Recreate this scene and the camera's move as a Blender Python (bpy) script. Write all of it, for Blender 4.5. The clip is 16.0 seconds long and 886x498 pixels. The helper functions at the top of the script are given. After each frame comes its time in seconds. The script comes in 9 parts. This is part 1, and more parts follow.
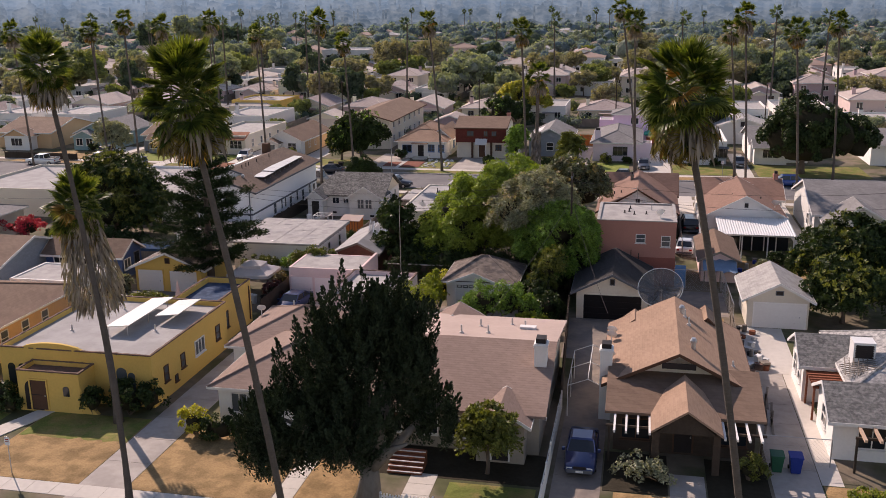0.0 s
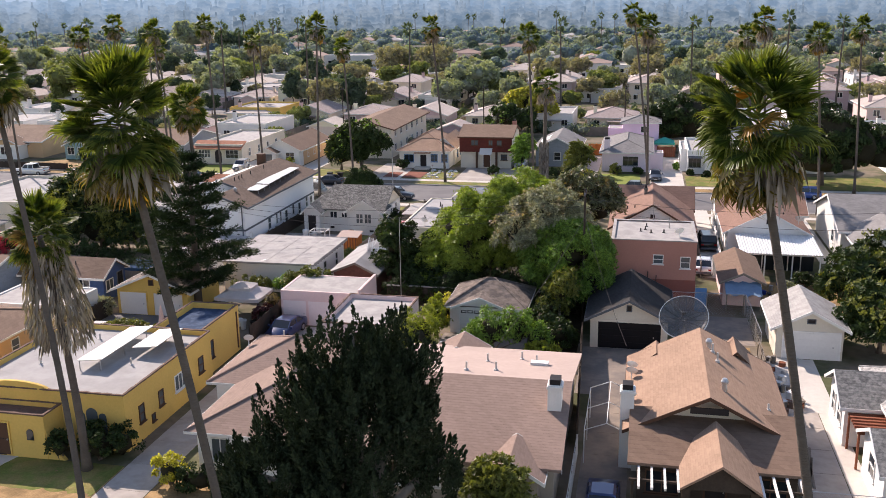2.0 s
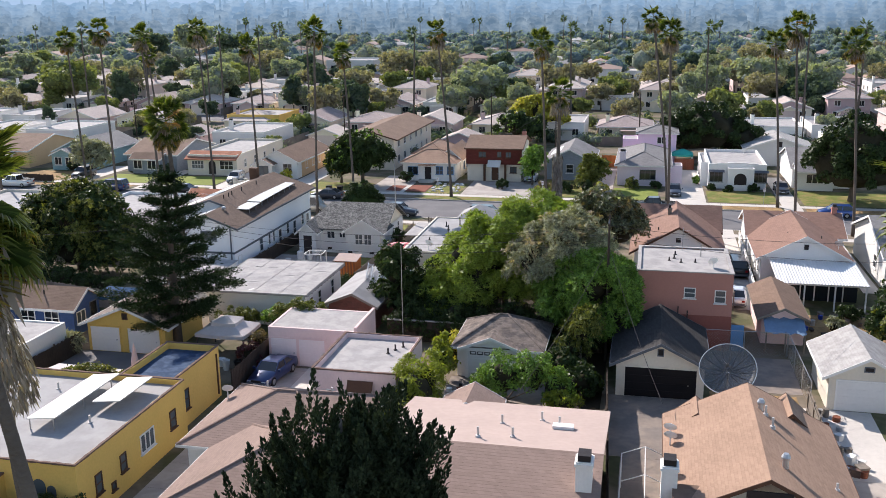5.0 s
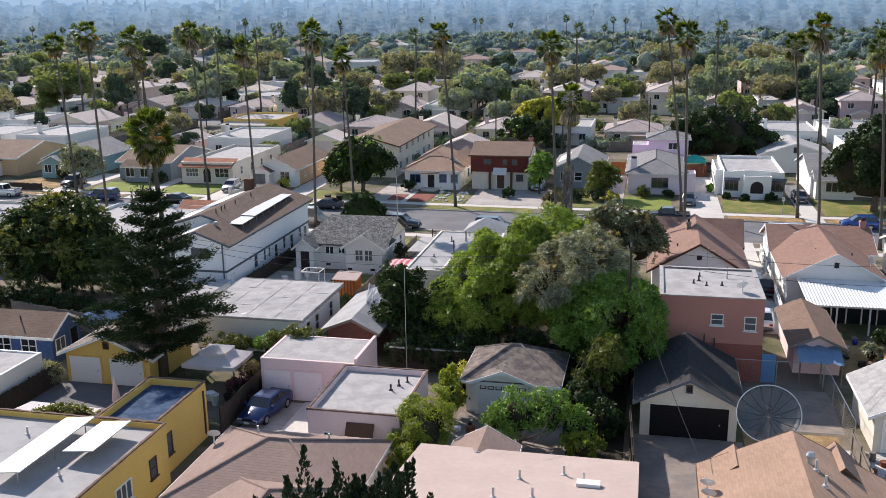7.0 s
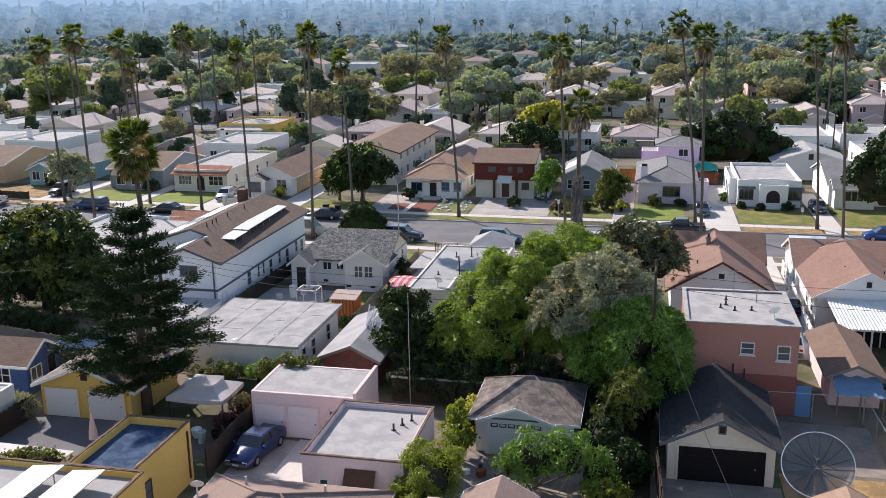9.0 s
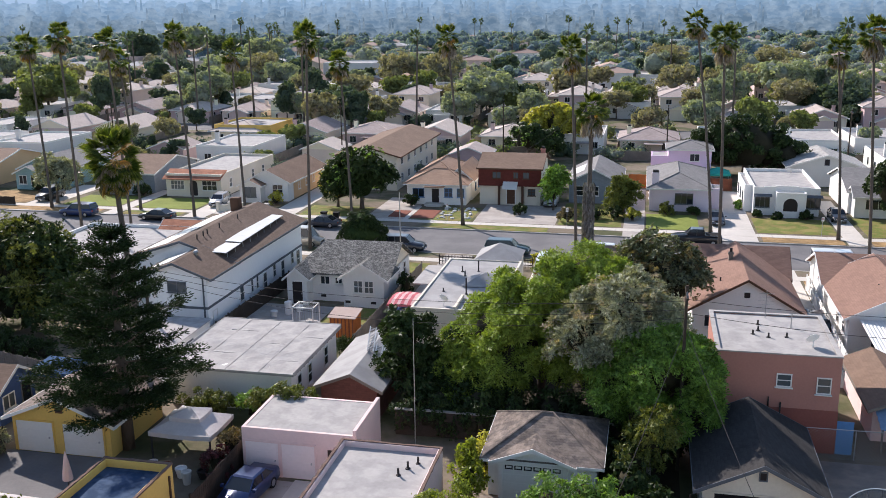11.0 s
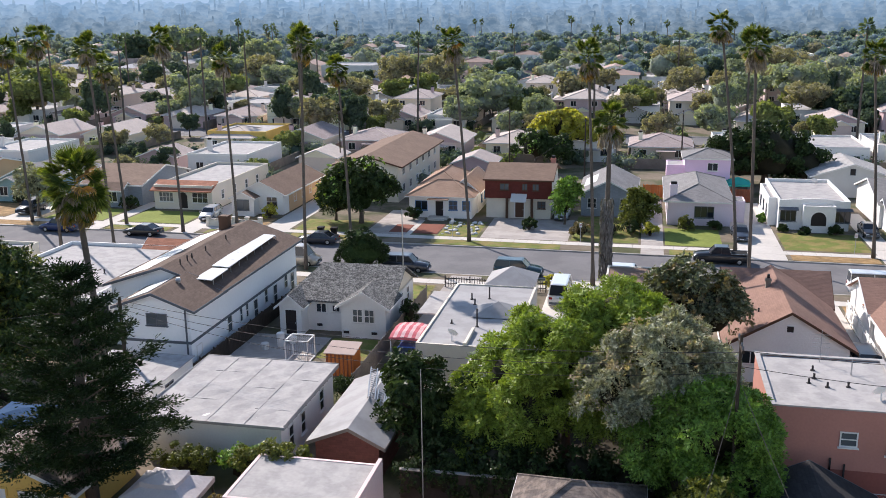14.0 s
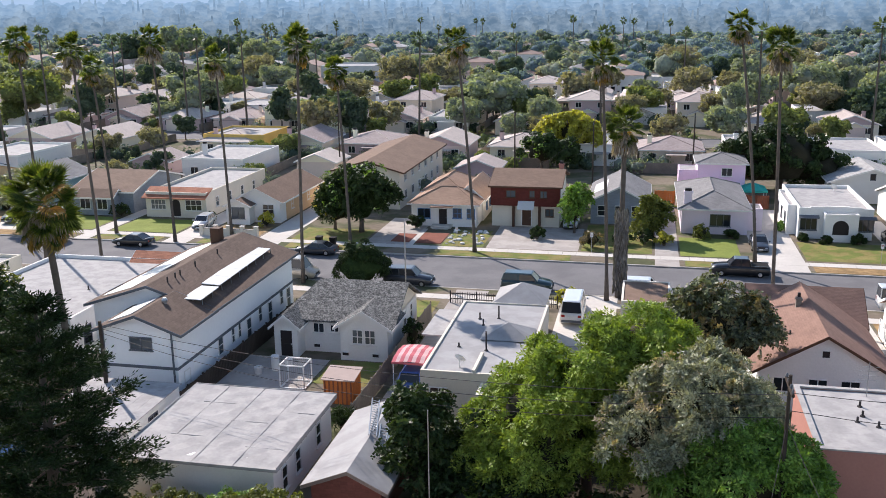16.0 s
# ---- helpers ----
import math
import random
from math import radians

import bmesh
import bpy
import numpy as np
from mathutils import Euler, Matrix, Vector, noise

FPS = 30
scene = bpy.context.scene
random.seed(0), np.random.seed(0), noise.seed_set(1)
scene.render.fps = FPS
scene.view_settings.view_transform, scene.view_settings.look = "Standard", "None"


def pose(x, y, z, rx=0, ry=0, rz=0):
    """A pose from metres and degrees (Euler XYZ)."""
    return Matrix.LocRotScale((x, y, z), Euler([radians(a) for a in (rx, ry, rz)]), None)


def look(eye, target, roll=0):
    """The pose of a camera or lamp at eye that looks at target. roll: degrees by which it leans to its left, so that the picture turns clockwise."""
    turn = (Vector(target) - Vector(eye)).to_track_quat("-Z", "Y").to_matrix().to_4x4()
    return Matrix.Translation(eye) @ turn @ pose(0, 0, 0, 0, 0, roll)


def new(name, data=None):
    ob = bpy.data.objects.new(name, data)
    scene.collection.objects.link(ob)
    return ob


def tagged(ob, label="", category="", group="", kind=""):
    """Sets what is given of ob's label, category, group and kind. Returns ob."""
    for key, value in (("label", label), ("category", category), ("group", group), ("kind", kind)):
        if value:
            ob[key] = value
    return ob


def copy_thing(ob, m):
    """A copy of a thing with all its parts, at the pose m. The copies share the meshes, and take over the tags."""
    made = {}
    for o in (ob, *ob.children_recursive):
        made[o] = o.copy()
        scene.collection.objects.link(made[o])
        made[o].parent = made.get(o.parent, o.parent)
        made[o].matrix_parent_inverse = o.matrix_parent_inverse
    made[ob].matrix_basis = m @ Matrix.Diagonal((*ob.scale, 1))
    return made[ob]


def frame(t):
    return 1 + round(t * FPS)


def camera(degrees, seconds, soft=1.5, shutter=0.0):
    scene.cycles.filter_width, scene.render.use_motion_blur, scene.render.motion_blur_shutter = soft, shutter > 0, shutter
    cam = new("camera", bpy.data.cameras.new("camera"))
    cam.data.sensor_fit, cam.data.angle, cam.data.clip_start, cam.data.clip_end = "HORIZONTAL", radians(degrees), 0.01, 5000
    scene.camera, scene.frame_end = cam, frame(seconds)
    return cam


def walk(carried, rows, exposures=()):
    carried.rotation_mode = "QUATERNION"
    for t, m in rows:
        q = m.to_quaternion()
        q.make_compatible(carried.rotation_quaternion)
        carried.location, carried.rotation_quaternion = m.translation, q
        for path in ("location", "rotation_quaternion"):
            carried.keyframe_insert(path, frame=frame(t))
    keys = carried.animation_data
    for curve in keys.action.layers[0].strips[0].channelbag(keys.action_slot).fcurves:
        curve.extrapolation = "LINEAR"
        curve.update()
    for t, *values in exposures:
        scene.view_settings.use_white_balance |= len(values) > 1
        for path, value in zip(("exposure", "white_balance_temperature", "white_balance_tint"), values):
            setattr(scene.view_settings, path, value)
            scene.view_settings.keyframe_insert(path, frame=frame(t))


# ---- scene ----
cam = camera(50.6, 16.0, soft=0.75)
PATH = [
    (0, (1.006, 1.401, 25.874), (-11.1, 58.084, 10.424), -0.8),
    (0.5, (0.738, 2.817, 25.833), (-11.433, 59.517, 10.503), -0.9),
    (1, (0.425, 4.302, 25.786), (-11.811, 61.018, 10.486), -0.9),
    (1.5, (0.12, 5.741, 25.756), (-12.145, 62.451, 10.546), -0.8),
    (2, (-0.198, 7.194, 25.755), (-12.528, 63.92, 10.605), -0.8),
    (2.5, (-0.519, 8.644, 25.764), (-12.885, 65.392, 10.674), -0.8),
    (3, (-0.837, 10.101, 25.717), (-13.262, 66.837, 10.657), -0.7),
    (3.5, (-1.14, 11.504, 25.669), (-13.623, 68.227, 10.639), -0.7),
    (4, (-1.443, 12.826, 25.659), (-13.991, 69.565, 10.689), -0.7),
    (6.5, (-3.365, 19.531, 25.977), (-16.037, 76.273, 11.067), -0.7),
    (7, (-3.776, 20.919, 26.021), (-16.441, 77.632, 11.081), -0.8),
    (7.5, (-4.202, 22.257, 26.029), (-16.867, 78.97, 11.119), -0.7),
    (8, (-4.6, 23.609, 26.018), (-17.242, 80.358, 11.138), -0.8),
    (8.5, (-5.002, 24.861, 26.041), (-17.645, 81.609, 11.191), -0.8),
    (9, (-5.431, 26.125, 26.095), (-18.044, 82.88, 11.215), -0.8),
    (11.5, (-7.623, 32.49, 26.18), (-20.083, 89.249, 11.21), -0.6),
    (12, (-7.995, 33.715, 26.23), (-20.455, 90.473, 11.29), -0.6),
    (12.5, (-8.353, 34.918, 26.247), (-20.813, 91.676, 11.337), -0.6),
    (13, (-8.725, 36.119, 26.258), (-21.156, 92.884, 11.318), -0.6),
    (13.5, (-9.085, 37.349, 26.271), (-21.516, 94.114, 11.361), -0.7),
    (14, (-9.486, 38.614, 26.276), (-21.917, 95.379, 11.336), -0.7),
    (14.5, (-9.893, 39.847, 26.286), (-22.295, 96.619, 11.346), -0.7),
    (15, (-10.253, 41.094, 26.285), (-22.684, 97.859, 11.345), -0.7),
    (15.5, (-10.651, 42.357, 26.278), (-23.046, 99.099, 11.338), -0.7),
    (16, (-10.982, 43.604, 26.265), (-23.436, 100.333, 11.295), -0.8),
]
walk(cam, [(t, look(eye, aim, roll)) for t, eye, aim, roll in PATH],
     exposures=[(0, 0.1, 7350, 29), (0.5, 0.45, 7250, 26), (2, 0.62, 7000, 23), (4, 0.64, 6550, 18), (7, 0.47, 6400, 16), (11, 0.51, 6380, 17), (16, 0.58, 6380, 17)])

# ---- light ----
SUN_EL, SUN_AZ = 33.0, 135.0  # elevation; the sun stands towards -x +y
world = bpy.data.worlds.new("sky")
scene.world = world
world.use_nodes = True
wn = world.node_tree.nodes
sky = wn.new("ShaderNodeTexSky")
sky.sky_type = "NISHITA"
sky.sun_disc = False
sky.sun_elevation = radians(SUN_EL)
sky.sun_rotation = radians(-45)
sky.air_density, sky.dust_density = 1.2, 0.3
wn["Background"].inputs["Strength"].default_value = 0.12
world.node_tree.links.new(sky.outputs[0], wn["Background"].inputs[0])
sun = new("sun", bpy.data.lights.new("sun", "SUN"))
sun.data.energy, sun.data.angle, sun.data.color = 5.0, radians(0.55), (1.0, 0.935, 0.84)
sdir = Vector((math.cos(radians(SUN_AZ)) * math.cos(radians(SUN_EL)), math.sin(radians(SUN_AZ)) * math.cos(radians(SUN_EL)), math.sin(radians(SUN_EL))))
sun.matrix_world = look(sdir * 200, (0, 0, 0))

# ---- materials ----
MATS = {}


def mat(name, col, rough=0.85, var=0.2, big=0.3, fine=5.0, bump=0.12, metal=0.0, rnd=0.0, rows=0.0, spec=0.12, col2=None, island=0.0, streak=0.0, hue=0.0):
    """A procedural surface: colour col varied by stains and grain, col2 in large patches, courses by height, a shift by object."""
    m = bpy.data.materials.new(name)
    m.use_nodes = True
    n, l = m.node_tree.nodes, m.node_tree.links
    b = n["Principled BSDF"]
    geo = n.new("ShaderNodeNewGeometry")
    mp = n.new("ShaderNodeMapping")
    mp.inputs["Scale"].default_value = (1, 1, 1 if not streak else streak)
    l.new(geo.outputs["Position"], mp.inputs["Vector"])

    def math_(op, a, c):
        k = n.new("ShaderNodeMath")
        k.operation = op
        for i, v in enumerate((a, c)):
            if isinstance(v, (int, float)):
                k.inputs[i].default_value = v
            elif v is not None:
                l.new(v, k.inputs[i])
        return k.outputs[0]

    def noise_(scale, detail=4.0):
        k = n.new("ShaderNodeTexNoise")
        k.inputs["Scale"].default_value, k.inputs["Detail"].default_value = scale, detail
        l.new(mp.outputs[0], k.inputs["Vector"])
        return k.outputs["Fac"]

    nb, nf = noise_(big, 5.0), noise_(fine, 4.0)
    v = math_("ADD", math_("MULTIPLY", math_("SUBTRACT", nb, 0.5), 2.6 * var), math_("MULTIPLY", math_("SUBTRACT", nf, 0.5), 1.8 * var))
    height = nf
    if rows:
        sep = n.new("ShaderNodeSeparateXYZ")
        l.new(geo.outputs["Position"], sep.inputs[0])
        q = math_("DIVIDE", sep.outputs[2], rows)
        fl = math_("FLOOR", q, None)
        vec = n.new("ShaderNodeCombineXYZ")
        l.new(math_("FLOOR", math_("MULTIPLY", math_("ADD", sep.outputs[0], math_("MULTIPLY", sep.outputs[1], 1.0)), 2.6), None), vec.inputs[0])
        l.new(fl, vec.inputs[1])
        w = n.new("ShaderNodeTexWhiteNoise")
        w.noise_dimensions = "2D"
        l.new(vec.outputs[0], w.inputs["Vector"])
        v = math_("ADD", v, math_("MULTIPLY", math_("SUBTRACT", w.outputs["Value"], 0.5), 0.9 * var))
        fr = math_("FRACT", q, None)
        v = math_("ADD", v, math_("MULTIPLY", math_("GREATER_THAN", 0.16, fr), -0.07))
        height = math_("ADD", math_("MULTIPLY", nf, 0.4), math_("MULTIPLY", fr, -1.0))
    if rnd or hue:
        oi = n.new("ShaderNodeObjectInfo")
    if rnd:
        v = math_("ADD", v, math_("MULTIPLY", math_("SUBTRACT", oi.outputs["Random"], 0.5), 2 * rnd))
    if island:
        v = math_("ADD", v, math_("MULTIPLY", math_("SUBTRACT", geo.outputs["Random Per Island"], 0.5), 2 * island))
    base = n.new("ShaderNodeRGB")
    base.outputs[0].default_value = (*col, 1)
    colour = base.outputs[0]
    if col2:
        mx = n.new("ShaderNodeMix")
        mx.data_type = "RGBA"
        mr = n.new("ShaderNodeMapRange")
        mr.inputs[1].default_value, mr.inputs[2].default_value = 0.44, 0.58
        l.new(noise_(big * 1.7, 6.0), mr.inputs[0])
        l.new(mr.outputs[0], mx.inputs[0])
        l.new(colour, mx.inputs[6])
        mx.inputs[7].default_value = (*col2, 1)
        colour = mx.outputs[2]
    hsv = n.new("ShaderNodeHueSaturation")
    l.new(colour, hsv.inputs["Color"])
    l.new(math_("MAXIMUM", math_("ADD", v, 1.0), 0.15), hsv.inputs["Value"])
    if hue:
        l.new(math_("ADD", 0.5, math_("MULTIPLY", math_("SUBTRACT", oi.outputs["Random"], 0.5), hue)), hsv.inputs["Hue"])
    l.new(hsv.outputs[0], b.inputs["Base Color"])
    b.inputs["Roughness"].default_value, b.inputs["Metallic"].default_value = rough, metal
    b.inputs["Specular IOR Level"].default_value = spec
    if bump:
        bu = n.new("ShaderNodeBump")
        bu.inputs["Strength"].default_value, bu.inputs["Distance"].default_value = min(1.0, bump * 2), 0.04
        l.new(height, bu.inputs["Height"])
        l.new(bu.outputs[0], b.inputs["Normal"])
    MATS[name] = m
    return m


def leaf_mat(name, col, trans=0.35, var=0.35, tint=None, spec=0.35, rough=0.5):
    m = mat(name, col, rough, var * 0.5, 0.35, 2.5, 0.0, 0, 0, 0, spec, tint, var)
    n, l = m.node_tree.nodes, m.node_tree.links
    tr, mx = n.new("ShaderNodeBsdfTranslucent"), n.new("ShaderNodeMixShader")
    hsv = next(k for k in n if k.bl_idname == "ShaderNodeHueSaturation")
    warm = n.new("ShaderNodeMix")
    warm.data_type, warm.blend_type = "RGBA", "MULTIPLY"
    warm.inputs[0].default_value = 1.0
    l.new(hsv.outputs[0], warm.inputs[6])
    warm.inputs[7].default_value = (1.5, 1.5, 0.55, 1)
    l.new(warm.outputs[2], tr.inputs[0])
    mx.inputs[0].default_value = trans
    l.new(n["Principled BSDF"].outputs[0], mx.inputs[1])
    l.new(tr.outputs[0], mx.inputs[2])
    l.new(mx.outputs[0], n["Material Output"].inputs[0])
    return m


def glass_mat(name, col, rough=0.06):
    m = bpy.data.materials.new(name)
    m.use_nodes = True
    b = m.node_tree.nodes["Principled BSDF"]
    b.inputs["Base Color"].default_value = (*col, 1)
    b.inputs["Roughness"].default_value, b.inputs["Specular IOR Level"].default_value = rough, 0.6
    MATS[name] = m
    return m


# ground and paving
mat("earth", (0.19, 0.155, 0.115), 0.95, 0.35, 0.12, 1.6, 0.3, col2=(0.085, 0.09, 0.045))
mat("dry_lawn", (0.36, 0.235, 0.115), 0.95, 0.4, 0.5, 9.0, 0.5, col2=(0.25, 0.165, 0.08))
mat("green_lawn", (0.15, 0.175, 0.045), 0.95, 0.35, 0.4, 9.0, 0.4, col2=(0.23, 0.19, 0.07))
mat("bright_lawn", (0.20, 0.235, 0.055), 0.95, 0.25, 0.4, 4.0, 0.4)
mat("concrete", (0.42, 0.38, 0.345), 0.9, 0.13, 0.35, 3.0, 0.15, col2=(0.36, 0.325, 0.295))
# concrete darkened so that shade on drives and yards sits in its colour
mat("shade_concrete", (0.27, 0.225, 0.19), 0.9, 0.18, 0.35, 3.0, 0.15, col2=(0.21, 0.18, 0.16))
mat("pale_concrete", (0.56, 0.52, 0.47), 0.9, 0.12, 0.3, 3.0, 0.15)
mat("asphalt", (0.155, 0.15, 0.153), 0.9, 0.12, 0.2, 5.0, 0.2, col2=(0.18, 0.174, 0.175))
mat("kerb_stone", (0.40, 0.37, 0.34), 0.9, 0.15)
mat("red_bed", (0.22, 0.085, 0.06), 0.95, 0.25)
# roofs
mat("shingle_tan", (0.34, 0.225, 0.16), 0.9, 0.16, 0.5, 6.0, 0.25, rows=0.075)
mat("shingle_rose", (0.28, 0.20, 0.165), 0.9, 0.14, 0.4, 5.0, 0.25, rows=0.065)
mat("shingle_brown", (0.20, 0.135, 0.10), 0.9, 0.18, 0.5, 6.0, 0.25, rows=0.08)
mat("shingle_red", (0.255, 0.155, 0.12), 0.9, 0.16, 0.5, 6.0, 0.25, rows=0.08)
mat("shingle_dark", (0.045, 0.043, 0.043), 0.9, 0.25, 0.5, 6.0, 0.25, rows=0.08)
mat("shingle_grey", (0.23, 0.22, 0.215), 0.9, 0.2, 0.5, 6.0, 0.25, rows=0.08)
mat("shingle_mottled", (0.19, 0.185, 0.175), 0.95, 0.6, 4.0, 12.0, 0.5, rows=0.09, col2=(0.085, 0.087, 0.085))
mat("shingle_slate", (0.215, 0.21, 0.20), 0.95, 0.36, 3.0, 13.0, 0.4, rows=0.09, col2=(0.14, 0.14, 0.137))
mat("shingle_umber", (0.125, 0.088, 0.07), 0.9, 0.22, 0.5, 6.0, 0.3, rows=0.085)
mat("shingle_ash", (0.215, 0.175, 0.15), 0.95, 0.34, 0.9, 7.0, 0.35, rows=0.08, col2=(0.13, 0.11, 0.10))
mat("shingle_plain", (0.40, 0.385, 0.365), 0.9, 0.13, 1.0, 7.0, 0.25, rows=0.09, col2=(0.34, 0.325, 0.31))
mat("shingle_silver", (0.42, 0.405, 0.385), 0.9, 0.35, 2.2, 9.0, 0.35, rows=0.09, col2=(0.27, 0.265, 0.26))
mat("roll_roof", (0.37, 0.36, 0.355), 0.9, 0.09, 0.4, 3.5, 0.1, col2=(0.325, 0.315, 0.31))
mat("roll_roof_pale", (0.405, 0.385, 0.37), 0.9, 0.14, 0.7, 4.5, 0.12, col2=(0.345, 0.33, 0.32))
mat("roll_roof_rose", (0.45, 0.35, 0.305), 0.9, 0.1, 0.4, 3.0, 0.1)
mat("roll_roof_blue", (0.022, 0.05, 0.105), 0.9, 0.25, 0.9, 2.5, 0.1, col2=(0.05, 0.085, 0.15), spec=0.15)
# near-black soil carries the shade under trees and porches in its colour
mat("soil_shade", (0.04, 0.033, 0.022), 0.95, 0.35, 0.6, 4.0, 0.4)
mat("tile_red", (0.36, 0.15, 0.09), 0.85, 0.25, 0.8, 8.0, 0.3, rows=0.1)
mat("tile_edge", (0.16, 0.105, 0.085), 0.9, 0.35, 1.0, 6.0, 0.2)
# walls
mat("stucco_yellow", (0.71, 0.475, 0.14), 0.9, 0.1, 0.4, 7.0, 0.2)
mat("stucco_white", (0.82, 0.80, 0.77), 0.9, 0.07, 0.4, 7.0, 0.15)
mat("stucco_cream", (0.69, 0.63, 0.53), 0.9, 0.09, 0.4, 7.0, 0.15)
mat("stucco_grey", (0.62, 0.61, 0.585), 0.9, 0.08, 0.4, 7.0, 0.15)
mat("stucco_bone", (0.74, 0.73, 0.71), 0.9, 0.08, 0.4, 7.0, 0.15)
mat("stucco_pink", (0.76, 0.585, 0.565), 0.9, 0.08, 0.4, 7.0, 0.15)
mat("stucco_salmon", (0.44, 0.215, 0.175), 0.9, 0.1, 0.4, 7.0, 0.15)
mat("stucco_rust", (0.27, 0.10, 0.08), 0.9, 0.12, 0.4, 7.0, 0.15)
mat("stucco_lilac", (0.76, 0.645, 0.70), 0.9, 0.08, 0.4, 7.0, 0.15)
mat("stucco_orchid", (0.74, 0.56, 0.72), 0.9, 0.07, 0.4, 7.0, 0.15)
mat("stucco_peach", (0.63, 0.42, 0.25), 0.9, 0.08, 0.4, 7.0, 0.15)
mat("siding_white", (0.88, 0.88, 0.89), 0.6, 0.04, 0.3, 4.0, 0.08)
mat("siding_blue", (0.055, 0.10, 0.23), 0.7, 0.12, 0.3, 4.0, 0.2, rows=0.16)
mat("siding_bluegrey", (0.27, 0.30, 0.34), 0.8, 0.12, 0.3, 4.0, 0.2, rows=0.16)
mat("siding_turquoise", (0.26, 0.40, 0.42), 0.8, 0.12, 0.3, 4.0, 0.2, rows=0.16)
mat("siding_rust", (0.17, 0.075, 0.058), 0.85, 0.2, 0.5, 5.0, 0.2, rows=0.16)
# boards almost black: deep porch shade put into the wall colour
mat("siding_shade", (0.075, 0.055, 0.043), 0.85, 0.15, 0.3, 4.0, 0.2, rows=0.16)
# brown-grey stucco: shade of a house front painted into the wall
mat("stucco_taupe", (0.36, 0.31, 0.26), 0.9, 0.09, 0.4, 7.0, 0.15)
mat("wood_pale", (0.48, 0.34, 0.25), 0.85, 0.2, 0.8, 8.0, 0.2)
mat("siding_brown", (0.13, 0.035, 0.028), 0.8, 0.15, 0.3, 4.0, 0.2, rows=0.2)
mat("trim_white", (0.75, 0.735, 0.71), 0.6, 0.06)
mat("trim_blue", (0.10, 0.22, 0.42), 0.6, 0.1)
mat("trim_brown", (0.11, 0.06, 0.04), 0.7, 0.15)
mat("trim_slate", (0.13, 0.14, 0.16), 0.7, 0.15)
mat("door_rose", (0.78, 0.70, 0.70), 0.7, 0.06)
mat("door_dark", (0.035, 0.03, 0.03), 0.5, 0.15)
mat("door_black", (0.014, 0.013, 0.015), 0.45, 0.1)
mat("wood_grey", (0.22, 0.19, 0.16), 0.9, 0.3, 0.8, 8.0, 0.25)
mat("rib_grey", (0.07, 0.07, 0.075), 0.6, 0.1)
mat("wood_dark", (0.06, 0.047, 0.038), 0.9, 0.3, 0.8, 8.0, 0.25)
mat("wood_red", (0.23, 0.085, 0.05), 0.85, 0.25, 0.8, 8.0, 0.2)
mat("wood_orange", (0.50, 0.16, 0.045), 0.8, 0.2)
mat("metal_white", (0.72, 0.72, 0.71), 0.4, 0.06, metal=0.0, spec=0.5)
# white imitates the sun's reflection on the solar panels
mat("panel_glare", (0.58, 0.575, 0.56), 0.4, 0.03, bump=0.02, spec=0.4)
mat("panel_dark", (0.02, 0.025, 0.04), 0.15, 0.05, bump=0.0, spec=0.7)
mat("steel", (0.45, 0.45, 0.46), 0.4, 0.1, metal=0.8)
mat("pipe_pale", (0.5, 0.48, 0.46), 0.6, 0.2)
mat("pipe_dark", (0.05, 0.045, 0.045), 0.6, 0.2)
m = mat("mesh_grey", (0.16, 0.165, 0.17), 0.5, 0.12, 0.5, 3.0, 0.05, metal=0.3)
see, thru = m.node_tree.nodes.new("ShaderNodeMixShader"), m.node_tree.nodes.new("ShaderNodeBsdfTransparent")
see.inputs[0].default_value = 0.5  # fine wire mesh, nearly half open
m.node_tree.links.new(m.node_tree.nodes["Principled BSDF"].outputs[0], see.inputs[1])
m.node_tree.links.new(thru.outputs[0], see.inputs[2])
m.node_tree.links.new(see.outputs[0], m.node_tree.nodes["Material Output"].inputs[0])
mat("canvas_rose", (0.60, 0.40, 0.40), 0.9, 0.14, 0.9, 5.0, 0.2)
mat("canvas_white", (0.58, 0.53, 0.51), 0.9, 0.12, 0.9, 6.0, 0.2)
mat("canvas_red", (0.48, 0.13, 0.15), 0.9, 0.12)
mat("tarp_blue", (0.20, 0.30, 0.42), 0.6, 0.2, 0.9, 5.0, 0.3)
mat("tarp_sky", (0.12, 0.27, 0.50), 0.6, 0.15)
mat("tarp_deep", (0.03, 0.07, 0.14), 0.85, 0.15, spec=0.04)
mat("tarp_teal", (0.03, 0.33, 0.27), 0.7, 0.15)
mat("plastic_blue", (0.02, 0.045, 0.25), 0.5, 0.1)
mat("plastic_green", (0.02, 0.10, 0.06), 0.5, 0.1)
mat("rubber", (0.02, 0.02, 0.02), 0.8, 0.2)
glass_mat("glass_dark", (0.018, 0.022, 0.028))
glass_mat("glass_mid", (0.09, 0.105, 0.115), 0.12)
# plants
# dark fills for crown insides: the shade among the leaves is put into the colour
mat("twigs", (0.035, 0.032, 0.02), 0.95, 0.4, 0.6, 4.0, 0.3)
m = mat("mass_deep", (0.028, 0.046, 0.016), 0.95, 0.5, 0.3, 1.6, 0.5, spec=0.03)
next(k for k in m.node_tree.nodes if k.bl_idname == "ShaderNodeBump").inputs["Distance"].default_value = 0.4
leaf_mat("leaf_conifer", (0.036, 0.052, 0.03), 0.05, 0.4, spec=0.06)
leaf_mat("leaf_pine", (0.024, 0.042, 0.018), 0.12, 0.45, spec=0.05)
leaf_mat("leaf_green", (0.14, 0.24, 0.044), 0.25, 0.5, spec=0.2)
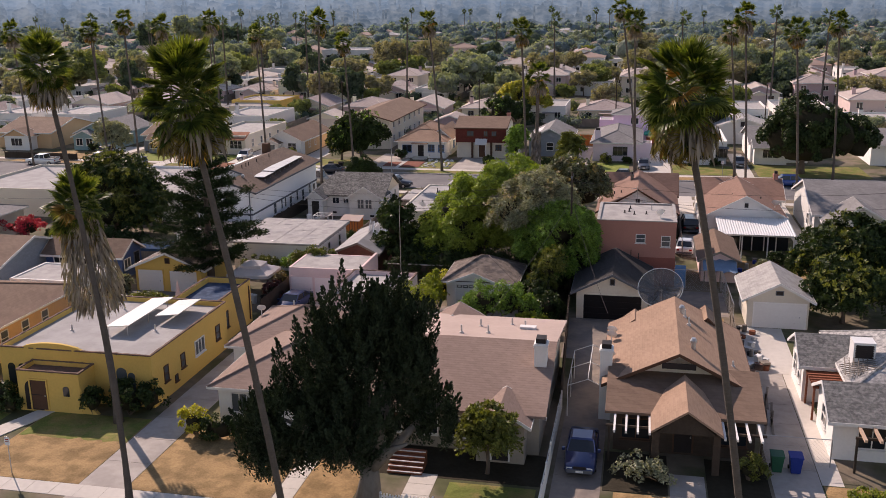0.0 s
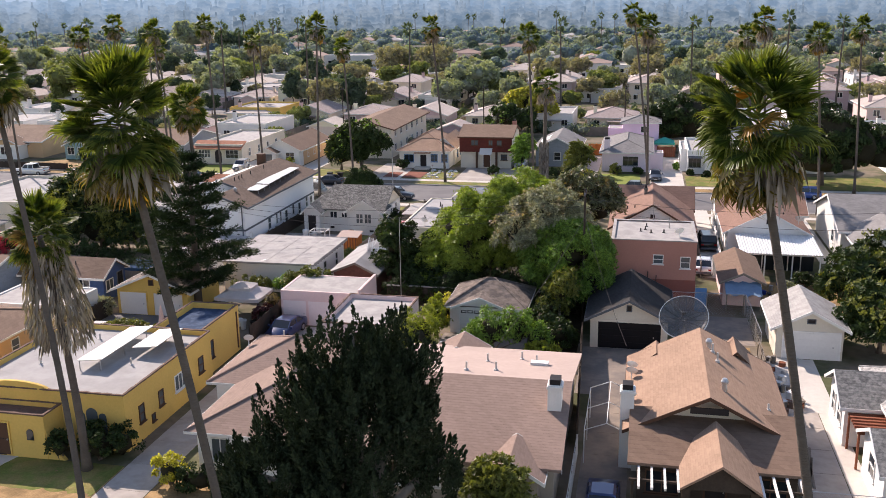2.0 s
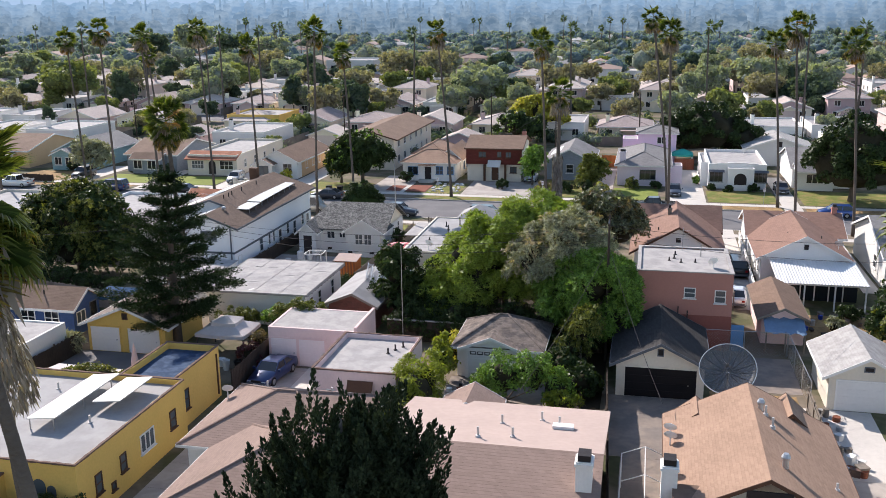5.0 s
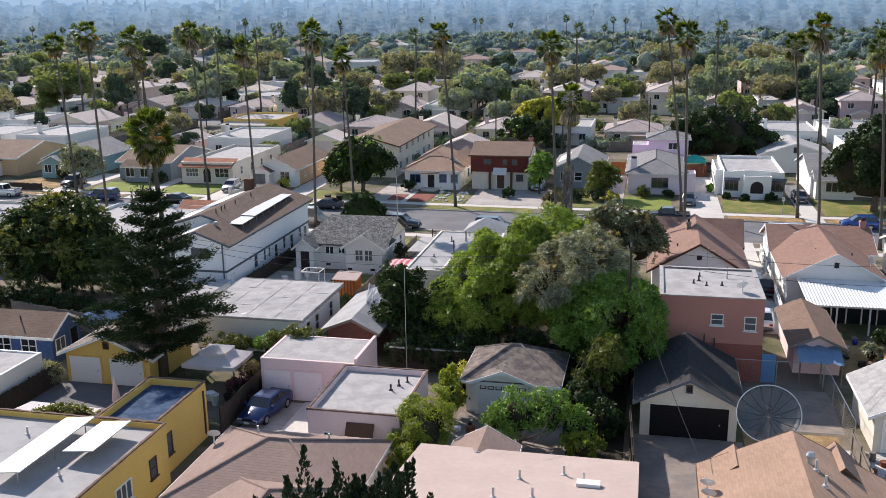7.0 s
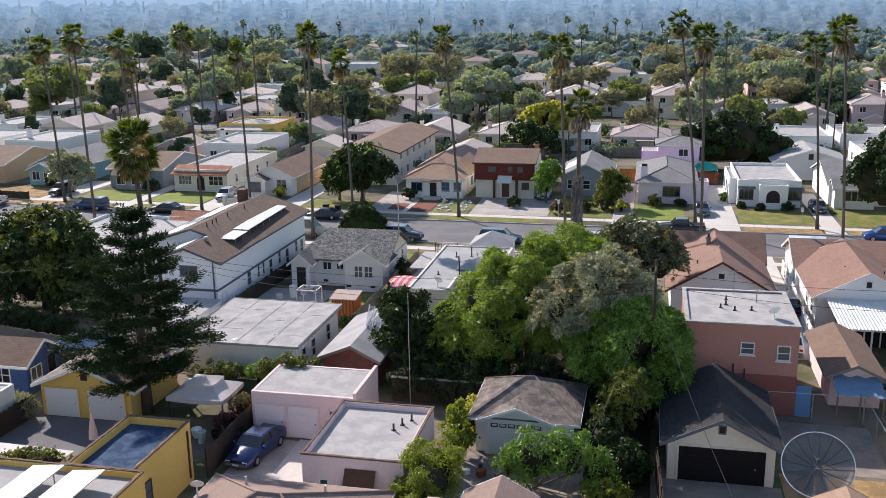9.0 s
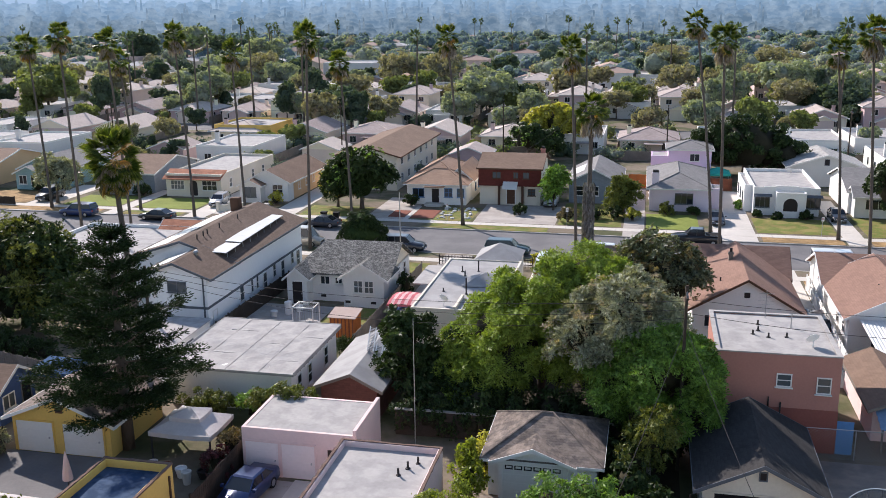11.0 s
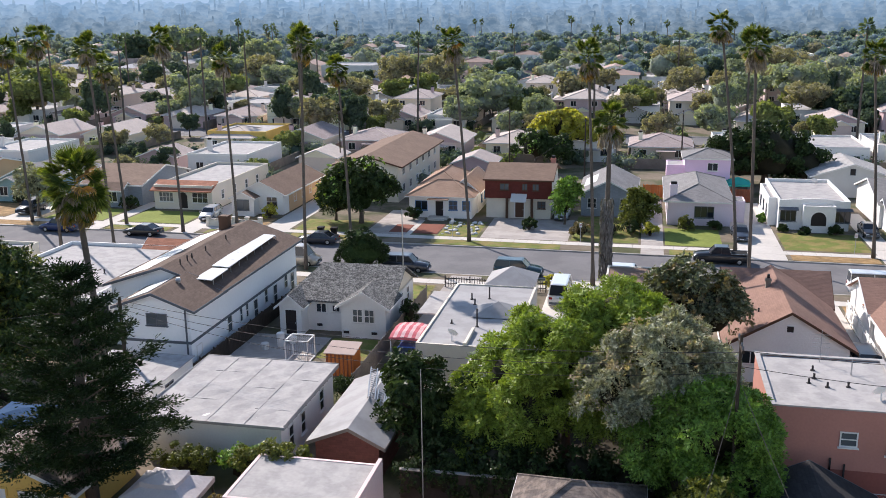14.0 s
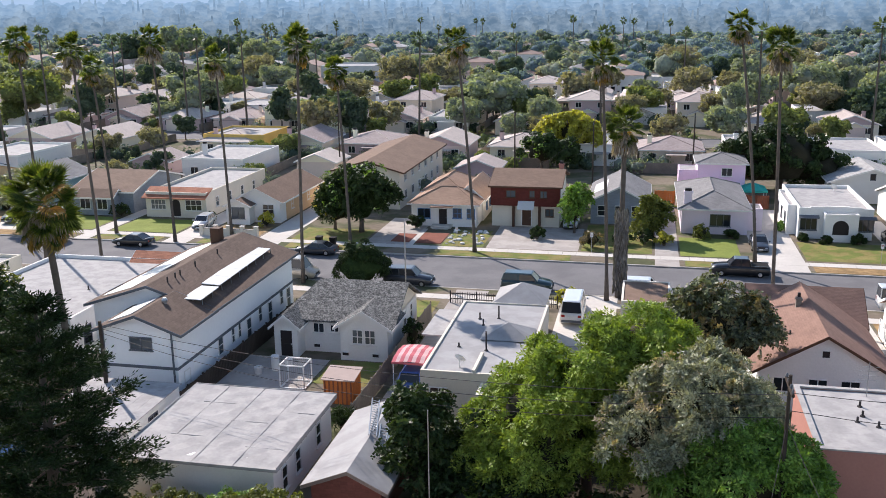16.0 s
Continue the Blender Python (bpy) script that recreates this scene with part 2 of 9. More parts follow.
leaf_mat("leaf_olive", (0.285, 0.29, 0.195), 0.2, 0.45, spec=0.2)
leaf_mat("leaf_magnolia", (0.13, 0.145, 0.08), 0.2, 0.6, spec=0.3, rough=0.45)
leaf_mat("leaf_mid", (0.135, 0.15, 0.035), 0.25, 0.45, spec=0.2)
leaf_mat("leaf_dark", (0.034, 0.056, 0.018), 0.18, 0.45, spec=0.15)
leaf_mat("leaf_fern", (0.205, 0.275, 0.048), 0.26, 0.4, spec=0.15)
leaf_mat("leaf_straw", (0.33, 0.27, 0.18), 0.3, 0.4, spec=0.15)
leaf_mat("palm_shag", (0.20, 0.185, 0.18), 0.1, 0.4, spec=0.1)
leaf_mat("leaf_yellow", (0.38, 0.36, 0.06), 0.45, 0.4)
leaf_mat("leaf_brown", (0.135, 0.105, 0.05), 0.3, 0.4)
leaf_mat("leaf_lime", (0.19, 0.23, 0.03), 0.48, 0.4)
leaf_mat("leaf_wine", (0.09, 0.022, 0.025), 0.2, 0.4)
leaf_mat("leaf_flower", (0.45, 0.03, 0.06), 0.3, 0.3)
leaf_mat("palm_green", (0.055, 0.09, 0.018), 0.4, 0.4, spec=0.18, rough=0.45)
leaf_mat("palm_tip", (0.125, 0.155, 0.03), 0.42, 0.4, spec=0.18, rough=0.45)
leaf_mat("palm_olive", (0.19, 0.15, 0.038), 0.35, 0.4, spec=0.15, rough=0.5)
leaf_mat("palm_gold", (0.34, 0.20, 0.045), 0.35, 0.4)
leaf_mat("palm_dead", (0.30, 0.255, 0.215), 0.12, 0.4, spec=0.1)
mat("bark", (0.135, 0.105, 0.085), 0.95, 0.3, 1.0, 9.0, 0.5, streak=0.3)
mat("bark_grey", (0.20, 0.178, 0.155), 0.95, 0.3, 1.0, 9.0, 0.5, streak=0.35)
mat("bark_palm", (0.125, 0.105, 0.09), 0.95, 0.25, 0.8, 9.0, 0.5, streak=2.5)
mat("bark_pale", (0.34, 0.30, 0.25), 0.95, 0.25, 1.0, 9.0, 0.4, streak=0.4)

# ---- building helpers ----
RNG = np.random.RandomState(7)


def thing(name, label, category, x=0.0, y=0.0, z=0.0, rz=0.0, group="", kind=""):
    ob = new(name)
    ob.empty_display_size = 0.2
    ob.matrix_world = pose(x, y, z, 0, 0, rz)
    return tagged(ob, label, category, group, kind)


def part(name, bm, material, parent=None, label="", smooth=False):
    me = bpy.data.meshes.new(name)
    bm.normal_update()
    bm.to_mesh(me)
    bm.free()
    me.materials.append(MATS[material])
    if smooth:
        me.polygons.foreach_set("use_smooth", [True] * len(me.polygons))
    ob = new(name, me)
    if parent is not None:
        ob.parent = parent
    if label:
        tagged(ob, label)
    return ob


def share(name, me, parent, m, label=""):
    ob = new(name, me)
    ob.parent = parent
    ob.matrix_local = m
    if label:
        tagged(ob, label)
    return ob


def box(bm, x0, y0, z0, x1, y1, z1):
    v = [bm.verts.new(p) for p in ((x0, y0, z0), (x1, y0, z0), (x1, y1, z0), (x0, y1, z0), (x0, y0, z1), (x1, y0, z1), (x1, y1, z1), (x0, y1, z1))]
    for f in ((3, 2, 1, 0), (4, 5, 6, 7), (0, 1, 5, 4), (1, 2, 6, 5), (2, 3, 7, 6), (3, 0, 4, 7)):
        bm.faces.new([v[i] for i in f])
    return v


def boxes(*rows):
    bm = bmesh.new()
    for r in rows:
        box(bm, *r)
    return bm


def slab(bm, pts, th):
    """A sheet with thickness th below the given outline."""
    top = [bm.verts.new(p) for p in pts]
    low = [bm.verts.new((p[0], p[1], p[2] - th)) for p in pts]
    bm.faces.new(top)
    bm.faces.new(low[::-1])
    for i in range(len(pts)):
        j = (i + 1) % len(pts)
        bm.faces.new((top[i], low[i], low[j], top[j]))


def extrude(bm, pts, d):
    """A flat outline pushed along the vector d."""
    a = [bm.verts.new(p) for p in pts]
    b = [bm.verts.new(Vector(p) + Vector(d)) for p in pts]
    bm.faces.new(a)
    bm.faces.new(b[::-1])
    for i in range(len(pts)):
        j = (i + 1) % len(pts)
        bm.faces.new((a[i], b[i], b[j], a[j]))
    bmesh.ops.recalc_face_normals(bm, faces=bm.faces)


def tube(bm, pts, radii, seg=8, cap=True):
    rings = []
    for i, p in enumerate(pts):
        p = Vector(p)
        d = (Vector(pts[min(i + 1, len(pts) - 1)]) - Vector(pts[max(i - 1, 0)])).normalized()
        u = d.orthogonal().normalized()
        if i and abs(u.dot(last)) < 0.99:
            u = (last - d * last.dot(d)).normalized()
        last = u
        w = d.cross(u)
        rings.append([bm.verts.new(p + (u * math.cos(a) + w * math.sin(a)) * radii[i]) for a in [2 * math.pi * k / seg for k in range(seg)]])
    for a, b in zip(rings, rings[1:]):
        for k in range(seg):
            bm.faces.new((a[k], a[(k + 1) % seg], b[(k + 1) % seg], b[k]))
    if cap:
        bm.faces.new(rings[0][::-1])
        bm.faces.new(rings[-1])


def lathe(bm, prof, seg=12, cx=0.0, cy=0.0):
    rings = [[bm.verts.new((cx + r * math.cos(2 * math.pi * k / seg), cy + r * math.sin(2 * math.pi * k / seg), z)) for k in range(seg)] for r, z in prof]
    for a, b in zip(rings, rings[1:]):
        for k in range(seg):
            bm.faces.new((a[k], a[(k + 1) % seg], b[(k + 1) % seg], b[k]))
    bm.faces.new(rings[0][::-1])
    bm.faces.new(rings[-1])


def structure(name, bm, material, label, category):
    return tagged(part(name, bm, material), label, category, kind="structure")


# ---- houses: walls, roofs, openings ----
def house(label, x0, y0, x1, y1, h, wall, name="house", category="house", group=""):
    cx, cy = (x0 + x1) / 2, (y0 + y1) / 2
    o = thing(name, label, category, cx, cy, 0, 0, group)
    H = dict(o=o, cx=cx, cy=cy, x0=x0 - cx, x1=x1 - cx, y0=y0 - cy, y1=y1 - cy, h=h, wall=wall)
    part("wall", boxes((x0 - cx, y0 - cy, -0.3, x1 - cx, y1 - cy, h)), wall, o)
    return H


def wing(H, x0, y0, x1, y1, h, wall=None, z0=-0.3):
    """Another volume of the same house; gives a view of it to hang openings on."""
    K = dict(H, x0=x0 - H["cx"], x1=x1 - H["cx"], y0=y0 - H["cy"], y1=y1 - H["cy"], h=h)
    part("wall", boxes((K["x0"], K["y0"], z0, K["x1"], K["y1"], h)), wall or H["wall"], H["o"])
    return K


def gable(H, axis, rise, roof, over=0.45, trim="trim_white", th=0.16, ends=0.35, shift=0.0):
    """Two slopes over the volume H with the ridge along axis; gable walls and barge boards at both ends."""
    x0, x1, y0, y1, h = H["x0"], H["x1"], H["y0"], H["y1"], H["h"]
    sw = (lambda a, b, z: (a, b, z)) if axis == "y" else (lambda a, b, z: (b, a, z))
    a0, a1, b0, b1 = (x0, x1, y0, y1) if axis == "y" else (y0, y1, x0, x1)
    m = (a0 + a1) / 2 + shift
    bm = bmesh.new()
    extrude(bm, [sw(a0, b0, h), sw(a1, b0, h), sw(m, b0, h + rise)], Vector(sw(0, b1 - b0, 0)))
    part("gable_wall", bm, H["wall"], H["o"])
    bm = bmesh.new()
    rz = h + rise + th
    for a in (a0, a1):
        s = rise / (m - a)
        e = a - over if a < m else a + over
        ez = h + th - abs(s) * over
        slab(bm, [sw(e, b0 - ends, ez), sw(m, b0 - ends, rz), sw(m, b1 + ends, rz), sw(e, b1 + ends, ez)], th)
    bmesh.ops.recalc_face_normals(bm, faces=bm.faces)
    r = part("roof", bm, roof, H["o"])
    if trim:
        for b, d in ((b0 - ends - 0.04, 0.04), (b1 + ends, 0.04)):
            bm = bmesh.new()
            for a in (a0, a1):
                s = rise / (m - a)
                e = a - over if a < m else a + over
                ez = h + th - abs(s) * over
                extrude(bm, [sw(e, b, ez + 0.01), sw(m, b, rz + 0.01), sw(m, b, rz - 0.2), sw(e, b, ez - 0.2)], Vector(sw(0, d, 0)))
            part("barge_board", bm, trim, r)
        for a in (a0, a1):
            s = rise / (m - a)
            e = a - over if a < m else a + over
            ez = h + th - abs(s) * over
            bm = bmesh.new()
            g = 0.03 if a > m else -0.03
            extrude(bm, [sw(e, b0 - ends, ez), sw(e + g, b0 - ends, ez), sw(e + g, b0 - ends, ez - 0.2), sw(e, b0 - ends, ez - 0.2)], Vector(sw(0, b1 - b0 + 2 * ends, 0)))
            part("gutter", bm, trim, r)
    return r


def hip(H, rise, roof, over=0.45, trim="trim_white", ridge=None):
    """A hipped roof over the volume H."""
    x0, x1, y0, y1, h = H["x0"] - over, H["x1"] + over, H["y0"] - over, H["y1"] + over, H["h"]
    w, d = x1 - x0, y1 - y0
    inset = min(w, d) / 2 * 0.98
    if w >= d:
        ra, rb = ((x0 + inset, (y0 + y1) / 2), (x1 - inset, (y0 + y1) / 2))
    else:
        ra, rb = (((x0 + x1) / 2, y0 + inset), ((x0 + x1) / 2, y1 - inset))
    bm = bmesh.new()
    c = [bm.verts.new(p) for p in ((x0, y0, h), (x1, y0, h), (x1, y1, h), (x0, y1, h))]
    u = [bm.verts.new(p) for p in ((x0, y0, h - 0.14), (x1, y0, h - 0.14), (x1, y1, h - 0.14), (x0, y1, h - 0.14))]
    a, b = bm.verts.new((*ra, h + rise)), bm.verts.new((*rb, h + rise))
    bm.faces.new(u[::-1])
    for i in range(4):
        bm.faces.new((c[i], u[i], u[(i + 1) % 4], c[(i + 1) % 4]))
    fs = ((c[0], c[1], b, a), (c[1], c[2], b), (c[2], c[3], a, b), (c[3], c[0], a)) if w >= d else ((c[0], c[1], a), (c[1], c[2], b, a), (c[2], c[3], b), (c[3], c[0], a, b))
    for f in fs:
        bm.faces.new(f)
    bmesh.ops.recalc_face_normals(bm, faces=bm.faces)
    r = part("roof", bm, roof, H["o"])
    cap = bmesh.new()
    cor = ((x0, y0), (x1, y0), (x1, y1), (x0, y1))
    near = (ra, rb, rb, ra) if w >= d else (ra, ra, rb, rb)
    for k in range(4):
        tube(cap, [(*cor[k], h + 0.01), (*near[k], h + rise + 0.01)], [0.07, 0.07], 5)
    tube(cap, [(*ra, h + rise + 0.01), (*rb, h + rise + 0.01)], [0.07, 0.07], 5)
    part("ridge_cap", cap, roof, r)
    if trim:
        bm = boxes((x0 - 0.03, y0 - 0.03, h - 0.17, x1 + 0.03, y0, h - 0.01), (x0 - 0.03, y1, h - 0.17, x1 + 0.03, y1 + 0.03, h - 0.01),
                   (x0 - 0.03, y0, h - 0.17, x0, y1, h - 0.01), (x1, y0, h - 0.17, x1 + 0.03, y1, h - 0.01))
        part("gutter", bm, trim, r)
    return r


def low_wall(x0, y0, x1, y1, th, z0, z1):
    """A closed low wall round a rectangle, in one welded piece."""
    bm = bmesh.new()
    rows = []
    for d in (0.0, th):
        for z in (z0, z1):
            rows.append([bm.verts.new(p) for p in ((x0 + d, y0 + d, z), (x1 - d, y0 + d, z), (x1 - d, y1 - d, z), (x0 + d, y1 - d, z))])
    for a, b in ((0, 1), (1, 3), (3, 2), (2, 0)):
        for k in range(4):
            bm.faces.new((rows[a][k], rows[a][(k + 1) % 4], rows[b][(k + 1) % 4], rows[b][k]))
    bmesh.ops.recalc_face_normals(bm, faces=bm.faces)
    return bm


def flat(H, roof, parapet=0.35, edge=None, th=0.18, lump=True):
    """A flat roof inside a parapet; edge: a row of coping tiles along the top."""
    x0, x1, y0, y1, h = H["x0"], H["x1"], H["y0"], H["y1"], H["h"]
    part("parapet", low_wall(x0, y0, x1, y1, th, h, h + parapet), H["wall"], H["o"])
    bm = bmesh.new()
    n = 7
    g = [[bm.verts.new((x0 + th + (x1 - x0 - 2 * th) * i / n, y0 + th + (y1 - y0 - 2 * th) * j / n, h + 0.03 + (0.03 * math.sin(i * 2.1 + j * 1.3) if 0 < i < n and 0 < j < n else 0.0))) for j in range(n + 1)] for i in range(n + 1)]
    for i in range(n):
        for j in range(n):
            bm.faces.new((g[i][j], g[i + 1][j], g[i + 1][j + 1], g[i][j + 1]))
    r = part("roof", bm, roof, H["o"], "", True)
    z = h + parapet
    if edge:
        bm = bmesh.new()
        rr = random.Random(int(x0 * 7 + y0))
        ring = []
        for (ax, ay, bx, by) in ((x0, y0, x1, y0), (x1, y0, x1, y1), (x1, y1, x0, y1), (x0, y1, x0, y0)):
            k = max(2, int(math.hypot(bx - ax, by - ay) / 0.35))
            ring += [(ax + (bx - ax) * i / k, ay + (by - ay) * i / k) for i in range(k)]
        mx, my = (x0 + x1) / 2, (y0 + y1) / 2
        rows = []
        for i, (px, py) in enumerate(ring):
            j = rr.uniform(-0.02, 0.02) + 0.015 * (i % 2)
            ix, iy = (0.11 if px < mx else -0.11) if px in (x0, x1) else 0, (0.11 if py < my else -0.11) if py in (y0, y1) else 0
            ox, oy = (-1 if px == x0 else 1 if px == x1 else 0) * (0.03 + j), (-1 if py == y0 else 1 if py == y1 else 0) * (0.03 + j)
            rows.append([bm.verts.new(q) for q in ((px + ox, py + oy, z - 0.04), (px + ox, py + oy, z + 0.05 + j), (px + ix, py + iy, z + 0.05 + j), (px + ix, py + iy, z - 0.04))])
        for u, v in zip(rows, rows[1:] + rows[:1]):
            for e in range(4):
                bm.faces.new((u[e], v[e], v[(e + 1) % 4], u[(e + 1) % 4]))
        bmesh.ops.recalc_face_normals(bm, faces=bm.faces)
        part("coping", bm, edge, r)
    return r


def lattice(bm, A, B, at, d0, d1):
    """A frame with bars as one solid: every second strip of the cuts A and B is wood, the rest is open."""
    solid = {(i, j) for i in range(len(A) - 1) for j in range(len(B) - 1) if i % 2 == 0 or j % 2 == 0}
    known = {}

    def v(i, j, d):
        if (i, j, d) not in known:
            known[i, j, d] = bm.verts.new(at(A[i], B[j], d))
        return known[i, j, d]
    for i, j in solid:
        q = ((i, j), (i + 1, j), (i + 1, j + 1), (i, j + 1))
        bm.faces.new([v(*p, d1) for p in q])
        for k, step in enumerate(((0, -1), (1, 0), (0, 1), (-1, 0))):
            if (i + step[0], j + step[1]) not in solid:
                e, g = q[k], q[(k + 1) % 4]
                bm.faces.new((v(*e, d0), v(*g, d0), v(*g, d1), v(*e, d1)))
    bmesh.ops.recalc_face_normals(bm, faces=bm.faces)


def opening(H, face, u, z, w, h, frame="trim_white", pane="glass_dark", grid=(2, 1), sill=True, name="window"):
    """A window on a wall of H: a frame with bars and sill, and its panes."""
    t = 0.06
    W = dict(S=(H["y0"], -1), N=(H["y1"], 1), W=(H["x0"], -1), E=(H["x1"], 1))[face]
    c, s = W
    ux = u - (H["cx"] if face in "SN" else H["cy"])

    def bx(bm, a0, z0, a1, z1, d0, d1):
        lo, hi = sorted((c + s * d0, c + s * d1))
        if face in "SN":
            box(bm, a0, lo, z0, a1, hi, z1)
        else:
            box(bm, lo, a0, z0, hi, a1, z1)

    def cuts(mid, size, n, half):
        out = [mid - size / 2 - 0.065, mid - size / 2]
        for i in range(1, n):
            out += [mid - size / 2 + size * i / n - half, mid - size / 2 + size * i / n + half]
        return out + [mid + size / 2, mid + size / 2 + 0.065]

    bm = bmesh.new()
    lattice(bm, cuts(ux, w, grid[0], 0.03), cuts(z, h, grid[1], 0.025), lambda p, q, d: (p, c + s * d, q) if face in "SN" else (c + s * d, p, q), -0.05, t)
    fr = part(name, bm, frame, H["o"])
    bm = bmesh.new()
    bx(bm, ux - w / 2, z - h / 2, ux + w / 2, z + h / 2, -0.03, 0.015)
    part("pane", bm, pane, fr)
    if sill:
        bm = bmesh.new()
        bx(bm, ux - w / 2 - 0.14, z - h / 2 - 0.15, ux + w / 2 + 0.14, z - h / 2 - 0.09, -0.03, 0.13)
        part("window_sill", bm, frame, fr)
    return fr


def door(H, face, u, w, h, material, frame="trim_white", z=0.15, name="door", panels=1):
    """A door leaf in its frame, with raised panels."""
    c, s = dict(S=(H["y0"], -1), N=(H["y1"], 1), W=(H["x0"], -1), E=(H["x1"], 1))[face]
    ux = u - (H["cx"] if face in "SN" else H["cy"])

    def bx(bm, a0, z0, a1, z1, d0, d1):
        lo, hi = sorted((c + s * d0, c + s * d1))
        if face in "SN":
            box(bm, a0, lo, z0, a1, hi, z1)
        else:
            box(bm, lo, a0, z0, hi, a1, z1)

    bm = bmesh.new()
    bx(bm, ux - w / 2, z, ux + w / 2, z + h, -0.03, 0.02)
    d = part(name, bm, material, H["o"])
    for j in range(4 if panels > 1 else 2):
        k = 4 if panels > 1 else 2
        bm = bmesh.new()
        bx(bm, ux - w / 2 + 0.05, z + h * j / k + 0.03, ux + w / 2 - 0.05, z + h * (j + 1) / k - 0.03, 0.02, 0.04)
        part("door_panel", bm, material, d)
    bm = bmesh.new()
    for q in ((ux - w / 2 - 0.1, z, ux - w / 2, z + h + 0.1), (ux + w / 2, z, ux + w / 2 + 0.1, z + h + 0.1), (ux - w / 2, z + h, ux + w / 2, z + h + 0.1)):
        bx(bm, *q, -0.03, 0.07)
    part("door_frame", bm, frame, d)
    bm = bmesh.new()
    bx(bm, ux + w * 0.38, z + 0.95, ux + w * 0.38 + 0.07, z + 1.05, 0.03, 0.11)
    part("door_handle", bm, "steel", d)
    return d


def chimney(H, x, y, z0, z1, w=0.8, d=0.6, material="stucco_white", cap="door_dark"):
    x, y = x - H["cx"], y - H["cy"]
    bm = boxes((x - w / 2, y - d / 2, z0, x + w / 2, y + d / 2, z1), (x - w / 2 - 0.06, y - d / 2 - 0.06, z1 - 0.22, x + w / 2 + 0.06, y + d / 2 + 0.06, z1 - 0.08))
    c = part("chimney", bm, material, H["o"])
    part("chimney_cap", boxes((x - w / 2 + 0.08, y - d / 2 + 0.08, z1, x + w / 2 - 0.08, y + d / 2 - 0.08, z1 + 0.3)), cap, c)


def vent(H, x, y, z, kind=0, h=0.55):
    """A roof vent: a pipe with a flashing, or a round turbine."""
    bm = bmesh.new()
    x, y = x - H["cx"], y - H["cy"]
    lathe(bm, [(0.16, z - 0.1), (0.13, z + 0.04), (0.06, z + 0.06), (0.06, z + h)] if not kind else [(0.16, z - 0.15), (0.14, z + 0.25), (0.2, z + 0.28), (0.22, z + 0.42), (0.13, z + 0.58)], 10, x, y)
    part("roof_vent", bm, "steel" if kind else "pipe_pale" if H["cy"] < 70 else "pipe_dark", H["o"])


def dish(H, x, y, z, r=0.35, az=200):
    """A small satellite dish on its bracket."""
    bm = bmesh.new()
    lathe(bm, [(0.02, 0.0), (r * 0.5, 0.03), (r, 0.12), (r * 0.98, 0.13), (r * 0.5, 0.05), (0.02, 0.02)], 14)
    m = pose(x - H["cx"], y - H["cy"], z + 0.5, 55, 0, az)
    bm.transform(m)
    box(bm, x - H["cx"] - 0.03, y - H["cy"] - 0.03, z - 0.1, x - H["cx"] + 0.03, y - H["cy"] + 0.03, z + 0.5)
    part("satellite_dish", bm, "metal_white", H["o"])


def panels(H, pts, n, material="panel_glare", th=0.06):
    """A row of n solar panels between two long edges pts = (a0, a1, b0, b1)."""
    a0, a1, b0, b1 = [Vector(p) - Vector((H["cx"], H["cy"], 0)) for p in pts]
    for i in range(n):
        f, e = i / n + 0.0015, (i + 1) / n - 0.0015
        bm = bmesh.new()
        slab(bm, [a0.lerp(a1, f), a0.lerp(a1, e), b0.lerp(b1, e), b0.lerp(b1, f)], th)
        bmesh.ops.recalc_face_normals(bm, faces=bm.faces)
        part("solar_panel", bm, material, H["o"])

# ---- ground, streets and blocks ----
def sheet(name, x0, y0, x1, y1, z, material, label, category, n=1, low=None):
    bm = bmesh.new()
    box(bm, x0, y0, low if low is not None else z - 0.2, x1, y1, z)
    return structure(name, bm, material, label, category)


bm = bmesh.new()
R = 4600
bm.faces.new([bm.verts.new(p) for p in ((-R, -R, -0.14), (R, -R, -0.14), (R, R, -0.14), (-R, R, -0.14))])
structure("ground", bm, "earth", "bare dusty ground under the whole neighbourhood", "ground")


def road(name, yc, half, slope=0.0):
    bm = bmesh.new()
    slab(bm, [(-420, yc - half + 420 * slope, -0.125), (420, yc - half - 420 * slope, -0.125), (420, yc + half - 420 * slope, -0.125), (-420, yc + half + 420 * slope, -0.125)], 0.05)
    structure(name, bm, "asphalt", "worn grey asphalt street", "street")


def block(name, ya, yb, sa=0.0, sb=0.0):
    """Raised lots between two streets, with a kerb along both."""
    bm = bmesh.new()
    slab(bm, [(-420, ya + 0.2 + 420 * sa, 0.0), (420, ya + 0.2 - 420 * sa, 0.0), (420, yb - 0.2 - 420 * sb, 0.0), (-420, yb - 0.2 + 420 * sb, 0.0)], 0.3)
    structure(name, bm, "earth", "dry earth and thin grass of the back yards", "ground")
    for y, s, d in ((ya, sa, 0.2), (yb, sb, -0.2)):
        bm = bmesh.new()
        a, b = sorted((y, y + d))
        slab(bm, [(-420, a + 420 * s, 0.01), (420, a - 420 * s, 0.01), (420, b - 420 * s, 0.01), (-420, b + 420 * s, 0.01)], 0.28)
        structure("kerb", bm, "kerb_stone", "concrete street kerb", "kerb")


S2 = 0.02
road("road_south", 34, 6.2)
road("road_north", 133.9, 5.9, S2)
block("lots_front", -60, 28)
block("lots_middle", 40, 128.2, 0, S2)
block("lots_north", 139.6, 226, S2, 0)
road("road_far", 232, 6.2)


def strip(name, pts, material, label, category, z=0.012):
    bm = bmesh.new()
    slab(bm, [(x, y, z) for x, y in pts], 0.1)
    bmesh.ops.recalc_face_normals(bm, faces=bm.faces)
    return structure(name, bm, material, label, category)


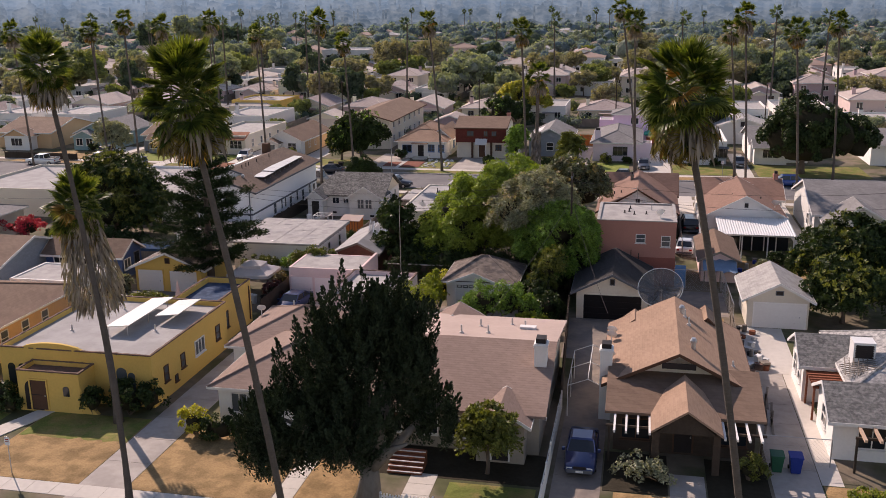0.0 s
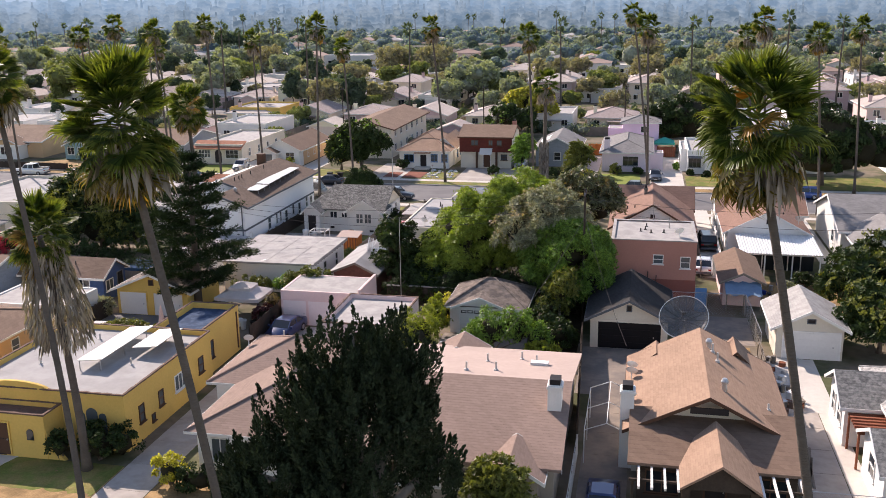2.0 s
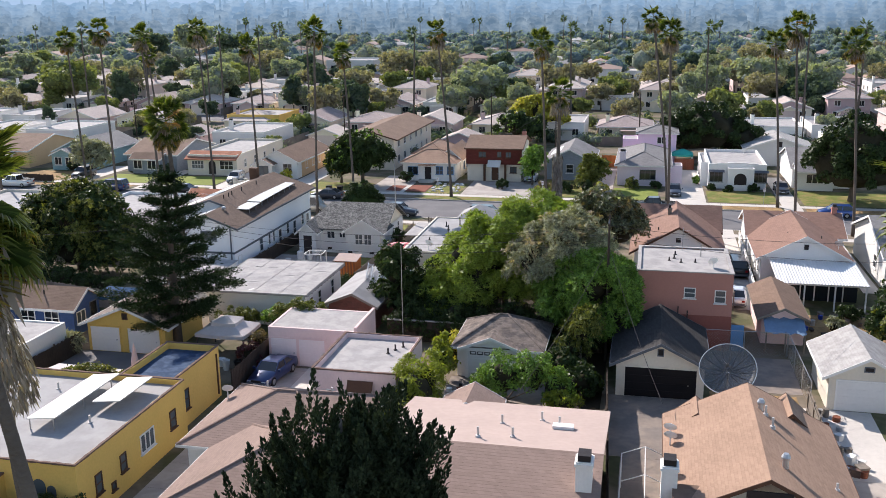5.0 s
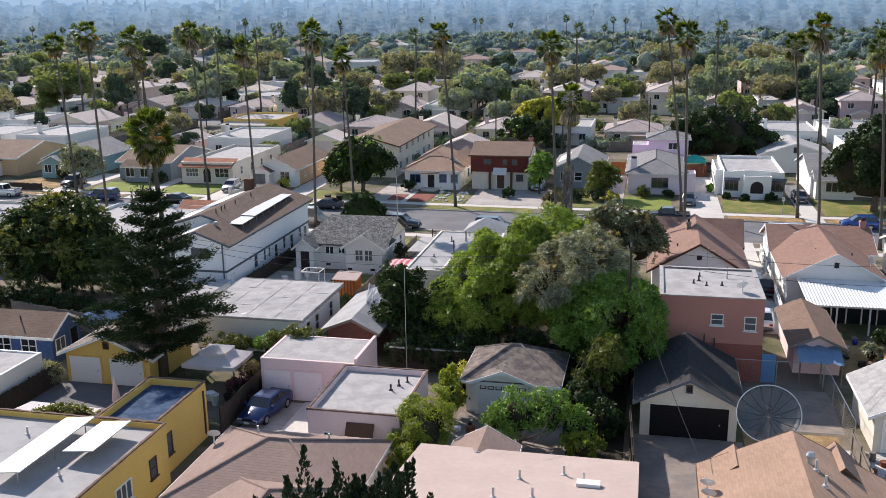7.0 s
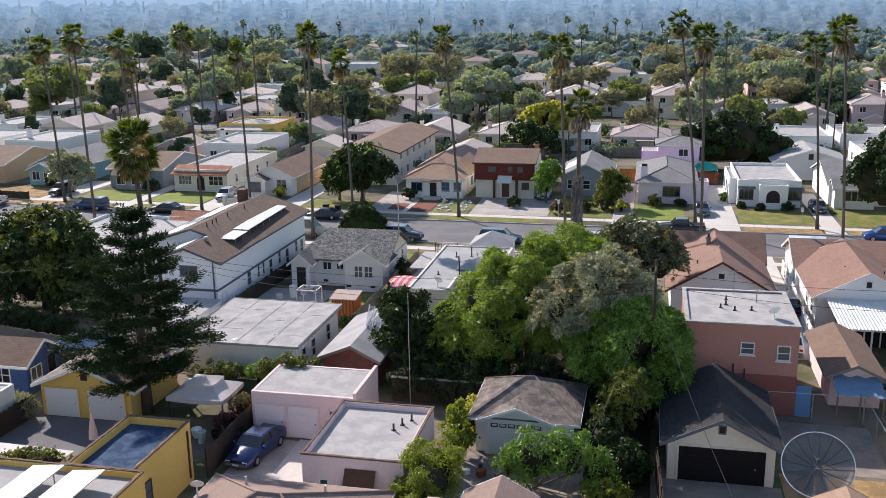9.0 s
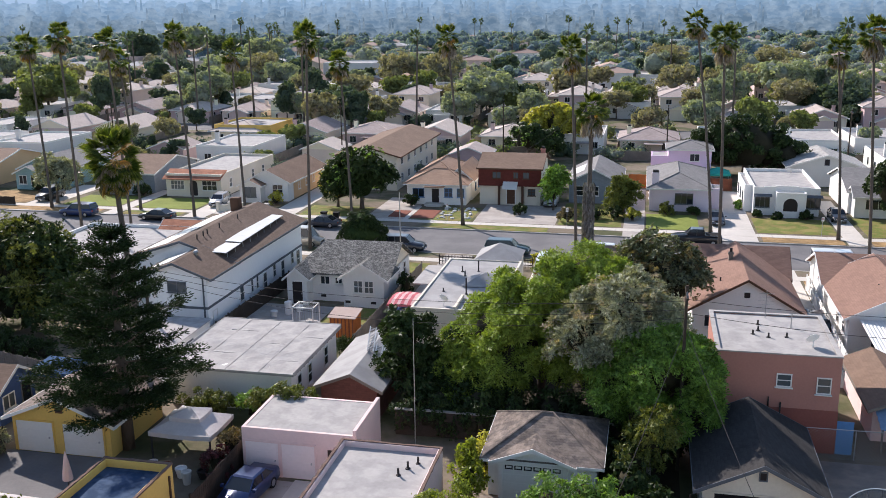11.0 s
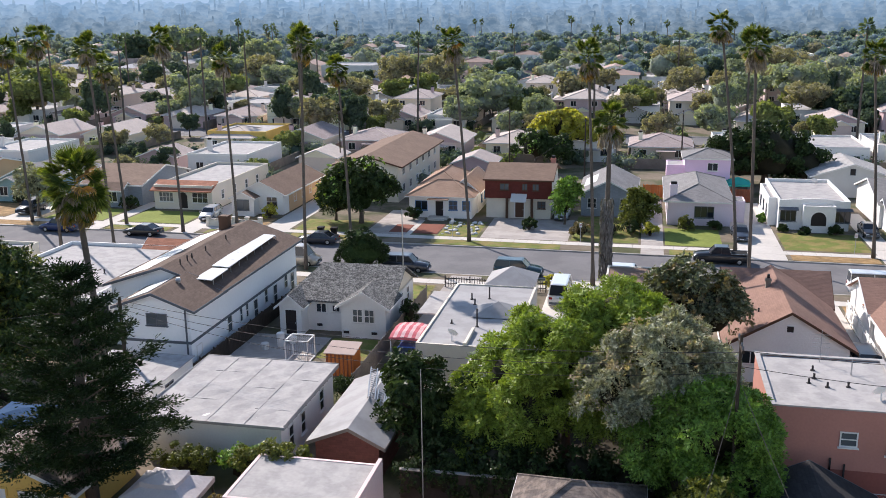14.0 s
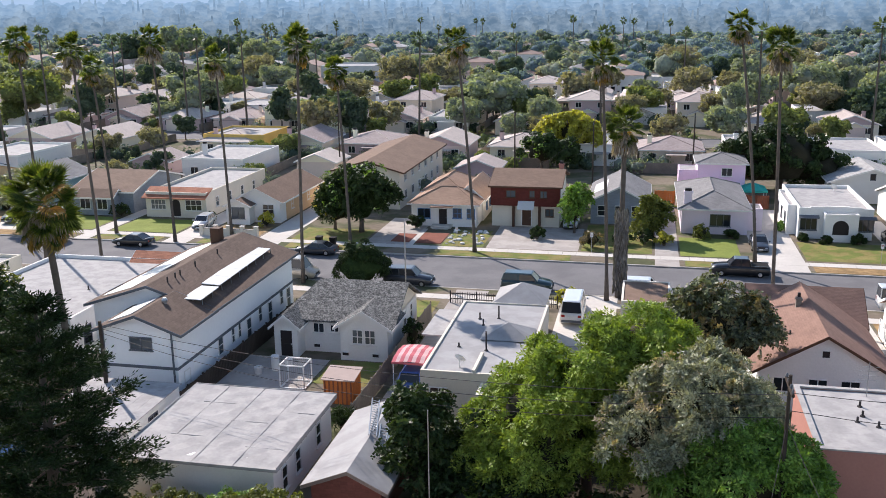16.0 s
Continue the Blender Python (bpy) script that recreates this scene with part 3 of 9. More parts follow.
def walkway(name, xa, xb, ya, yb, slope, label, material="concrete", step=1.5):
    """A pavement of square slabs with open joints."""
    bm = bmesh.new()
    x = xa
    while x < xb:
        e = min(x + step, xb) - 0.025
        slab(bm, [(x, ya - x * slope, 0.02), (e, ya - e * slope, 0.02), (e, yb - e * slope, 0.02), (x, yb - x * slope, 0.02)], 0.1)
        x += step
    ob = structure(name, bm, material, label, "pavement")
    return ob


walkway("pavement_south", -75, 40, 42.0, 43.25, 0, "pale concrete pavement beside the front lawns", "pale_concrete")
walkway("pavement_north", -120, 60, 142.3, 143.7, S2, "pale concrete pavement across the street", "pale_concrete")
walkway("pavement_middle", -120, 60, 124.4, 125.8, S2, "pale concrete pavement on the near side", "pale_concrete")

# ---- drives, lawns, yards ----
def rect(x0, y0, x1, y1):
    return [(x0, y0), (x1, y0), (x1, y1), (x0, y1)]


def drive(x0, y0, x1, y1, label, material="concrete", step=3.0, z=0.014):
    """A concrete drive poured in bays with open joints."""
    bm = bmesh.new()
    y = y0
    while y < y1 - 0.05:
        e = min(y + step, y1)
        slab(bm, [(x0, y, z), (x1, y, z), (x1, e - 0.03, z), (x0, e - 0.03, z)], 0.1)
        y += step
    return structure("driveway", bm, material, label, "driveway")


def lawn(pts, material, label, z=0.01, n=14, amp=0.06):
    """A lawn with a slightly uneven surface."""
    (x0, y0), (x1, y1) = pts
    bm = bmesh.new()
    g = [[bm.verts.new((x0 + (x1 - x0) * i / n, y0 + (y1 - y0) * j / n, z + (amp * (0.5 + 0.5 * noise.noise(Vector((i * 1.7 + x0, j * 1.9 + y0, 3)))) if 0 < i < n and 0 < j < n else 0))) for j in range(n + 1)] for i in range(n + 1)]
    for i in range(n):
        for j in range(n):
            bm.faces.new((g[i][j], g[i + 1][j], g[i + 1][j + 1], g[i][j + 1]))
    ob = structure("lawn", bm, material, label, "lawn")
    return ob


drive(-28.9, 40.2, -26.1, 76.8, "pale concrete driveway beside the yellow house")
strip("yard", rect(-26.1, 67.2, -22.9, 77.0), "pale_concrete", "pale concrete yard before the pink garage", "yard")
lawn(((-36.3, 43.3), (-28.95, 51.6)), "dry_lawn", "dry brown lawn before the yellow house")
lawn(((-36.2, 48.2), (-29.0, 51.7)), "green_lawn", "greener lawn near the porch", 0.03)
lawn(((-45, 43.3), (-38.7, 51)), "green_lawn", "patchy green lawn")
strip("garden_path", [(-36.4, 43.2), (-37.9, 43.2), (-38.7, 45.5), (-38.6, 48), (-37.6, 50.5), (-37.2, 51.6), (-35.9, 51.6), (-36.4, 50), (-37.3, 47.5), (-37.2, 45.4)], "pale_concrete", "curved pale concrete garden path", "path", 0.06)
lawn(((-26.05, 43.3), (-17.8, 50.8)), "dry_lawn", "dry straw-coloured lawn")
drive(-17.7, 40.2, -16.6, 51.0, "narrow pale concrete path", "pale_concrete", 1.2)
lawn(((-16.55, 43.3), (-13.4, 49)), "dry_lawn", "dry leaf-strewn lawn under the conifer")
drive(-10.9, 42, -9.4, 48, "pale concrete garden path", "pale_concrete", 1.2)
lawn(((-8.6, 43.6), (-3.8, 47.3)), "green_lawn", "small green lawn with pale border")
# darker concrete paints the shade that covers this whole drive
drive(-3.05, 40.2, -0.4, 76.1, "concrete driveway with a parked car, darkened for shade", "shade_concrete")
lawn(((0.3, 43.3), (3.1, 47.8)), "dry_lawn", "dry brown lawn")
drive(3.3, 42, 5.2, 50.4, "concrete entrance path", "concrete", 1.5)
lawn(((5.3, 43.3), (8.3, 47.8)), "dry_lawn", "dry lawn beside the entrance")
drive(8.8, 40.2, 11.4, 76.2, "concrete driveway between the houses")
strip("yard", rect(7.4, 66.5, 11.9, 76.2), "pale_concrete", "dusty pale concrete yard before the white garage", "yard", 0.018)
strip("yard", rect(11.45, 50.6, 12.6, 76.2), "pale_concrete", "dusty pale path beside the white house", "yard", 0.012)
lawn(((11.5, 43.3), (22, 50.5)), "dry_lawn", "dry lawn with a clipped hedge")
# apron, and the dish yard below: their shade is given by darker concrete
strip("yard", rect(-4.2, 67, 2.5, 76.15), "shade_concrete", "concrete apron before the black garage door", "yard", 0.018)
lawn(((2.6, 67.6), (8.3, 78)), "dry_lawn", "patch of dry yellow grass")
strip("yard", rect(3.2, 78.4, 8.8, 85.2), "shade_concrete", "concrete yard behind the dish", "yard")
# the dark asphalt tone replaces the shade on this concrete
strip("yard", rect(-48, 66.5, -35.2, 77.3), "asphalt", "concrete yard before the yellow garage, darkened for its shade", "yard")
strip("yard", rect(-15.4, 68.8, -8.0, 77.4), "shade_concrete", "cluttered concrete yard before the garage", "yard")
strip("yard", rect(-41.4, 95.6, -34.2, 108.1), "concrete", "grey concrete yard behind the grey house", "yard")
lawn(((-34.0, 103.5), (-29.4, 108.2)), "green_lawn", "dark patch of grass behind the grey house")
drive(-28.2, 98, -25.1, 128.1, "concrete drive beside the flat-roofed house")
drive(5.7, 97, 7.9, 128.1, "pale concrete drive beside the red-roofed house", "pale_concrete")
drive(17.6, 104, 19.2, 128.1, "pale concrete drive", "pale_concrete")
lawn(((10.5, 88), (18.5, 96.5)), "dry_lawn", "dry yellow back lawn")
lawn(((-3.8, 121.8), (5.2, 124.3)), "dry_lawn", "dry front lawn")
lawn(((8.2, 121.4), (17.4, 124.3)), "dry_lawn", "dry front lawn")
strip("yard", rect(-18.0, 114.5, -13.0, 128.1), "pale_concrete", "pale concrete drive with a white van", "yard")
strip("yard", rect(-17.9, 100, -9.0, 114.4), "concrete", "shaded concrete yard beside the flat-roofed house", "yard")
lawn(((-39.5, 118.5), (-29, 124.3)), "green_lawn", "front lawn of the grey house")
lawn(((-66, 122.2), (-50, 125.2)), "green_lawn", "thin front lawn")
# dark sheets laid where trees and house fronts shade the ground
strip("yard", rect(-22.2, 84.3, -4.5, 98.5), "soil_shade", "near-black ground sheet painting the shade under the garden trees", "yard")
strip("yard", rect(-10.4, 66.5, -4.6, 84.0), "soil_shade", "dark soil sheet beside the garage, shade in its colour", "yard", 0.009)
strip("yard", rect(-0.3, 47.9, 3.2, 52.5), "soil_shade", "planted soil before the porch, darkened for its shade", "yard", 0.03)
strip("yard", rect(5.3, 47.9, 8.6, 52.5), "soil_shade", "planted soil beside the porch, darkened for its shade", "yard", 0.03)
strip("yard", rect(-13.2, 47.6, -3.5, 51.2), "soil_shade", "soil before the broad-roofed house, darkened for its shade", "yard", 0.009)
# north side
strip("yard", rect(-42.4, 144.6, -37.0, 158), "concrete", "grey concrete forecourt", "yard")
strip("flower_bed", rect(-39.6, 145.6, -37.4, 149.6), "red_bed", "red bark flower bed", "flower bed", 0.05)
strip("flower_bed", rect(-36.6, 145.4, -33.6, 150.4), "red_bed", "red bark flower bed", "flower bed", 0.05)
drive(-37.3, 143.8, -36.7, 152.6, "narrow garden path", "pale_concrete", 1.2)
lawn(((-33.4, 144.6), (-28.6, 152.6)), "green_lawn", "rock garden with low plants")
strip("yard", rect(-28.2, 144.4, -17.9, 155.4), "concrete", "pale concrete forecourt of the brown house", "yard")
lawn(((-17.6, 144.6), (-9.9, 157.8)), "green_lawn", "front garden of the grey cottage")
drive(-9.6, 139.7, -7.1, 170, "reddish concrete side drive", "concrete")
lawn(((-6.9, 144.3), (-0.6, 152.8)), "bright_lawn", "bright green front lawn")
drive(0.9, 139.7, 5.7, 170, "broad pale concrete driveway", "pale_concrete")
lawn(((6.0, 144.3), (15.0, 152.6)), "green_lawn", "yellowing front lawn of the mission-style house")
drive(15.3, 139.7, 17.6, 165, "pale concrete drive", "pale_concrete")
lawn(((18.2, 144), (34, 154)), "green_lawn", "yellowing front lawn")
drive(-55.6, 140.5, -52.2, 170, "pale concrete drive", "pale_concrete")
lawn(((-51.6, 144.6), (-42.8, 151)), "green_lawn", "shaded front lawn under the street trees")
lawn(((-62.6, 144.8), (-56, 150.6)), "dry_lawn", "walled dry front garden")
drive(-66.3, 141, -63.2, 165, "pale concrete drive", "pale_concrete")
lawn(((-75.6, 145.6), (-66.8, 152.6)), "bright_lawn", "bright green front lawn")
drive(-78.0, 141, -76.0, 158, "pale concrete drive", "pale_concrete")
lawn(((-87, 145.8), (-78.4, 152.8)), "bright_lawn", "bright green front lawn")
lawn(((-103, 146), (-93, 154)), "dry_lawn", "dry front lawn")
drive(-92.6, 141.3, -88.4, 160, "pale concrete drive", "pale_concrete")
for x0, x1 in ((-105, -79), (-75.5, -67), (-62, -56), (-51, -43), (-33, -18.5), (-6.5, 0.4), (6.2, 15), (18, 40)):
    strip("verge", [(x0, 139.95 - x0 * S2), (x1, 139.95 - x1 * S2), (x1, 142.2 - x1 * S2), (x0, 142.2 - x0 * S2)], "dry_lawn" if x0 < -80 or x0 > 5 else "green_lawn", "narrow grass verge along the kerb", "verge", 0.025)

# ---- front row of houses ----
# yellow house with parapet and arched porch
H = house("yellow stucco bungalow with flat grey roof and dark coping", -40.9, 53.4, -29.7, 64.9, 3.3, "stucco_yellow")
flat(H, "roll_roof", 0.35, "tile_edge")
K = wing(H, -34.1, 64.9, -30.3, 71.0, 3.2)
flat(K, "roll_roof_blue", 0.45, "tile_edge")
# raised curved parapet on the front
bm = bmesh.new()
cx, cy = H["cx"], H["cy"]
pts = [(-39.2 - cx, H["y0"] - 0.02, 3.6)] + [(-39.2 - cx + 4.6 * i / 12, H["y0"] - 0.02, 3.66 + 0.42 * math.sin(math.pi * i / 12) ** 0.6) for i in range(13)] + [(-34.6 - cx, H["y0"] - 0.02, 3.6)]
extrude(bm, pts, (0, 0.2, 0))
part("front_gable", bm, "stucco_yellow", H["o"])
P = wing(H, -38.4, 51.6, -33.9, 53.4, 2.55)
flat(P, "tile_edge", 0.28, "tile_edge")
for x in (-36.0,):
    door(P, "S", x - 0.9, 1.15, 2.05, "trim_brown", "stucco_yellow")


def arch(H, face_y, x, z0, w, h, material, parent, depth=0.12, name="arch"):
    bm = bmesh.new()
    pts = [(x - w / 2, face_y, z0), (x + w / 2, face_y, z0)] + [(x + w / 2 * math.cos(a), face_y, z0 + h - w / 2 + w / 2 * math.sin(a)) for a in [math.pi * i / 10 for i in range(11)]]
    extrude(bm, pts, (0, -depth, 0))
    return part(name, bm, material, parent)


# flared buttress at the porch corner
bm = bmesh.new()
fl = [(-33.92 - cx, P["y0"] + 0.05, 2.5)] + [(-33.92 - cx + 1.15 * (i / 8) ** 2.4, P["y0"] + 0.05, 2.5 * (1 - i / 8)) for i in range(9)] + [(-33.92 - cx, P["y0"] + 0.05, 0)]
extrude(bm, fl[1:], (0, 0.28, 0))
bmesh.ops.recalc_face_normals(bm, faces=bm.faces)
part("porch_buttress", bm, "stucco_yellow", H["o"])
# solid dark plate on the wall paints the shade inside the arch
a = arch(P, P["y0"] + 0.09, -37.3 - cx, 0.1, 1.25, 2.1, "door_dark", H["o"], name="porch_opening")
arch(P, P["y0"] + 0.09, -34.9 - cx, 1.2, 0.45, 0.7, "glass_dark", H["o"], name="window")
for x in (-40.1, -39.3):
    arch(H, H["y0"] + 0.09, x - cx, 0.9, 0.55, 1.6, "glass_dark", H["o"], name="window")
for x, w in ((-32.6, 0.5), (-31.9, 0.75), (-31.2, 0.5)):
    arch(H, H["y0"] + 0.09, x - cx, 0.7, w, 1.7 + 0.3 * (w > 0.6), "glass_mid", H["o"], name="window")
for y, z, w, h, g in ((55.2, 1.75, 0.5, 1.0, (1, 2)), (57.6, 1.75, 0.5, 0.9, (1, 2)), (56.5, 0.9, 0.3, 0.35, (1, 1)), (60.2, 1.85, 1.4, 1.0, (3, 1)), (63.2, 1.8, 0.6, 1.0, (1, 2))):
    opening(H, "E", y, z, w, h, "trim_brown" if g[0] < 3 else "trim_white", "glass_mid", g)
opening(K, "E", 66.0, 1.8, 0.8, 1.2, "trim_brown", "glass_mid", (1, 2))
for y in (K["y0"] - 0.4, K["y1"] - 0.5):
    part("drain_pipe", boxes((K["x1"], y, 0.3, K["x1"] + 0.09, y + 0.1, 3.2)), "trim_brown", H["o"])
panels(H, ((-35.3, 57.4, 3.95), (-35.3, 64.0, 3.95), (-33.5, 57.4, 4.15), (-33.5, 64.0, 4.15)), 4)
panels(H, ((-33.0, 60.2, 3.95), (-33.0, 63.9, 3.95), (-31.2, 60.2, 4.15), (-31.2, 63.9, 4.15)), 3)
for y in (57.4, 60.3, 63.2):
    for x, z in ((-33.65, 4.06), (-35.15, 3.9)):
        part("panel_strut", boxes((x - cx, y - cy, 3.3, x + 0.05 - cx, y + 0.05 - cy, z)), "steel", H["o"])
for x, y in ((-38.3, 57.9), (-32.3, 58.8), (-39.2, 61.5), (-37, 62.8)):
    vent(H, x, y, 3.33, 0, 0.45)

# peach house beyond it
H = house("peach stucco house with brown hipped roof", -57, 52, -45.2, 69, 2.9, "stucco_peach")
hip(H, 1.8, "shingle_brown", 0.5)
for y in (55, 57.2, 59.5, 62, 64.5):
    opening(H, "E", y, 1.7, 0.8, 1.1, "trim_white", "glass_mid", (1, 2))

# house behind the dark conifer
H = house("white bungalow with rose-brown hipped roof", -24.4, 52.0, -16.6, 61.5, 2.7, "stucco_white")
hip(H, 1.7, "shingle_rose", 0.5)
K = wing(H, -26.4, 58.8, -17.6, 66.6, 2.72)
hip(K, 1.75, "shingle_rose", 0.45)
for x in (-23, -20.8):
    opening(H, "S", x, 1.55, 1.0, 1.2, "trim_white", "glass_mid", (2, 1))
for y in (54, 56.5):
    opening(H, "W", y, 1.6, 0.9, 1.1, "trim_white", "glass_dark", (1, 2))
opening(K, "W", 61.0, 1.6, 1.2, 1.0, "trim_white", "glass_dark", (2, 2))
opening(K, "W", 64.0, 1.6, 0.9, 1.0, "trim_white", "glass_dark", (1, 2))
door(H, "S", -18.6, 0.95, 2.05, "trim_brown")
dish(K, -26.6, 64.5, 2.9)
vent(K, -24.0, 64.6, 3.6)
vent(K, -20.0, 64.8, 3.4)

# large rose-brown roof with white chimney
# front wall darker than the cream rear wall, its shade put into colour
H = house("low house with broad rose-brown shingle roof", -14.6, 51.3, -4.1, 57.4, 2.75, "stucco_taupe")
cx, cy = H["cx"], H["cy"]
part("wall", boxes((-14.6 - cx, 57.4 - cy, -0.3, -4.1 - cx, 65.2 - cy, 3.2)), "stucco_cream", H["o"])
bm = bmesh.new()
slab(bm, [(-15.1 - cx, 50.75 - cy, 2.72), (-3.65 - cx, 50.75 - cy, 2.72), (-3.65 - cx, 57.4 - cy, 4.85), (-15.1 - cx, 57.4 - cy, 4.85)], 0.16)
r = part("roof", bm, "shingle_rose", H["o"])
bm = bmesh.new()
slab(bm, [(-15.1 - cx, 57.4 - cy, 4.85), (-3.65 - cx, 57.4 - cy, 4.85), (-3.65 - cx, 65.6 - cy, 3.45), (-15.1 - cx, 65.6 - cy, 3.45)], 0.16)
part("rear_roof", bm, "roll_roof_rose", H["o"], "pale rose roll roofing")
for x in (-14.6, -4.1):
    bm = bmesh.new()
    extrude(bm, [(x - cx, 51.3 - cy, 2.7), (x - cx, 65.2 - cy, 2.7), (x - cx, 65.2 - cy, 3.3), (x - cx, 57.4 - cy, 4.66), (x - cx, 51.3 - cy, 2.72)], (0.12 if x < -10 else -0.12, 0, 0))
    part("gable_wall", bm, "stucco_cream", H["o"])
part("barge_board", boxes((-3.66 - cx, 50.75 - cy, 2.5, -3.62 - cx, 50.8 - cy, 2.72)), "trim_white", r)
Q = wing(H, -7.6, 50.0, -4.8, 52.5, 2.55)
gable(Q, "y", 0.85, "shingle_rose", 0.4)
Q2 = wing(H, -13.4, 65.2, -10.4, 67.6, 2.7)
gable(Q2, "y", 0.8, "shingle_rose", 0.4)
chimney(H, -4.45, 55.4, 2.6, 5.55, 0.75, 0.95)
for x, y, z in ((-10.0, 58.4, 4.75), (-8.3, 58.9, 4.65), (-9.2, 61.3, 4.2), (-6.2, 61.8, 4.1), (-7.2, 62.5, 4.0)):
    vent(H, x, y, z, 0, 0.5)
part("skylight", boxes((-6.5 - cx, 61.0 - cy, 4.1, -5.4 - cx, 61.5 - cy, 4.4)), "trim_white", H["o"])
door(Q, "S", -6.2, 0.95, 2.0, "door_dark")
for x in (-13, -10.8, -9.0):
    opening(H, "S", x, 1.5, 1.3, 1.2, "trim_white", "glass_dark", (2, 1))
# red-trimmed entrance steps under the conifer
st = thing("garden_steps", "worn wooden entrance steps with white edges", "steps", -11.3, 48.6)
for i in range(5):
    part("tread", boxes((-1.0, -0.9 + 0.3 * i, 0.0, 1.0, -0.6 + 0.3 * i, 0.17 * (i + 1))), "wood_red", st)
    part("nosing", boxes((-1.0, -0.93 + 0.3 * i, 0.17 * (i + 1) - 0.04, 1.0, -0.88 + 0.3 * i, 0.17 * (i + 1) + 0.01)), "trim_white", st)

# cross-gabled tan house with pergolas
H = house("tan-roofed bungalow with porch gable and white pergolas", -0.2, 56.6, 7.8, 66.0, 3.05, "stucco_cream")
cx, cy = H["cx"], H["cy"]
r = gable(H, "y", 2.0, "shingle_tan", 0.55, "trim_brown", ends=1.0)
# dark front wall and pillars imitate the shade under the porch
F = wing(H, 0.1, 52.9, 8.1, 56.6, 2.5, "siding_shade")
bm = bmesh.new()
slab(bm, [(-0.4 - cx, 52.5 - cy, 2.62), (8.6 - cx, 52.5 - cy, 2.62), (8.6 - cx, 57.2 - cy, 3.75), (-0.4 - cx, 57.2 - cy, 3.75)], 0.16)
part("front_roof", bm, "shingle_brown", H["o"], "darker brown shingles")
bm = bmesh.new()
for x in (0.1, 8.0):
    extrude(bm, [(x - cx, 52.9 - cy, 2.45), (x - cx, 56.6 - cy, 2.45), (x - cx, 56.6 - cy, 3.5)], (0.1, 0, 0))
part("side_wall", bm, "stucco_cream", H["o"])
part("attic_vent", boxes((2.8 - cx, 55.5 - cy, 4.25, 4.8 - cx, 55.6 - cy, 4.6)), "door_dark", H["o"])
bm = bmesh.new()
for s in (-1, 1):
    slab(bm, [(4.15 - cx, 50.2 - cy, 3.95), (4.15 + s * 1.95 - cx, 50.2 - cy, 2.62), (4.15 + s * 1.95 - cx, 54.4 - cy, 2.62), (4.15 - cx, 55.5 - cy, 3.95)], 0.14)
bmesh.ops.recalc_face_normals(bm, faces=bm.faces)
part("porch_roof", bm, "shingle_tan", H["o"])
bm = bmesh.new()
extrude(bm, [(2.5 - cx, 50.55 - cy, 2.4), (5.8 - cx, 50.55 - cy, 2.4), (4.15 - cx, 50.55 - cy, 3.75)], (0, 0.1, 0))
part("porch_gable", bm, "wood_dark", H["o"])
for x in (2.5, 5.8):
    part("porch_pillar", boxes((x - 0.2 - cx, 50.6 - cy, 0, x + 0.2 - cx, 51.0 - cy, 2.5)), "siding_shade", H["o"])
door(F, "S", 4.1, 1.0, 2.05, "door_dark", "trim_brown")
for x in (1.4, 6.8):
    opening(F, "S", x, 1.45, 1.6, 1.2, "trim_brown", "glass_dark", (2, 1))
for xs in ((0.2, 0.85, 1.5, 2.15), (6.2, 6.85, 7.5, 8.15)):
    for x in xs:
        part("pergola_slat", boxes((x - 0.06 - cx, 50.3 - cy, 2.32, x + 0.06 - cx, 52.95 - cy, 2.46)), "trim_white", H["o"])
    part("pergola_beam", boxes((xs[0] - 0.5 - cx, 51.3 - cy, 2.2, xs[3] + 0.35 - cx, 51.42 - cy, 2.32)), "wood_dark", H["o"])
    for x in (xs[0] - 0.3, xs[3] + 0.1):
        part("pergola_post", boxes((x - 0.06 - cx, 51.3 - cy, 0, x + 0.06 - cx, 51.42 - cy, 2.2)), "wood_dark", H["o"])
chimney(H, -0.55, 57.3, 0, 4.75, 0.75, 0.9)
K = wing(H, 4.6, 65.2, 7.4, 67.4, 3.0)
gable(K, "y", 1.3, "shingle_tan", 0.4, "trim_brown")
K = wing(H, 0.0, 65.5, 2.2, 67.2, 2.9)
gable(K, "y", 0.9, "shingle_tan", 0.4, "trim_brown")
for x, y, z in ((4.4, 63.4, 4.95), (4.6, 62.0, 4.9)):
    vent(H, x, y, z, 0, 0.5)
vent(H, 4.7, 57.8, 4.9, 1)
vent(H, 4.2, 63.9, 5.0, 1)
vent(H, 7.2, 58.5, 3.5, 0, 0.35)
for y in (59.0, 62.6, 63.6):
    dish(H, -0.4, y, 3.1, 0.36, 170)
for y in (59, 62, 64.5):
    opening(H, "W", y, 1.6, 0.9, 1.1, "trim_white", "glass_dark", (1, 2))
    opening(H, "E", y, 1.6, 0.9, 1.1, "trim_white", "glass_dark", (1, 2))

# white house with silvery slate roofs
H = house("white house with weathered silver-grey shingle roofs", 14.2, 57.6, 25, 67.6, 2.85, "stucco_white")
cx, cy = H["cx"], H["cy"]
hip(H, 2.3, "shingle_silver", 0.3)
F = wing(H, 12.4, 53.9, 23, 58.6, 2.55)
gable(F, "x", 1.15, "shingle_slate", 0.45)
M = wing(H, 12.0, 62.0, 17.5, 66.3, 2.7)
gable(M, "x", 1.15, "shingle_slate", 0.45)
for y in (63.2, 65.0):
    opening(M, "W", y, 1.6, 0.9, 1.2, "trim_white", "glass_dark", (1, 2))
opening(F, "W", 56.4, 1.6, 1.1, 1.2, "trim_white", "glass_dark", (1, 2))
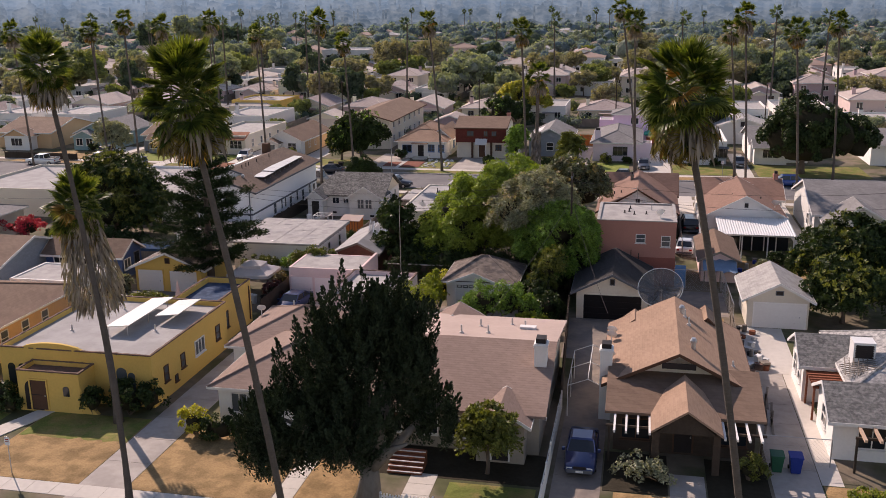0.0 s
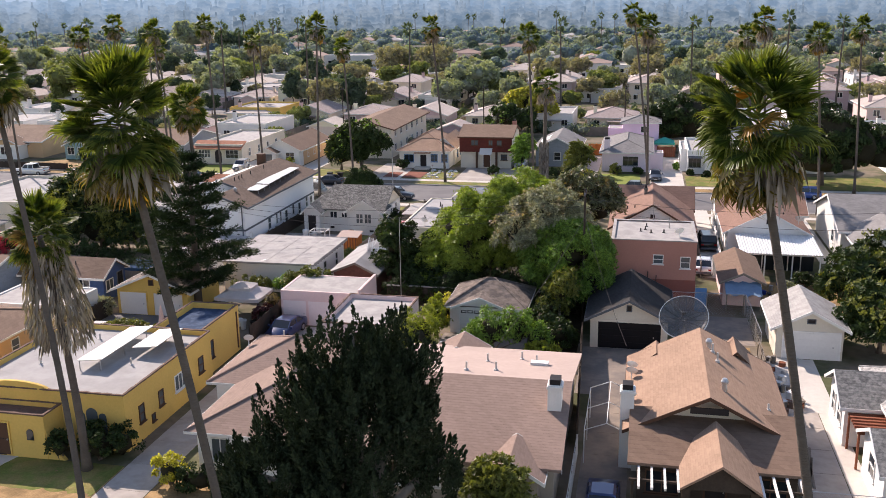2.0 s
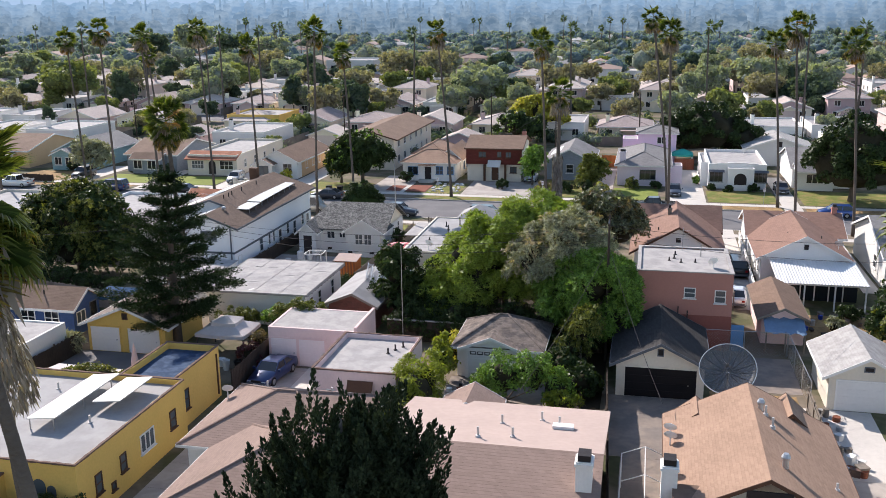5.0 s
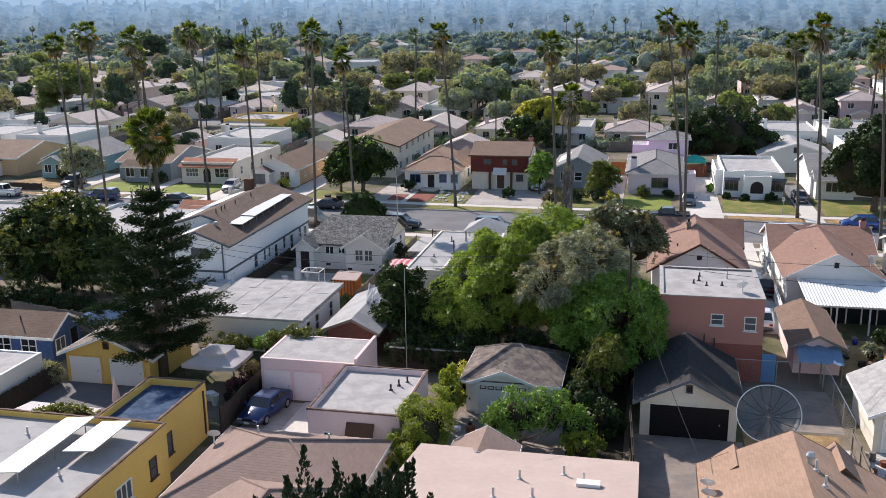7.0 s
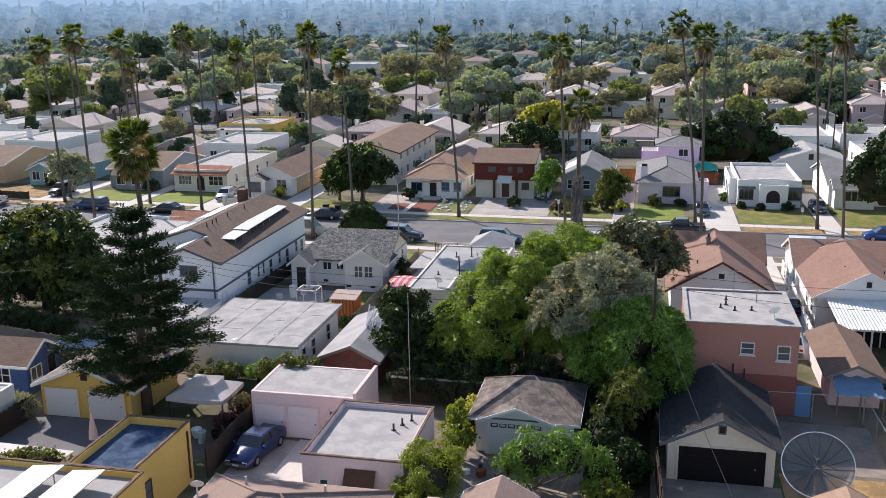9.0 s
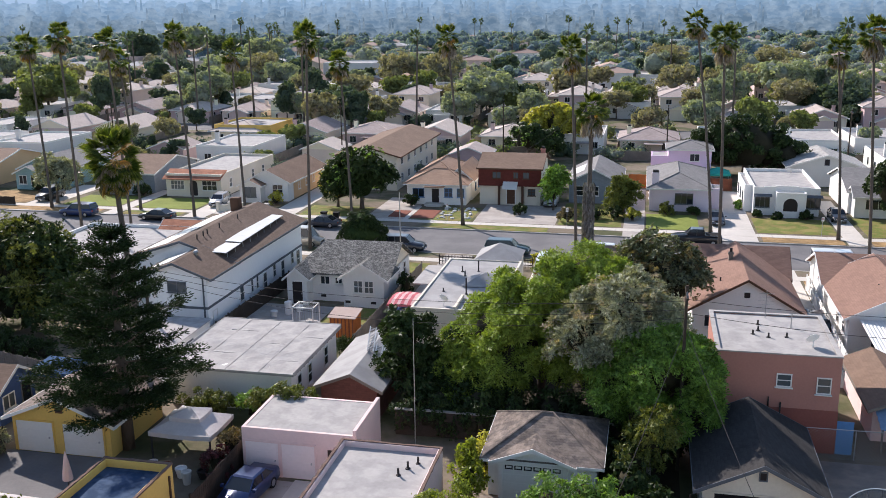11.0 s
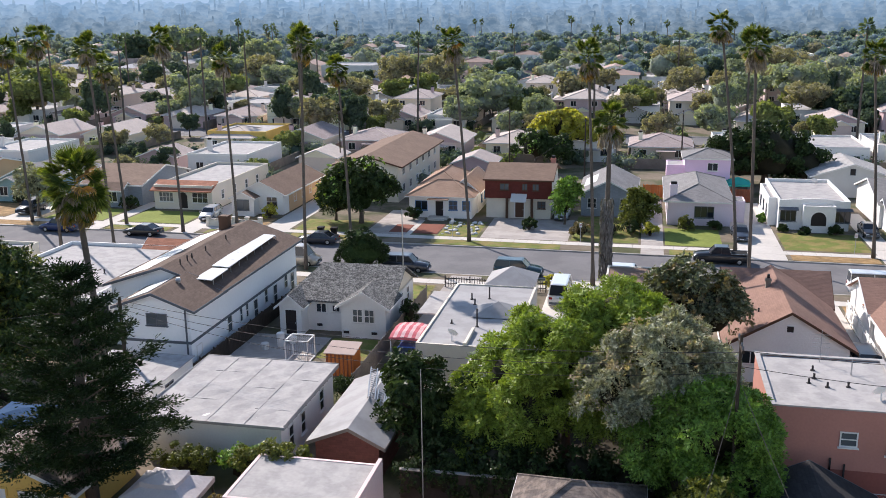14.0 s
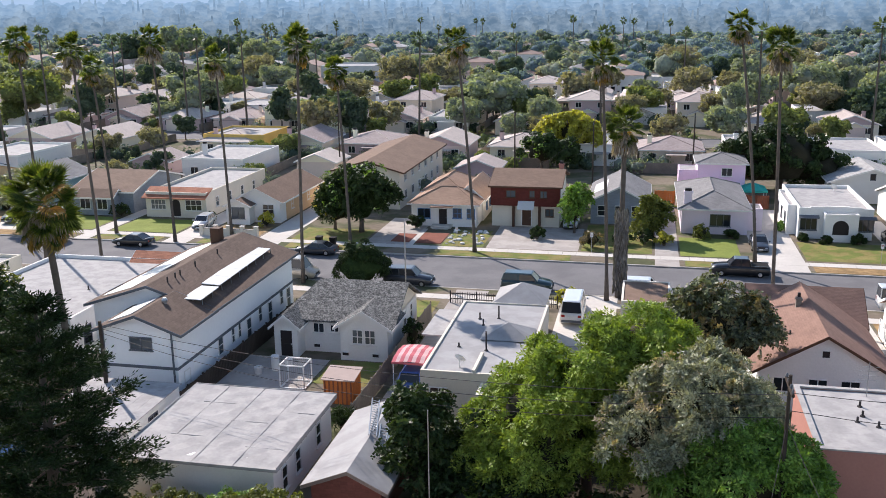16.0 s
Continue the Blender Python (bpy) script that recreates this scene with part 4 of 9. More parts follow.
opening(F, "S", 14.9, 1.5, 2.2, 1.3, "trim_white", "glass_dark", (3, 1))
opening(F, "S", 19.0, 1.5, 1.4, 1.3, "trim_white", "glass_dark", (2, 1))
for i in range(5):
    x = 13.7 + 0.8 * i
    part("pergola_slat", boxes((x - cx - 0.08, 51.7 - cy, 2.2, x - cx + 0.08, 53.9 - cy, 2.36)), "wood_pale", H["o"])
part("pergola_beam", boxes((13.3 - cx, 52.3 - cy, 2.06, 17.4 - cx, 52.42 - cy, 2.2)), "wood_dark", H["o"])
for x in (13.4, 17.2):
    part("pergola_post", boxes((x - 0.06 - cx, 52.3 - cy, 0, x + 0.06 - cx, 52.42 - cy, 2.06)), "wood_dark", H["o"])
for i in range(7):
    part("awning_slat", boxes((12.1 - cx, 58.9 - cy + 0.42 * i, 2.2, 14.1 - cx, 59.08 - cy + 0.42 * i, 2.34)), "wood_red", H["o"])
for y in (59.0, 61.6):
    part("awning_post", boxes((12.15 - cx, y - cy, 0, 12.27 - cx, y + 0.12 - cy, 2.2)), "wood_red", H["o"])
ac = part("air_conditioner", boxes((14.6 - cx, 60.6 - cy, 3.2, 15.9 - cx, 61.8 - cy, 4.75)), "metal_white", H["o"], "pale cooler box on the roof")
part("louvre", boxes(*[(14.7 - cx, 60.57 - cy, 3.75 + 0.12 * i, 15.8 - cx, 60.6 - cy, 3.82 + 0.12 * i) for i in range(7)]), "door_dark", ac)
# dark plate stands in for the shade behind the louvres
part("opening", boxes((14.75 - cx, 60.58 - cy, 3.75, 15.75 - cx, 60.6 - cy, 4.6)), "door_dark", ac)
bm = bmesh.new()
for i in range(6):
    a = 0.5 * i
    tube(bm, [(13.9 - cx + a * 0.5, 58.9 - cy, 3.25), (14.1 - cx + a * 0.55, 60.6 - cy, 3.75)], [0.035, 0.035], 4)
    tube(bm, [(13.8 - cx, 58.9 - cy + a * 0.6, 3.3), (16.0 - cx, 59.1 - cy + a * 0.6, 3.75)], [0.03, 0.03], 4)
part("roof_rack", bm, "wood_grey", H["o"])
bm = bmesh.new()
for k in range(4):
    slab(bm, [(15.2 - cx + 0.5 * k, 58.9 - cy + 0.3 * k, 3.42 + 0.09 * k), (15.9 - cx + 0.5 * k, 58.8 - cy + 0.3 * k, 3.40 + 0.09 * k), (16.0 - cx + 0.5 * k, 59.4 - cy + 0.3 * k, 3.60 + 0.09 * k), (15.3 - cx + 0.5 * k, 59.5 - cy + 0.3 * k, 3.62 + 0.09 * k)], 0.03)
bmesh.ops.recalc_face_normals(bm, faces=bm.faces)
part("roof_patch", bm, "trim_white", H["o"], "pale patches of roof repair")

# ---- garages and sheds behind the front row ----
H = house("cream garage with dark shingle roof and black door", -3.7, 76.2, 2.1, 84.2, 2.4, "stucco_cream", "garage", "garage")
# shingles dark in themselves, a little darker still for the trees' shade
gable(H, "y", 1.45, "shingle_dark", 0.45, "trim_slate")
door(H, "S", -0.75, 4.7, 2.1, "door_black", "stucco_cream", 0.02, "garage_door", 6)
opening(H, "S", -0.8, 3.25, 0.3, 0.4, "trim_slate", "door_dark", (1, 1), False, "attic_vent")
H = house("white garage with pale curling roof and white door", 9.9, 76.3, 14.6, 82.4, 2.45, "stucco_cream", "garage", "garage")
gable(H, "y", 1.25, "shingle_plain", 0.45)
door(H, "S", 12.4, 3.9, 2.05, "trim_white", "stucco_white", 0.02, "garage_door", 5)
opening(H, "S", 12.3, 2.95, 0.5, 0.25, "trim_slate", "door_dark", (1, 1), False, "attic_vent")
H = house("white garage with mottled hipped roof and small front gable", -15.0, 77.6, -9.1, 83.0, 2.35, "stucco_white", "garage", "garage")
hip(H, 1.6, "shingle_ash", 0.4)
K = wing(H, -14.4, 77.3, -10.6, 79.6, 2.35)
gable(K, "y", 0.75, "shingle_ash", 0.45)
door(K, "S", -12.5, 3.3, 2.05, "trim_white", "stucco_white", 0.02, "garage_door", 4)
for i in range(6):
    opening(K, "S", -13.8 + 0.52 * i, 1.95, 0.3, 0.14, "door_dark", "glass_dark", (1, 1), False)
# pink flat-roofed building and its garage
H = house("pink stucco back house with white flat roof", -22.8, 68.9, -17.2, 76.0, 3.0, "stucco_pink")
cx, cy = H["cx"], H["cy"]
flat(H, "roll_roof_pale", 0.35, "tile_edge")
bm = bmesh.new()
slab(bm, [(-20.4 - cx, 68.85 - cy, 2.75), (-18.7 - cx, 68.85 - cy, 2.75), (-18.7 - cx, 68.2 - cy, 1.7), (-20.4 - cx, 68.2 - cy, 1.7)], 0.05)
bmesh.ops.recalc_face_normals(bm, faces=bm.faces)
part("awning", bm, "trim_brown", H["o"], "brown metal window awning")
opening(H, "S", -19.5, 1.7, 1.3, 1.1, "trim_white", "glass_dark", (2, 1))
opening(H, "S", -21.6, 1.7, 0.4, 0.5, "trim_white", "glass_dark", (1, 1))
opening(H, "S", -17.6, 1.4, 0.4, 0.5, "trim_white", "glass_dark", (1, 1))
for x, y in ((-18.6, 74.0), (-18.2, 74.6), (-18.9, 73.2)):
    vent(H, x, y, 3.03, 0, 0.4)
H = house("pink stucco garage with pale flat roof", -29.3, 77.2, -22.4, 82.0, 2.9, "stucco_pink", "garage", "garage")
flat(H, "roll_roof_pale", 0.06, None)
door(H, "S", -28.1, 2.0, 2.1, "door_rose", "stucco_pink", 0.02, "garage_door", 3)
door(H, "S", -25.9, 2.0, 2.1, "door_rose", "stucco_pink", 0.02, "garage_door", 3)
door(H, "S", -23.7, 0.85, 2.0, "door_dark", "stucco_pink", 0.02)
part("parapet", boxes((6.9 / 2 - 0.2, -2.4, 2.97, 6.9 / 2, 2.4, 3.3)), "stucco_pink", H["o"])
# yellow garage, white box shed, blue house
H = house("yellow garage with two white doors and tan roof", -44.5, 77.4, -37.9, 83.5, 2.3, "stucco_yellow", "garage", "garage")
gable(H, "y", 1.35, "shingle_ash", 0.5)
door(H, "S", -43.0, 2.5, 2.0, "trim_white", "stucco_yellow", 0.02, "garage_door", 3)
door(H, "S", -39.7, 2.7, 2.0, "trim_white", "stucco_yellow", 0.02, "garage_door", 3)
opening(H, "S", -41.2, 2.95, 0.35, 0.4, "trim_brown", "door_dark", (1, 1), False, "attic_vent")
H = house("white flat-roofed garage beside the yellow house", -53, 71.0, -45.6, 76.2, 2.5, "stucco_white", "garage", "garage")
flat(H, "roll_roof_pale", 0.12, None)
H = house("deep blue house with brown roof and white window frames", -55.5, 79.9, -47.4, 83.6, 2.45, "siding_blue")
gable(H, "x", 1.1, "shingle_brown", 0.4)
for x in (-54, -51.6, -49.4):
    opening(H, "S", x, 1.5, 1.2, 1.1, "trim_white", "glass_dark", (2, 2))
opening(H, "E", 80.9, 1.45, 1.1, 0.9, "trim_white", "glass_mid", (2, 1))
opening(H, "E", 82.7, 1.35, 0.9, 1.7, "trim_slate", "glass_dark", (1, 1))
vent(H, -50.6, 80.9, 2.95, 0, 0.6)
H = house("low brown-roofed house with skylights", -66, 73.5, -56, 84, 2.7, "siding_bluegrey")
gable(H, "x", 1.6, "shingle_brown", 0.5)
for x in (-61, -59):
    part("skylight", boxes((x - 0.3 - H["cx"], -2.6, 3.45, x + 0.3 - H["cx"], -2.0, 3.75)), "trim_white", H["o"])
for x in (-64, -61, -58):
    opening(H, "S", x, 1.6, 1.3, 1.2, "trim_white", "glass_dark", (2, 2))

# ---- middle row, backs to the camera ----
# white two-storey building
H = house("white two-storey apartment house with brown shingle roof", -51.0, 103.5, -41.7, 120.0, 5.2, "siding_white", "apartment_house", "apartments")
cx, cy = H["cx"], H["cy"]
gable(H, "y", 1.5, "shingle_umber", 0.6, "trim_slate")
K = wing(H, -47.2, 98.4, -41.68, 103.5, 5.2)
gable(K, "y", 1.0, "shingle_umber", 0.6, "trim_slate")
opening(K, "S", -44.3, 4.25, 1.55, 0.8, "trim_slate", "glass_mid", (2, 1))
part("band", boxes((K["x1"], K["y0"] - 0.03, 2.45, K["x1"] + 0.05, H["y1"], 2.65), (K["x0"], K["y0"] - 0.05, 2.45, K["x1"] + 0.05, K["y0"], 2.65)), "trim_slate", H["o"])
for x in (-47.1, -41.95):
    part("drain_pipe", boxes((x - cx - 0.05, K["y0"] - 0.12, 0, x - cx + 0.05, K["y0"] - 0.02, 5.1)), "trim_slate", H["o"])
for y, z, w, h in ((99.6, 1.2, 0.9, 1.9), (105.0, 1.9, 0.9, 1.6), (107.2, 1.9, 0.5, 1.3), (108.4, 1.9, 0.5, 1.3), (110.2, 1.4, 0.9, 2.0), (112.5, 1.9, 0.7, 1.4), (114.6, 1.4, 0.9, 2.0), (117.2, 1.9, 0.7, 1.4), (118.8, 1.4, 0.9, 2.0)):
    opening(H, "E", y, z, w * 0.85, h * 0.85, "trim_white", "glass_mid", (1, 2), False)
panels(H, ((-43.6, 103.3, 6.0), (-43.75, 106.6, 6.0), (-42.1, 103.25, 5.98), (-42.25, 106.6, 5.98)), 2)
panels(H, ((-43.8, 106.8, 6.1), (-44.4, 118.1, 6.1), (-42.3, 106.8, 6.04), (-42.8, 118.05, 6.04)), 5)
for i in range(9):
    y = 103.5 + 1.78 * i
    x = -42.15 - 0.04 * (y - 103.5)
    for dx, z in ((0.0, 5.2), (-0.75, 5.4)):
        part("panel_strut", boxes((x + dx - cx, y - cy, z, x + dx + 0.05 - cx, y + 0.05 - cy, 5.97)), "steel", H["o"])
panels(H, ((-50.9, 104.5, 5.42), (-50.9, 119, 5.42), (-48.3, 104.5, 6.25), (-48.3, 119, 6.25)), 8)
panels(H, ((-47.0, 99.0, 5.5), (-47.0, 103.0, 5.5), (-45.2, 99.0, 6.15), (-45.2, 103.0, 6.15)), 2)
for y in (105, 106.2, 107.0, 109.5, 113.5):
    vent(H, -45.6, y, 6.45, 0, 0.6)
vent(H, -44.0, 101.5, 6.0, 1)
part("chimney", boxes((-48.5 - cx, 118.2 - cy, 5.6, -47.6 - cx, 119.0 - cy, 7.6)), "trim_brown", H["o"])
# white flat-roofed house west of it
H = house("white stucco house with pale flat roof and blue-grey parapet", -66.5, 104.0, -53.5, 121.5, 3.3, "stucco_white")
flat(H, "roll_roof_pale", 0.35, None)
for y in (106, 110, 114):
    opening(H, "E", y, 1.7, 1.0, 1.4, "trim_slate", "glass_dark", (1, 2))
opening(H, "S", -57, 1.7, 1.2, 1.3, "trim_slate", "glass_dark", (2, 1))
for x, y in ((-57, 112), (-59, 109.5)):
    vent(H, x, y, 3.33, 0, 0.4)
K = wing(H, -58, 120.5, -53.5, 124.0, 3.0)
gable(K, "x", 1.0, "tile_red", 0.4)
H = house("cream house with low grey roof", -84, 104, -70, 121, 3.2, "stucco_cream")
flat(H, "roll_roof", 0.35, None)
H = house("cream stucco house with grey hipped roof", -82, 84, -70, 97, 2.9, "stucco_cream")
hip(H, 1.7, "shingle_grey")
# low white carport below the apartment house
H = house("low white outbuilding with bluish flat roof below the apartments", -46.6, 89.6, -40.4, 96.0, 2.4, "stucco_white", "outbuilding", "outbuilding")
cx, cy = H["cx"], H["cy"]
for i in range(8):
    x = -46.8 + 0.82 * i - cx
    bm = bmesh.new()
    slab(bm, [(x, 89.4 - cy, 2.42), (x + 0.8, 89.4 - cy, 2.42), (x + 0.8, 96.2 - cy, 2.52), (x, 96.2 - cy, 2.52)], 0.05)
    part("roof_panel", bm, "roll_roof_pale", H["o"])
opening(H, "E", 92.5, 1.5, 1.0, 0.8, "trim_slate", "glass_dark", (2, 1))
# long low white garage
H = house("long white garage with pale patched flat roof", -38.4, 85.7, -29.6, 95.0, 2.85, "stucco_white", "garage", "garage")
cx, cy = H["cx"], H["cy"]
bm = bmesh.new()
n = 9
g = [[bm.verts.new((-38.7 - cx + 9.4 * i / n, 85.4 - cy + 9.9 * j / n, 2.86 + 0.14 * j / n + (0.03 * math.sin(i * 2.3 + j * 1.7) if 0 < i < n and 0 < j < n else 0))) for j in range(n + 1)] for i in range(n + 1)]
for i in range(n):
    for j in range(n):
        bm.faces.new((g[i][j], g[i + 1][j], g[i + 1][j + 1], g[i][j + 1]))
r = part("roof", bm, "roll_roof_pale", H["o"])
part("roof_edge", boxes((-38.75 - cx, 85.35 - cy, 2.72, -29.25 - cx, 85.4 - cy, 2.9), (-29.3 - cx, 85.4 - cy, 2.72, -29.25 - cx, 95.3 - cy, 3.02), (-38.75 - cx, 85.4 - cy, 2.72, -38.7 - cx, 95.3 - cy, 3.02),
                        (-38.75 - cx, 95.3 - cy, 2.8, -29.25 - cx, 95.35 - cy, 3.04)), "roll_roof_pale", r)
for k in range(3):
    x = -36.6 + 2.4 * k
    bm = bmesh.new()
    slab(bm, [(x - 0.02 - cx, 85.5 - cy, 2.885), (x + 0.02 - cx, 85.5 - cy, 2.885), (x + 0.22 - cx, 95.2 - cy, 3.02), (x + 0.18 - cx, 95.2 - cy, 3.02)], 0.02)
    part("roof_seam", bm, "roll_roof_pale", r)
for y in (87.2, 89.2, 92.6):
    opening(H, "E", y, 1.5, 0.7, 1.3, "trim_white", "glass_dark", (1, 2))
for k, (x, y, L) in enumerate(((-36.9, 88.4, 2.1), (-34.2, 90.6, 2.3), (-32.0, 87.6, 2.2), (-37.0, 92.8, 2.2), (-31.6, 92.2, 2.0))):
    part("roof_seam", boxes((x - cx, y - cy, 2.85, x + L - cx, y + 0.03 - cy, 2.878 + 0.0141 * (y - 85.4))), "roll_roof", r)
for i in range(12):
    part("rafter_end", boxes((-29.6 - cx, 85.9 - cy + 0.8 * i, 2.62, -29.3 - cx, 86.0 - cy + 0.8 * i, 2.75)), "trim_brown", H["o"])
# grey stucco house with mottled roof
H = house("off-white stucco house with weathered mottled grey roof", -38.4, 109.8, -29.6, 117.6, 2.8, "stucco_bone")
cx, cy = H["cx"], H["cy"]
x0, x1, y0, y1, xm, ym = -38.9 - cx, -29.2 - cx, 109.4 - cy, 118.0 - cy, -36.6 - cx, 113.7 - cy
bm = bmesh.new()
slab(bm, [(x0, y0, 2.75), (x1, y0, 2.75), (x1, ym, 4.9), (xm, ym, 4.9)], 0.15)
slab(bm, [(x0, y1, 2.75), (xm, ym, 4.9), (x1, ym, 4.9), (x1, y1, 2.75)], 0.15)
slab(bm, [(x0, y1, 2.75), (x0, y0, 2.75), (xm, ym, 4.9)], 0.15)
bmesh.ops.recalc_face_normals(bm, faces=bm.faces)
part("roof", bm, "shingle_mottled", H["o"])
# cream instead of off-white: warm light on the east side put into colour
bm = bmesh.new()
extrude(bm, [(x1 - 0.4, 109.8 - cy, 2.7), (x1 - 0.4, 117.6 - cy, 2.7), (x1 - 0.4, ym, 4.7)], (-0.12, 0, 0))
part("gable_wall", bm, "stucco_cream", H["o"])
G = wing(H, -33.4, 108.4, -29.62, 112.0, 2.8)
gable(G, "y", 1.15, "shingle_mottled", 0.45)
D = wing(H, -38.7, 108.2, -36.8, 111.0, 2.6)
gable(D, "y", 0.8, "shingle_mottled", 0.35)
opening(G, "S", -32.0, 1.95, 0.75, 1.05, "trim_white", "glass_mid", (2, 2))
opening(G, "S", -31.0, 1.95, 0.75, 1.05, "trim_white", "glass_mid", (2, 2))
door(D, "S", -37.7, 0.95, 2.1, "door_dark", "stucco_bone", 0.1)
opening(H, "S", -35.6, 2.0, 0.8, 0.7, "trim_white", "glass_dark", (2, 1))
opening(H, "S", -34.3, 2.0, 0.6, 0.5, "trim_white", "glass_dark", (2, 1))
for x in (-35.8, -33.0, -30.6):
    opening(H if x < -34 else G, "S", x, 0.5, 0.5, 0.25, "stucco_bone", "door_dark", (1, 1), False, "crawl_vent")
opening(H, "E", 113.5, 1.9, 0.6, 1.1, "trim_white", "glass_dark", (1, 2))
opening(H, "E", 115.6, 1.9, 0.6, 1.1, "trim_white", "glass_dark", (1, 2))
# small barn with ladders
H = house("small tan outbuilding with plain tan gabled roof", -27.4, 85.4, -23.6, 94.2, 2.35, "siding_rust", "outbuilding", "outbuilding")
cx, cy = H["cx"], H["cy"]
gable(H, "y", 0.85, "roll_roof", 0.45, "wood_grey", shift=0.2)
# grey flat-roofed house
H = house("cream stucco house with patched grey flat roof", -24.8, 99.1, -18.0, 114.2, 3.3, "stucco_cream")
cx, cy = H["cx"], H["cy"]
flat(H, "roll_roof", 0.14, None)
K = wing(H, -20.8, 97.2, -18.2, 99.3, 2.7)
flat(K, "roll_roof", 0.1, None)
part("lean_to_roof", boxes((-26.6 - cx, 107 - cy, 2.9, -24.9 - cx, 113 - cy, 3.0)), "roll_roof_pale", H["o"])
for (a, b, c2, d, z) in ((-22.0, 105.5, -18.3, 108.5, 0.9), (-22.5, 114.0, -18.2, 118.5, 1.2)):
    bm = bmesh.new()
    m = ((a + c2) / 2 - cx, (b + d) / 2 - cy, 3.4 + z)
    e = [(a - cx, b - cy, 3.4), (c2 - cx, b - cy, 3.4), (c2 - cx, d - cy, 3.4), (a - cx, d - cy, 3.4)]
    vs = [bm.verts.new(p) for p in e]
    t = bm.verts.new(m)
    for i in range(4):
        bm.faces.new((vs[i], vs[(i + 1) % 4], t))
    bm.faces.new(vs[::-1])
    part("roof_hump", bm, "roll_roof", H["o"])
part("wall", boxes((-22.2 - cx, 114.2 - cy, 0, -18.4 - cx, 118.3 - cy, 3.35)), "stucco_cream", H["o"])
opening(H, "S", -23.6, 1.9, 1.1, 0.7, "trim_white", "glass_dark", (2, 1))
opening(K, "S", -19.5, 1.6, 0.8, 0.9, "trim_white", "glass_dark", (1, 1))
for x, y, h in ((-22.3, 108.8, 0.5), (-21.4, 110.5, 1.0), (-22.8, 110.2, 0.5), (-21.2, 103.6, 1.4), (-23.2, 104, 0.3), (-20.3, 106.6, 0.6)):
    vent(H, x, y, 3.33, 0, h)
dish(H, -22.4, 100.2, 3.4, 0.4, 160)
bm = boxes((-21.4 - cx, 99.2 - cy, 3.3, -21.2 - cx, 102.6 - cy, 3.6))
part("roof_step", bm, "stucco_cream", H["o"])
# salmon two-storey block
H = house("salmon stucco two-storey building with pale flat roof", -2.6, 86.3, 4.5, 94.0, 6.02, "stucco_salmon", "apartment_house", "apartments")
cx, cy = H["cx"], H["cy"]
flat(H, "roll_roof_pale", 0.07, None)
part("coping", boxes((H["x0"] - 0.05, H["y0"] - 0.05, 6.1, H["x1"] + 0.05, H["y0"] + 0.24, 6.18), (H["x0"] - 0.05, H["y1"] - 0.24, 6.1, H["x1"] + 0.05, H["y1"] + 0.05, 6.18), (H["x0"] - 0.05, H["y0"] + 0.24, 6.1, H["x0"] + 0.24, H["y1"] - 0.24, 6.18), (H["x1"] - 0.24, H["y0"] + 0.24, 6.1, H["x1"] + 0.05, H["y1"] - 0.24, 6.18)), "roll_roof_pale", H["o"])
part("lower_wall", boxes((H["x0"] - 0.02, H["y0"] - 0.03, -0.2, H["x1"] + 0.02, H["y0"], 2.75)), "stucco_rust", H["o"], "darker rust-red lower storey")
opening(H, "S", 1.35, 4.5, 0.75, 0.7, "trim_white", "glass_mid", (1, 2))
opening(H, "S", 3.6, 4.3, 0.7, 0.9, "trim_white", "glass_mid", (1, 2))
for z in (3.0, 3.4):
    part("pipe", boxes((0.5 - cx, H["y0"] - 0.12, z - 0.9, 0.58 - cx, H["y0"] - 0.03, z)), "pipe_dark", H["o"])
part("pipe", boxes((1.2 - cx, H["y0"] - 0.12, 1.4, 1.28 - cx, H["y0"] - 0.03, 3.1)), "pipe_dark", H["o"])
door(H, "E", 87.3, 0.9, 2.05, "tarp_blue", "trim_white", 0.05)
opening(H, "E", 89.5, 4.3, 0.8, 1.0, "trim_white", "glass_dark", (1, 2))
for x, y in ((0.2, 90.6), (0.3, 91.8), (0.7, 89.4), (1.8, 89.6), (-0.2, 89.8)):
    vent(H, x, y, 6.05, 0, 0.3)
dish(H, 3.1, 88.0, 6.05, 0.4, 200)
part("gate_panel", boxes((H["x1"] + 0.06, H["y0"] + 0.02, 0.0, H["x1"] + 1.0, H["y0"] + 0.08, 2.1)), "tarp_sky", H["o"], "bright blue side gate")
bm = bmesh.new()
tube(bm, [(0.9 - cx, 93.2 - cy, 5.7), (0.9 - cx, 93.2 - cy, 8.0)], [0.03, 0.02], 5)
for k in range(4):
    tube(bm, [(0.4 - cx, 93.2 - cy, 7.0 + 0.25 * k), (1.4 - cx, 93.2 - cy, 7.0 + 0.25 * k)], [0.012, 0.012], 4)
tube(bm, [(2.3 - cx, 91.5 - cy, 5.7), (2.3 - cx, 91.5 - cy, 7.0)], [0.04, 0.04], 5)
part("antenna", bm, "steel", H["o"])
# red-roofed house
H = house("white house with brick-red shingle gable roof", -3.1, 104.6, 5.0, 116.5, 2.95, "stucco_white")
cx, cy = H["cx"], H["cy"]
gable(H, "y", 2.4, "shingle_red", 0.5, "trim_brown")
K = wing(H, -2.6, 115.0, 5.35, 120.0, 2.95)
gable(K, "x", 1.9, "shingle_red", 0.5, "trim_brown")
opening(H, "S", 0.95, 4.15, 0.45, 0.45, "trim_white", "door_dark", (1, 1), False, "attic_vent")
for x in (-1.6, 0.6, 2.6):
    opening(H, "S", x, 1.9, 1.1, 0.9, "trim_white", "glass_dark", (2, 1))
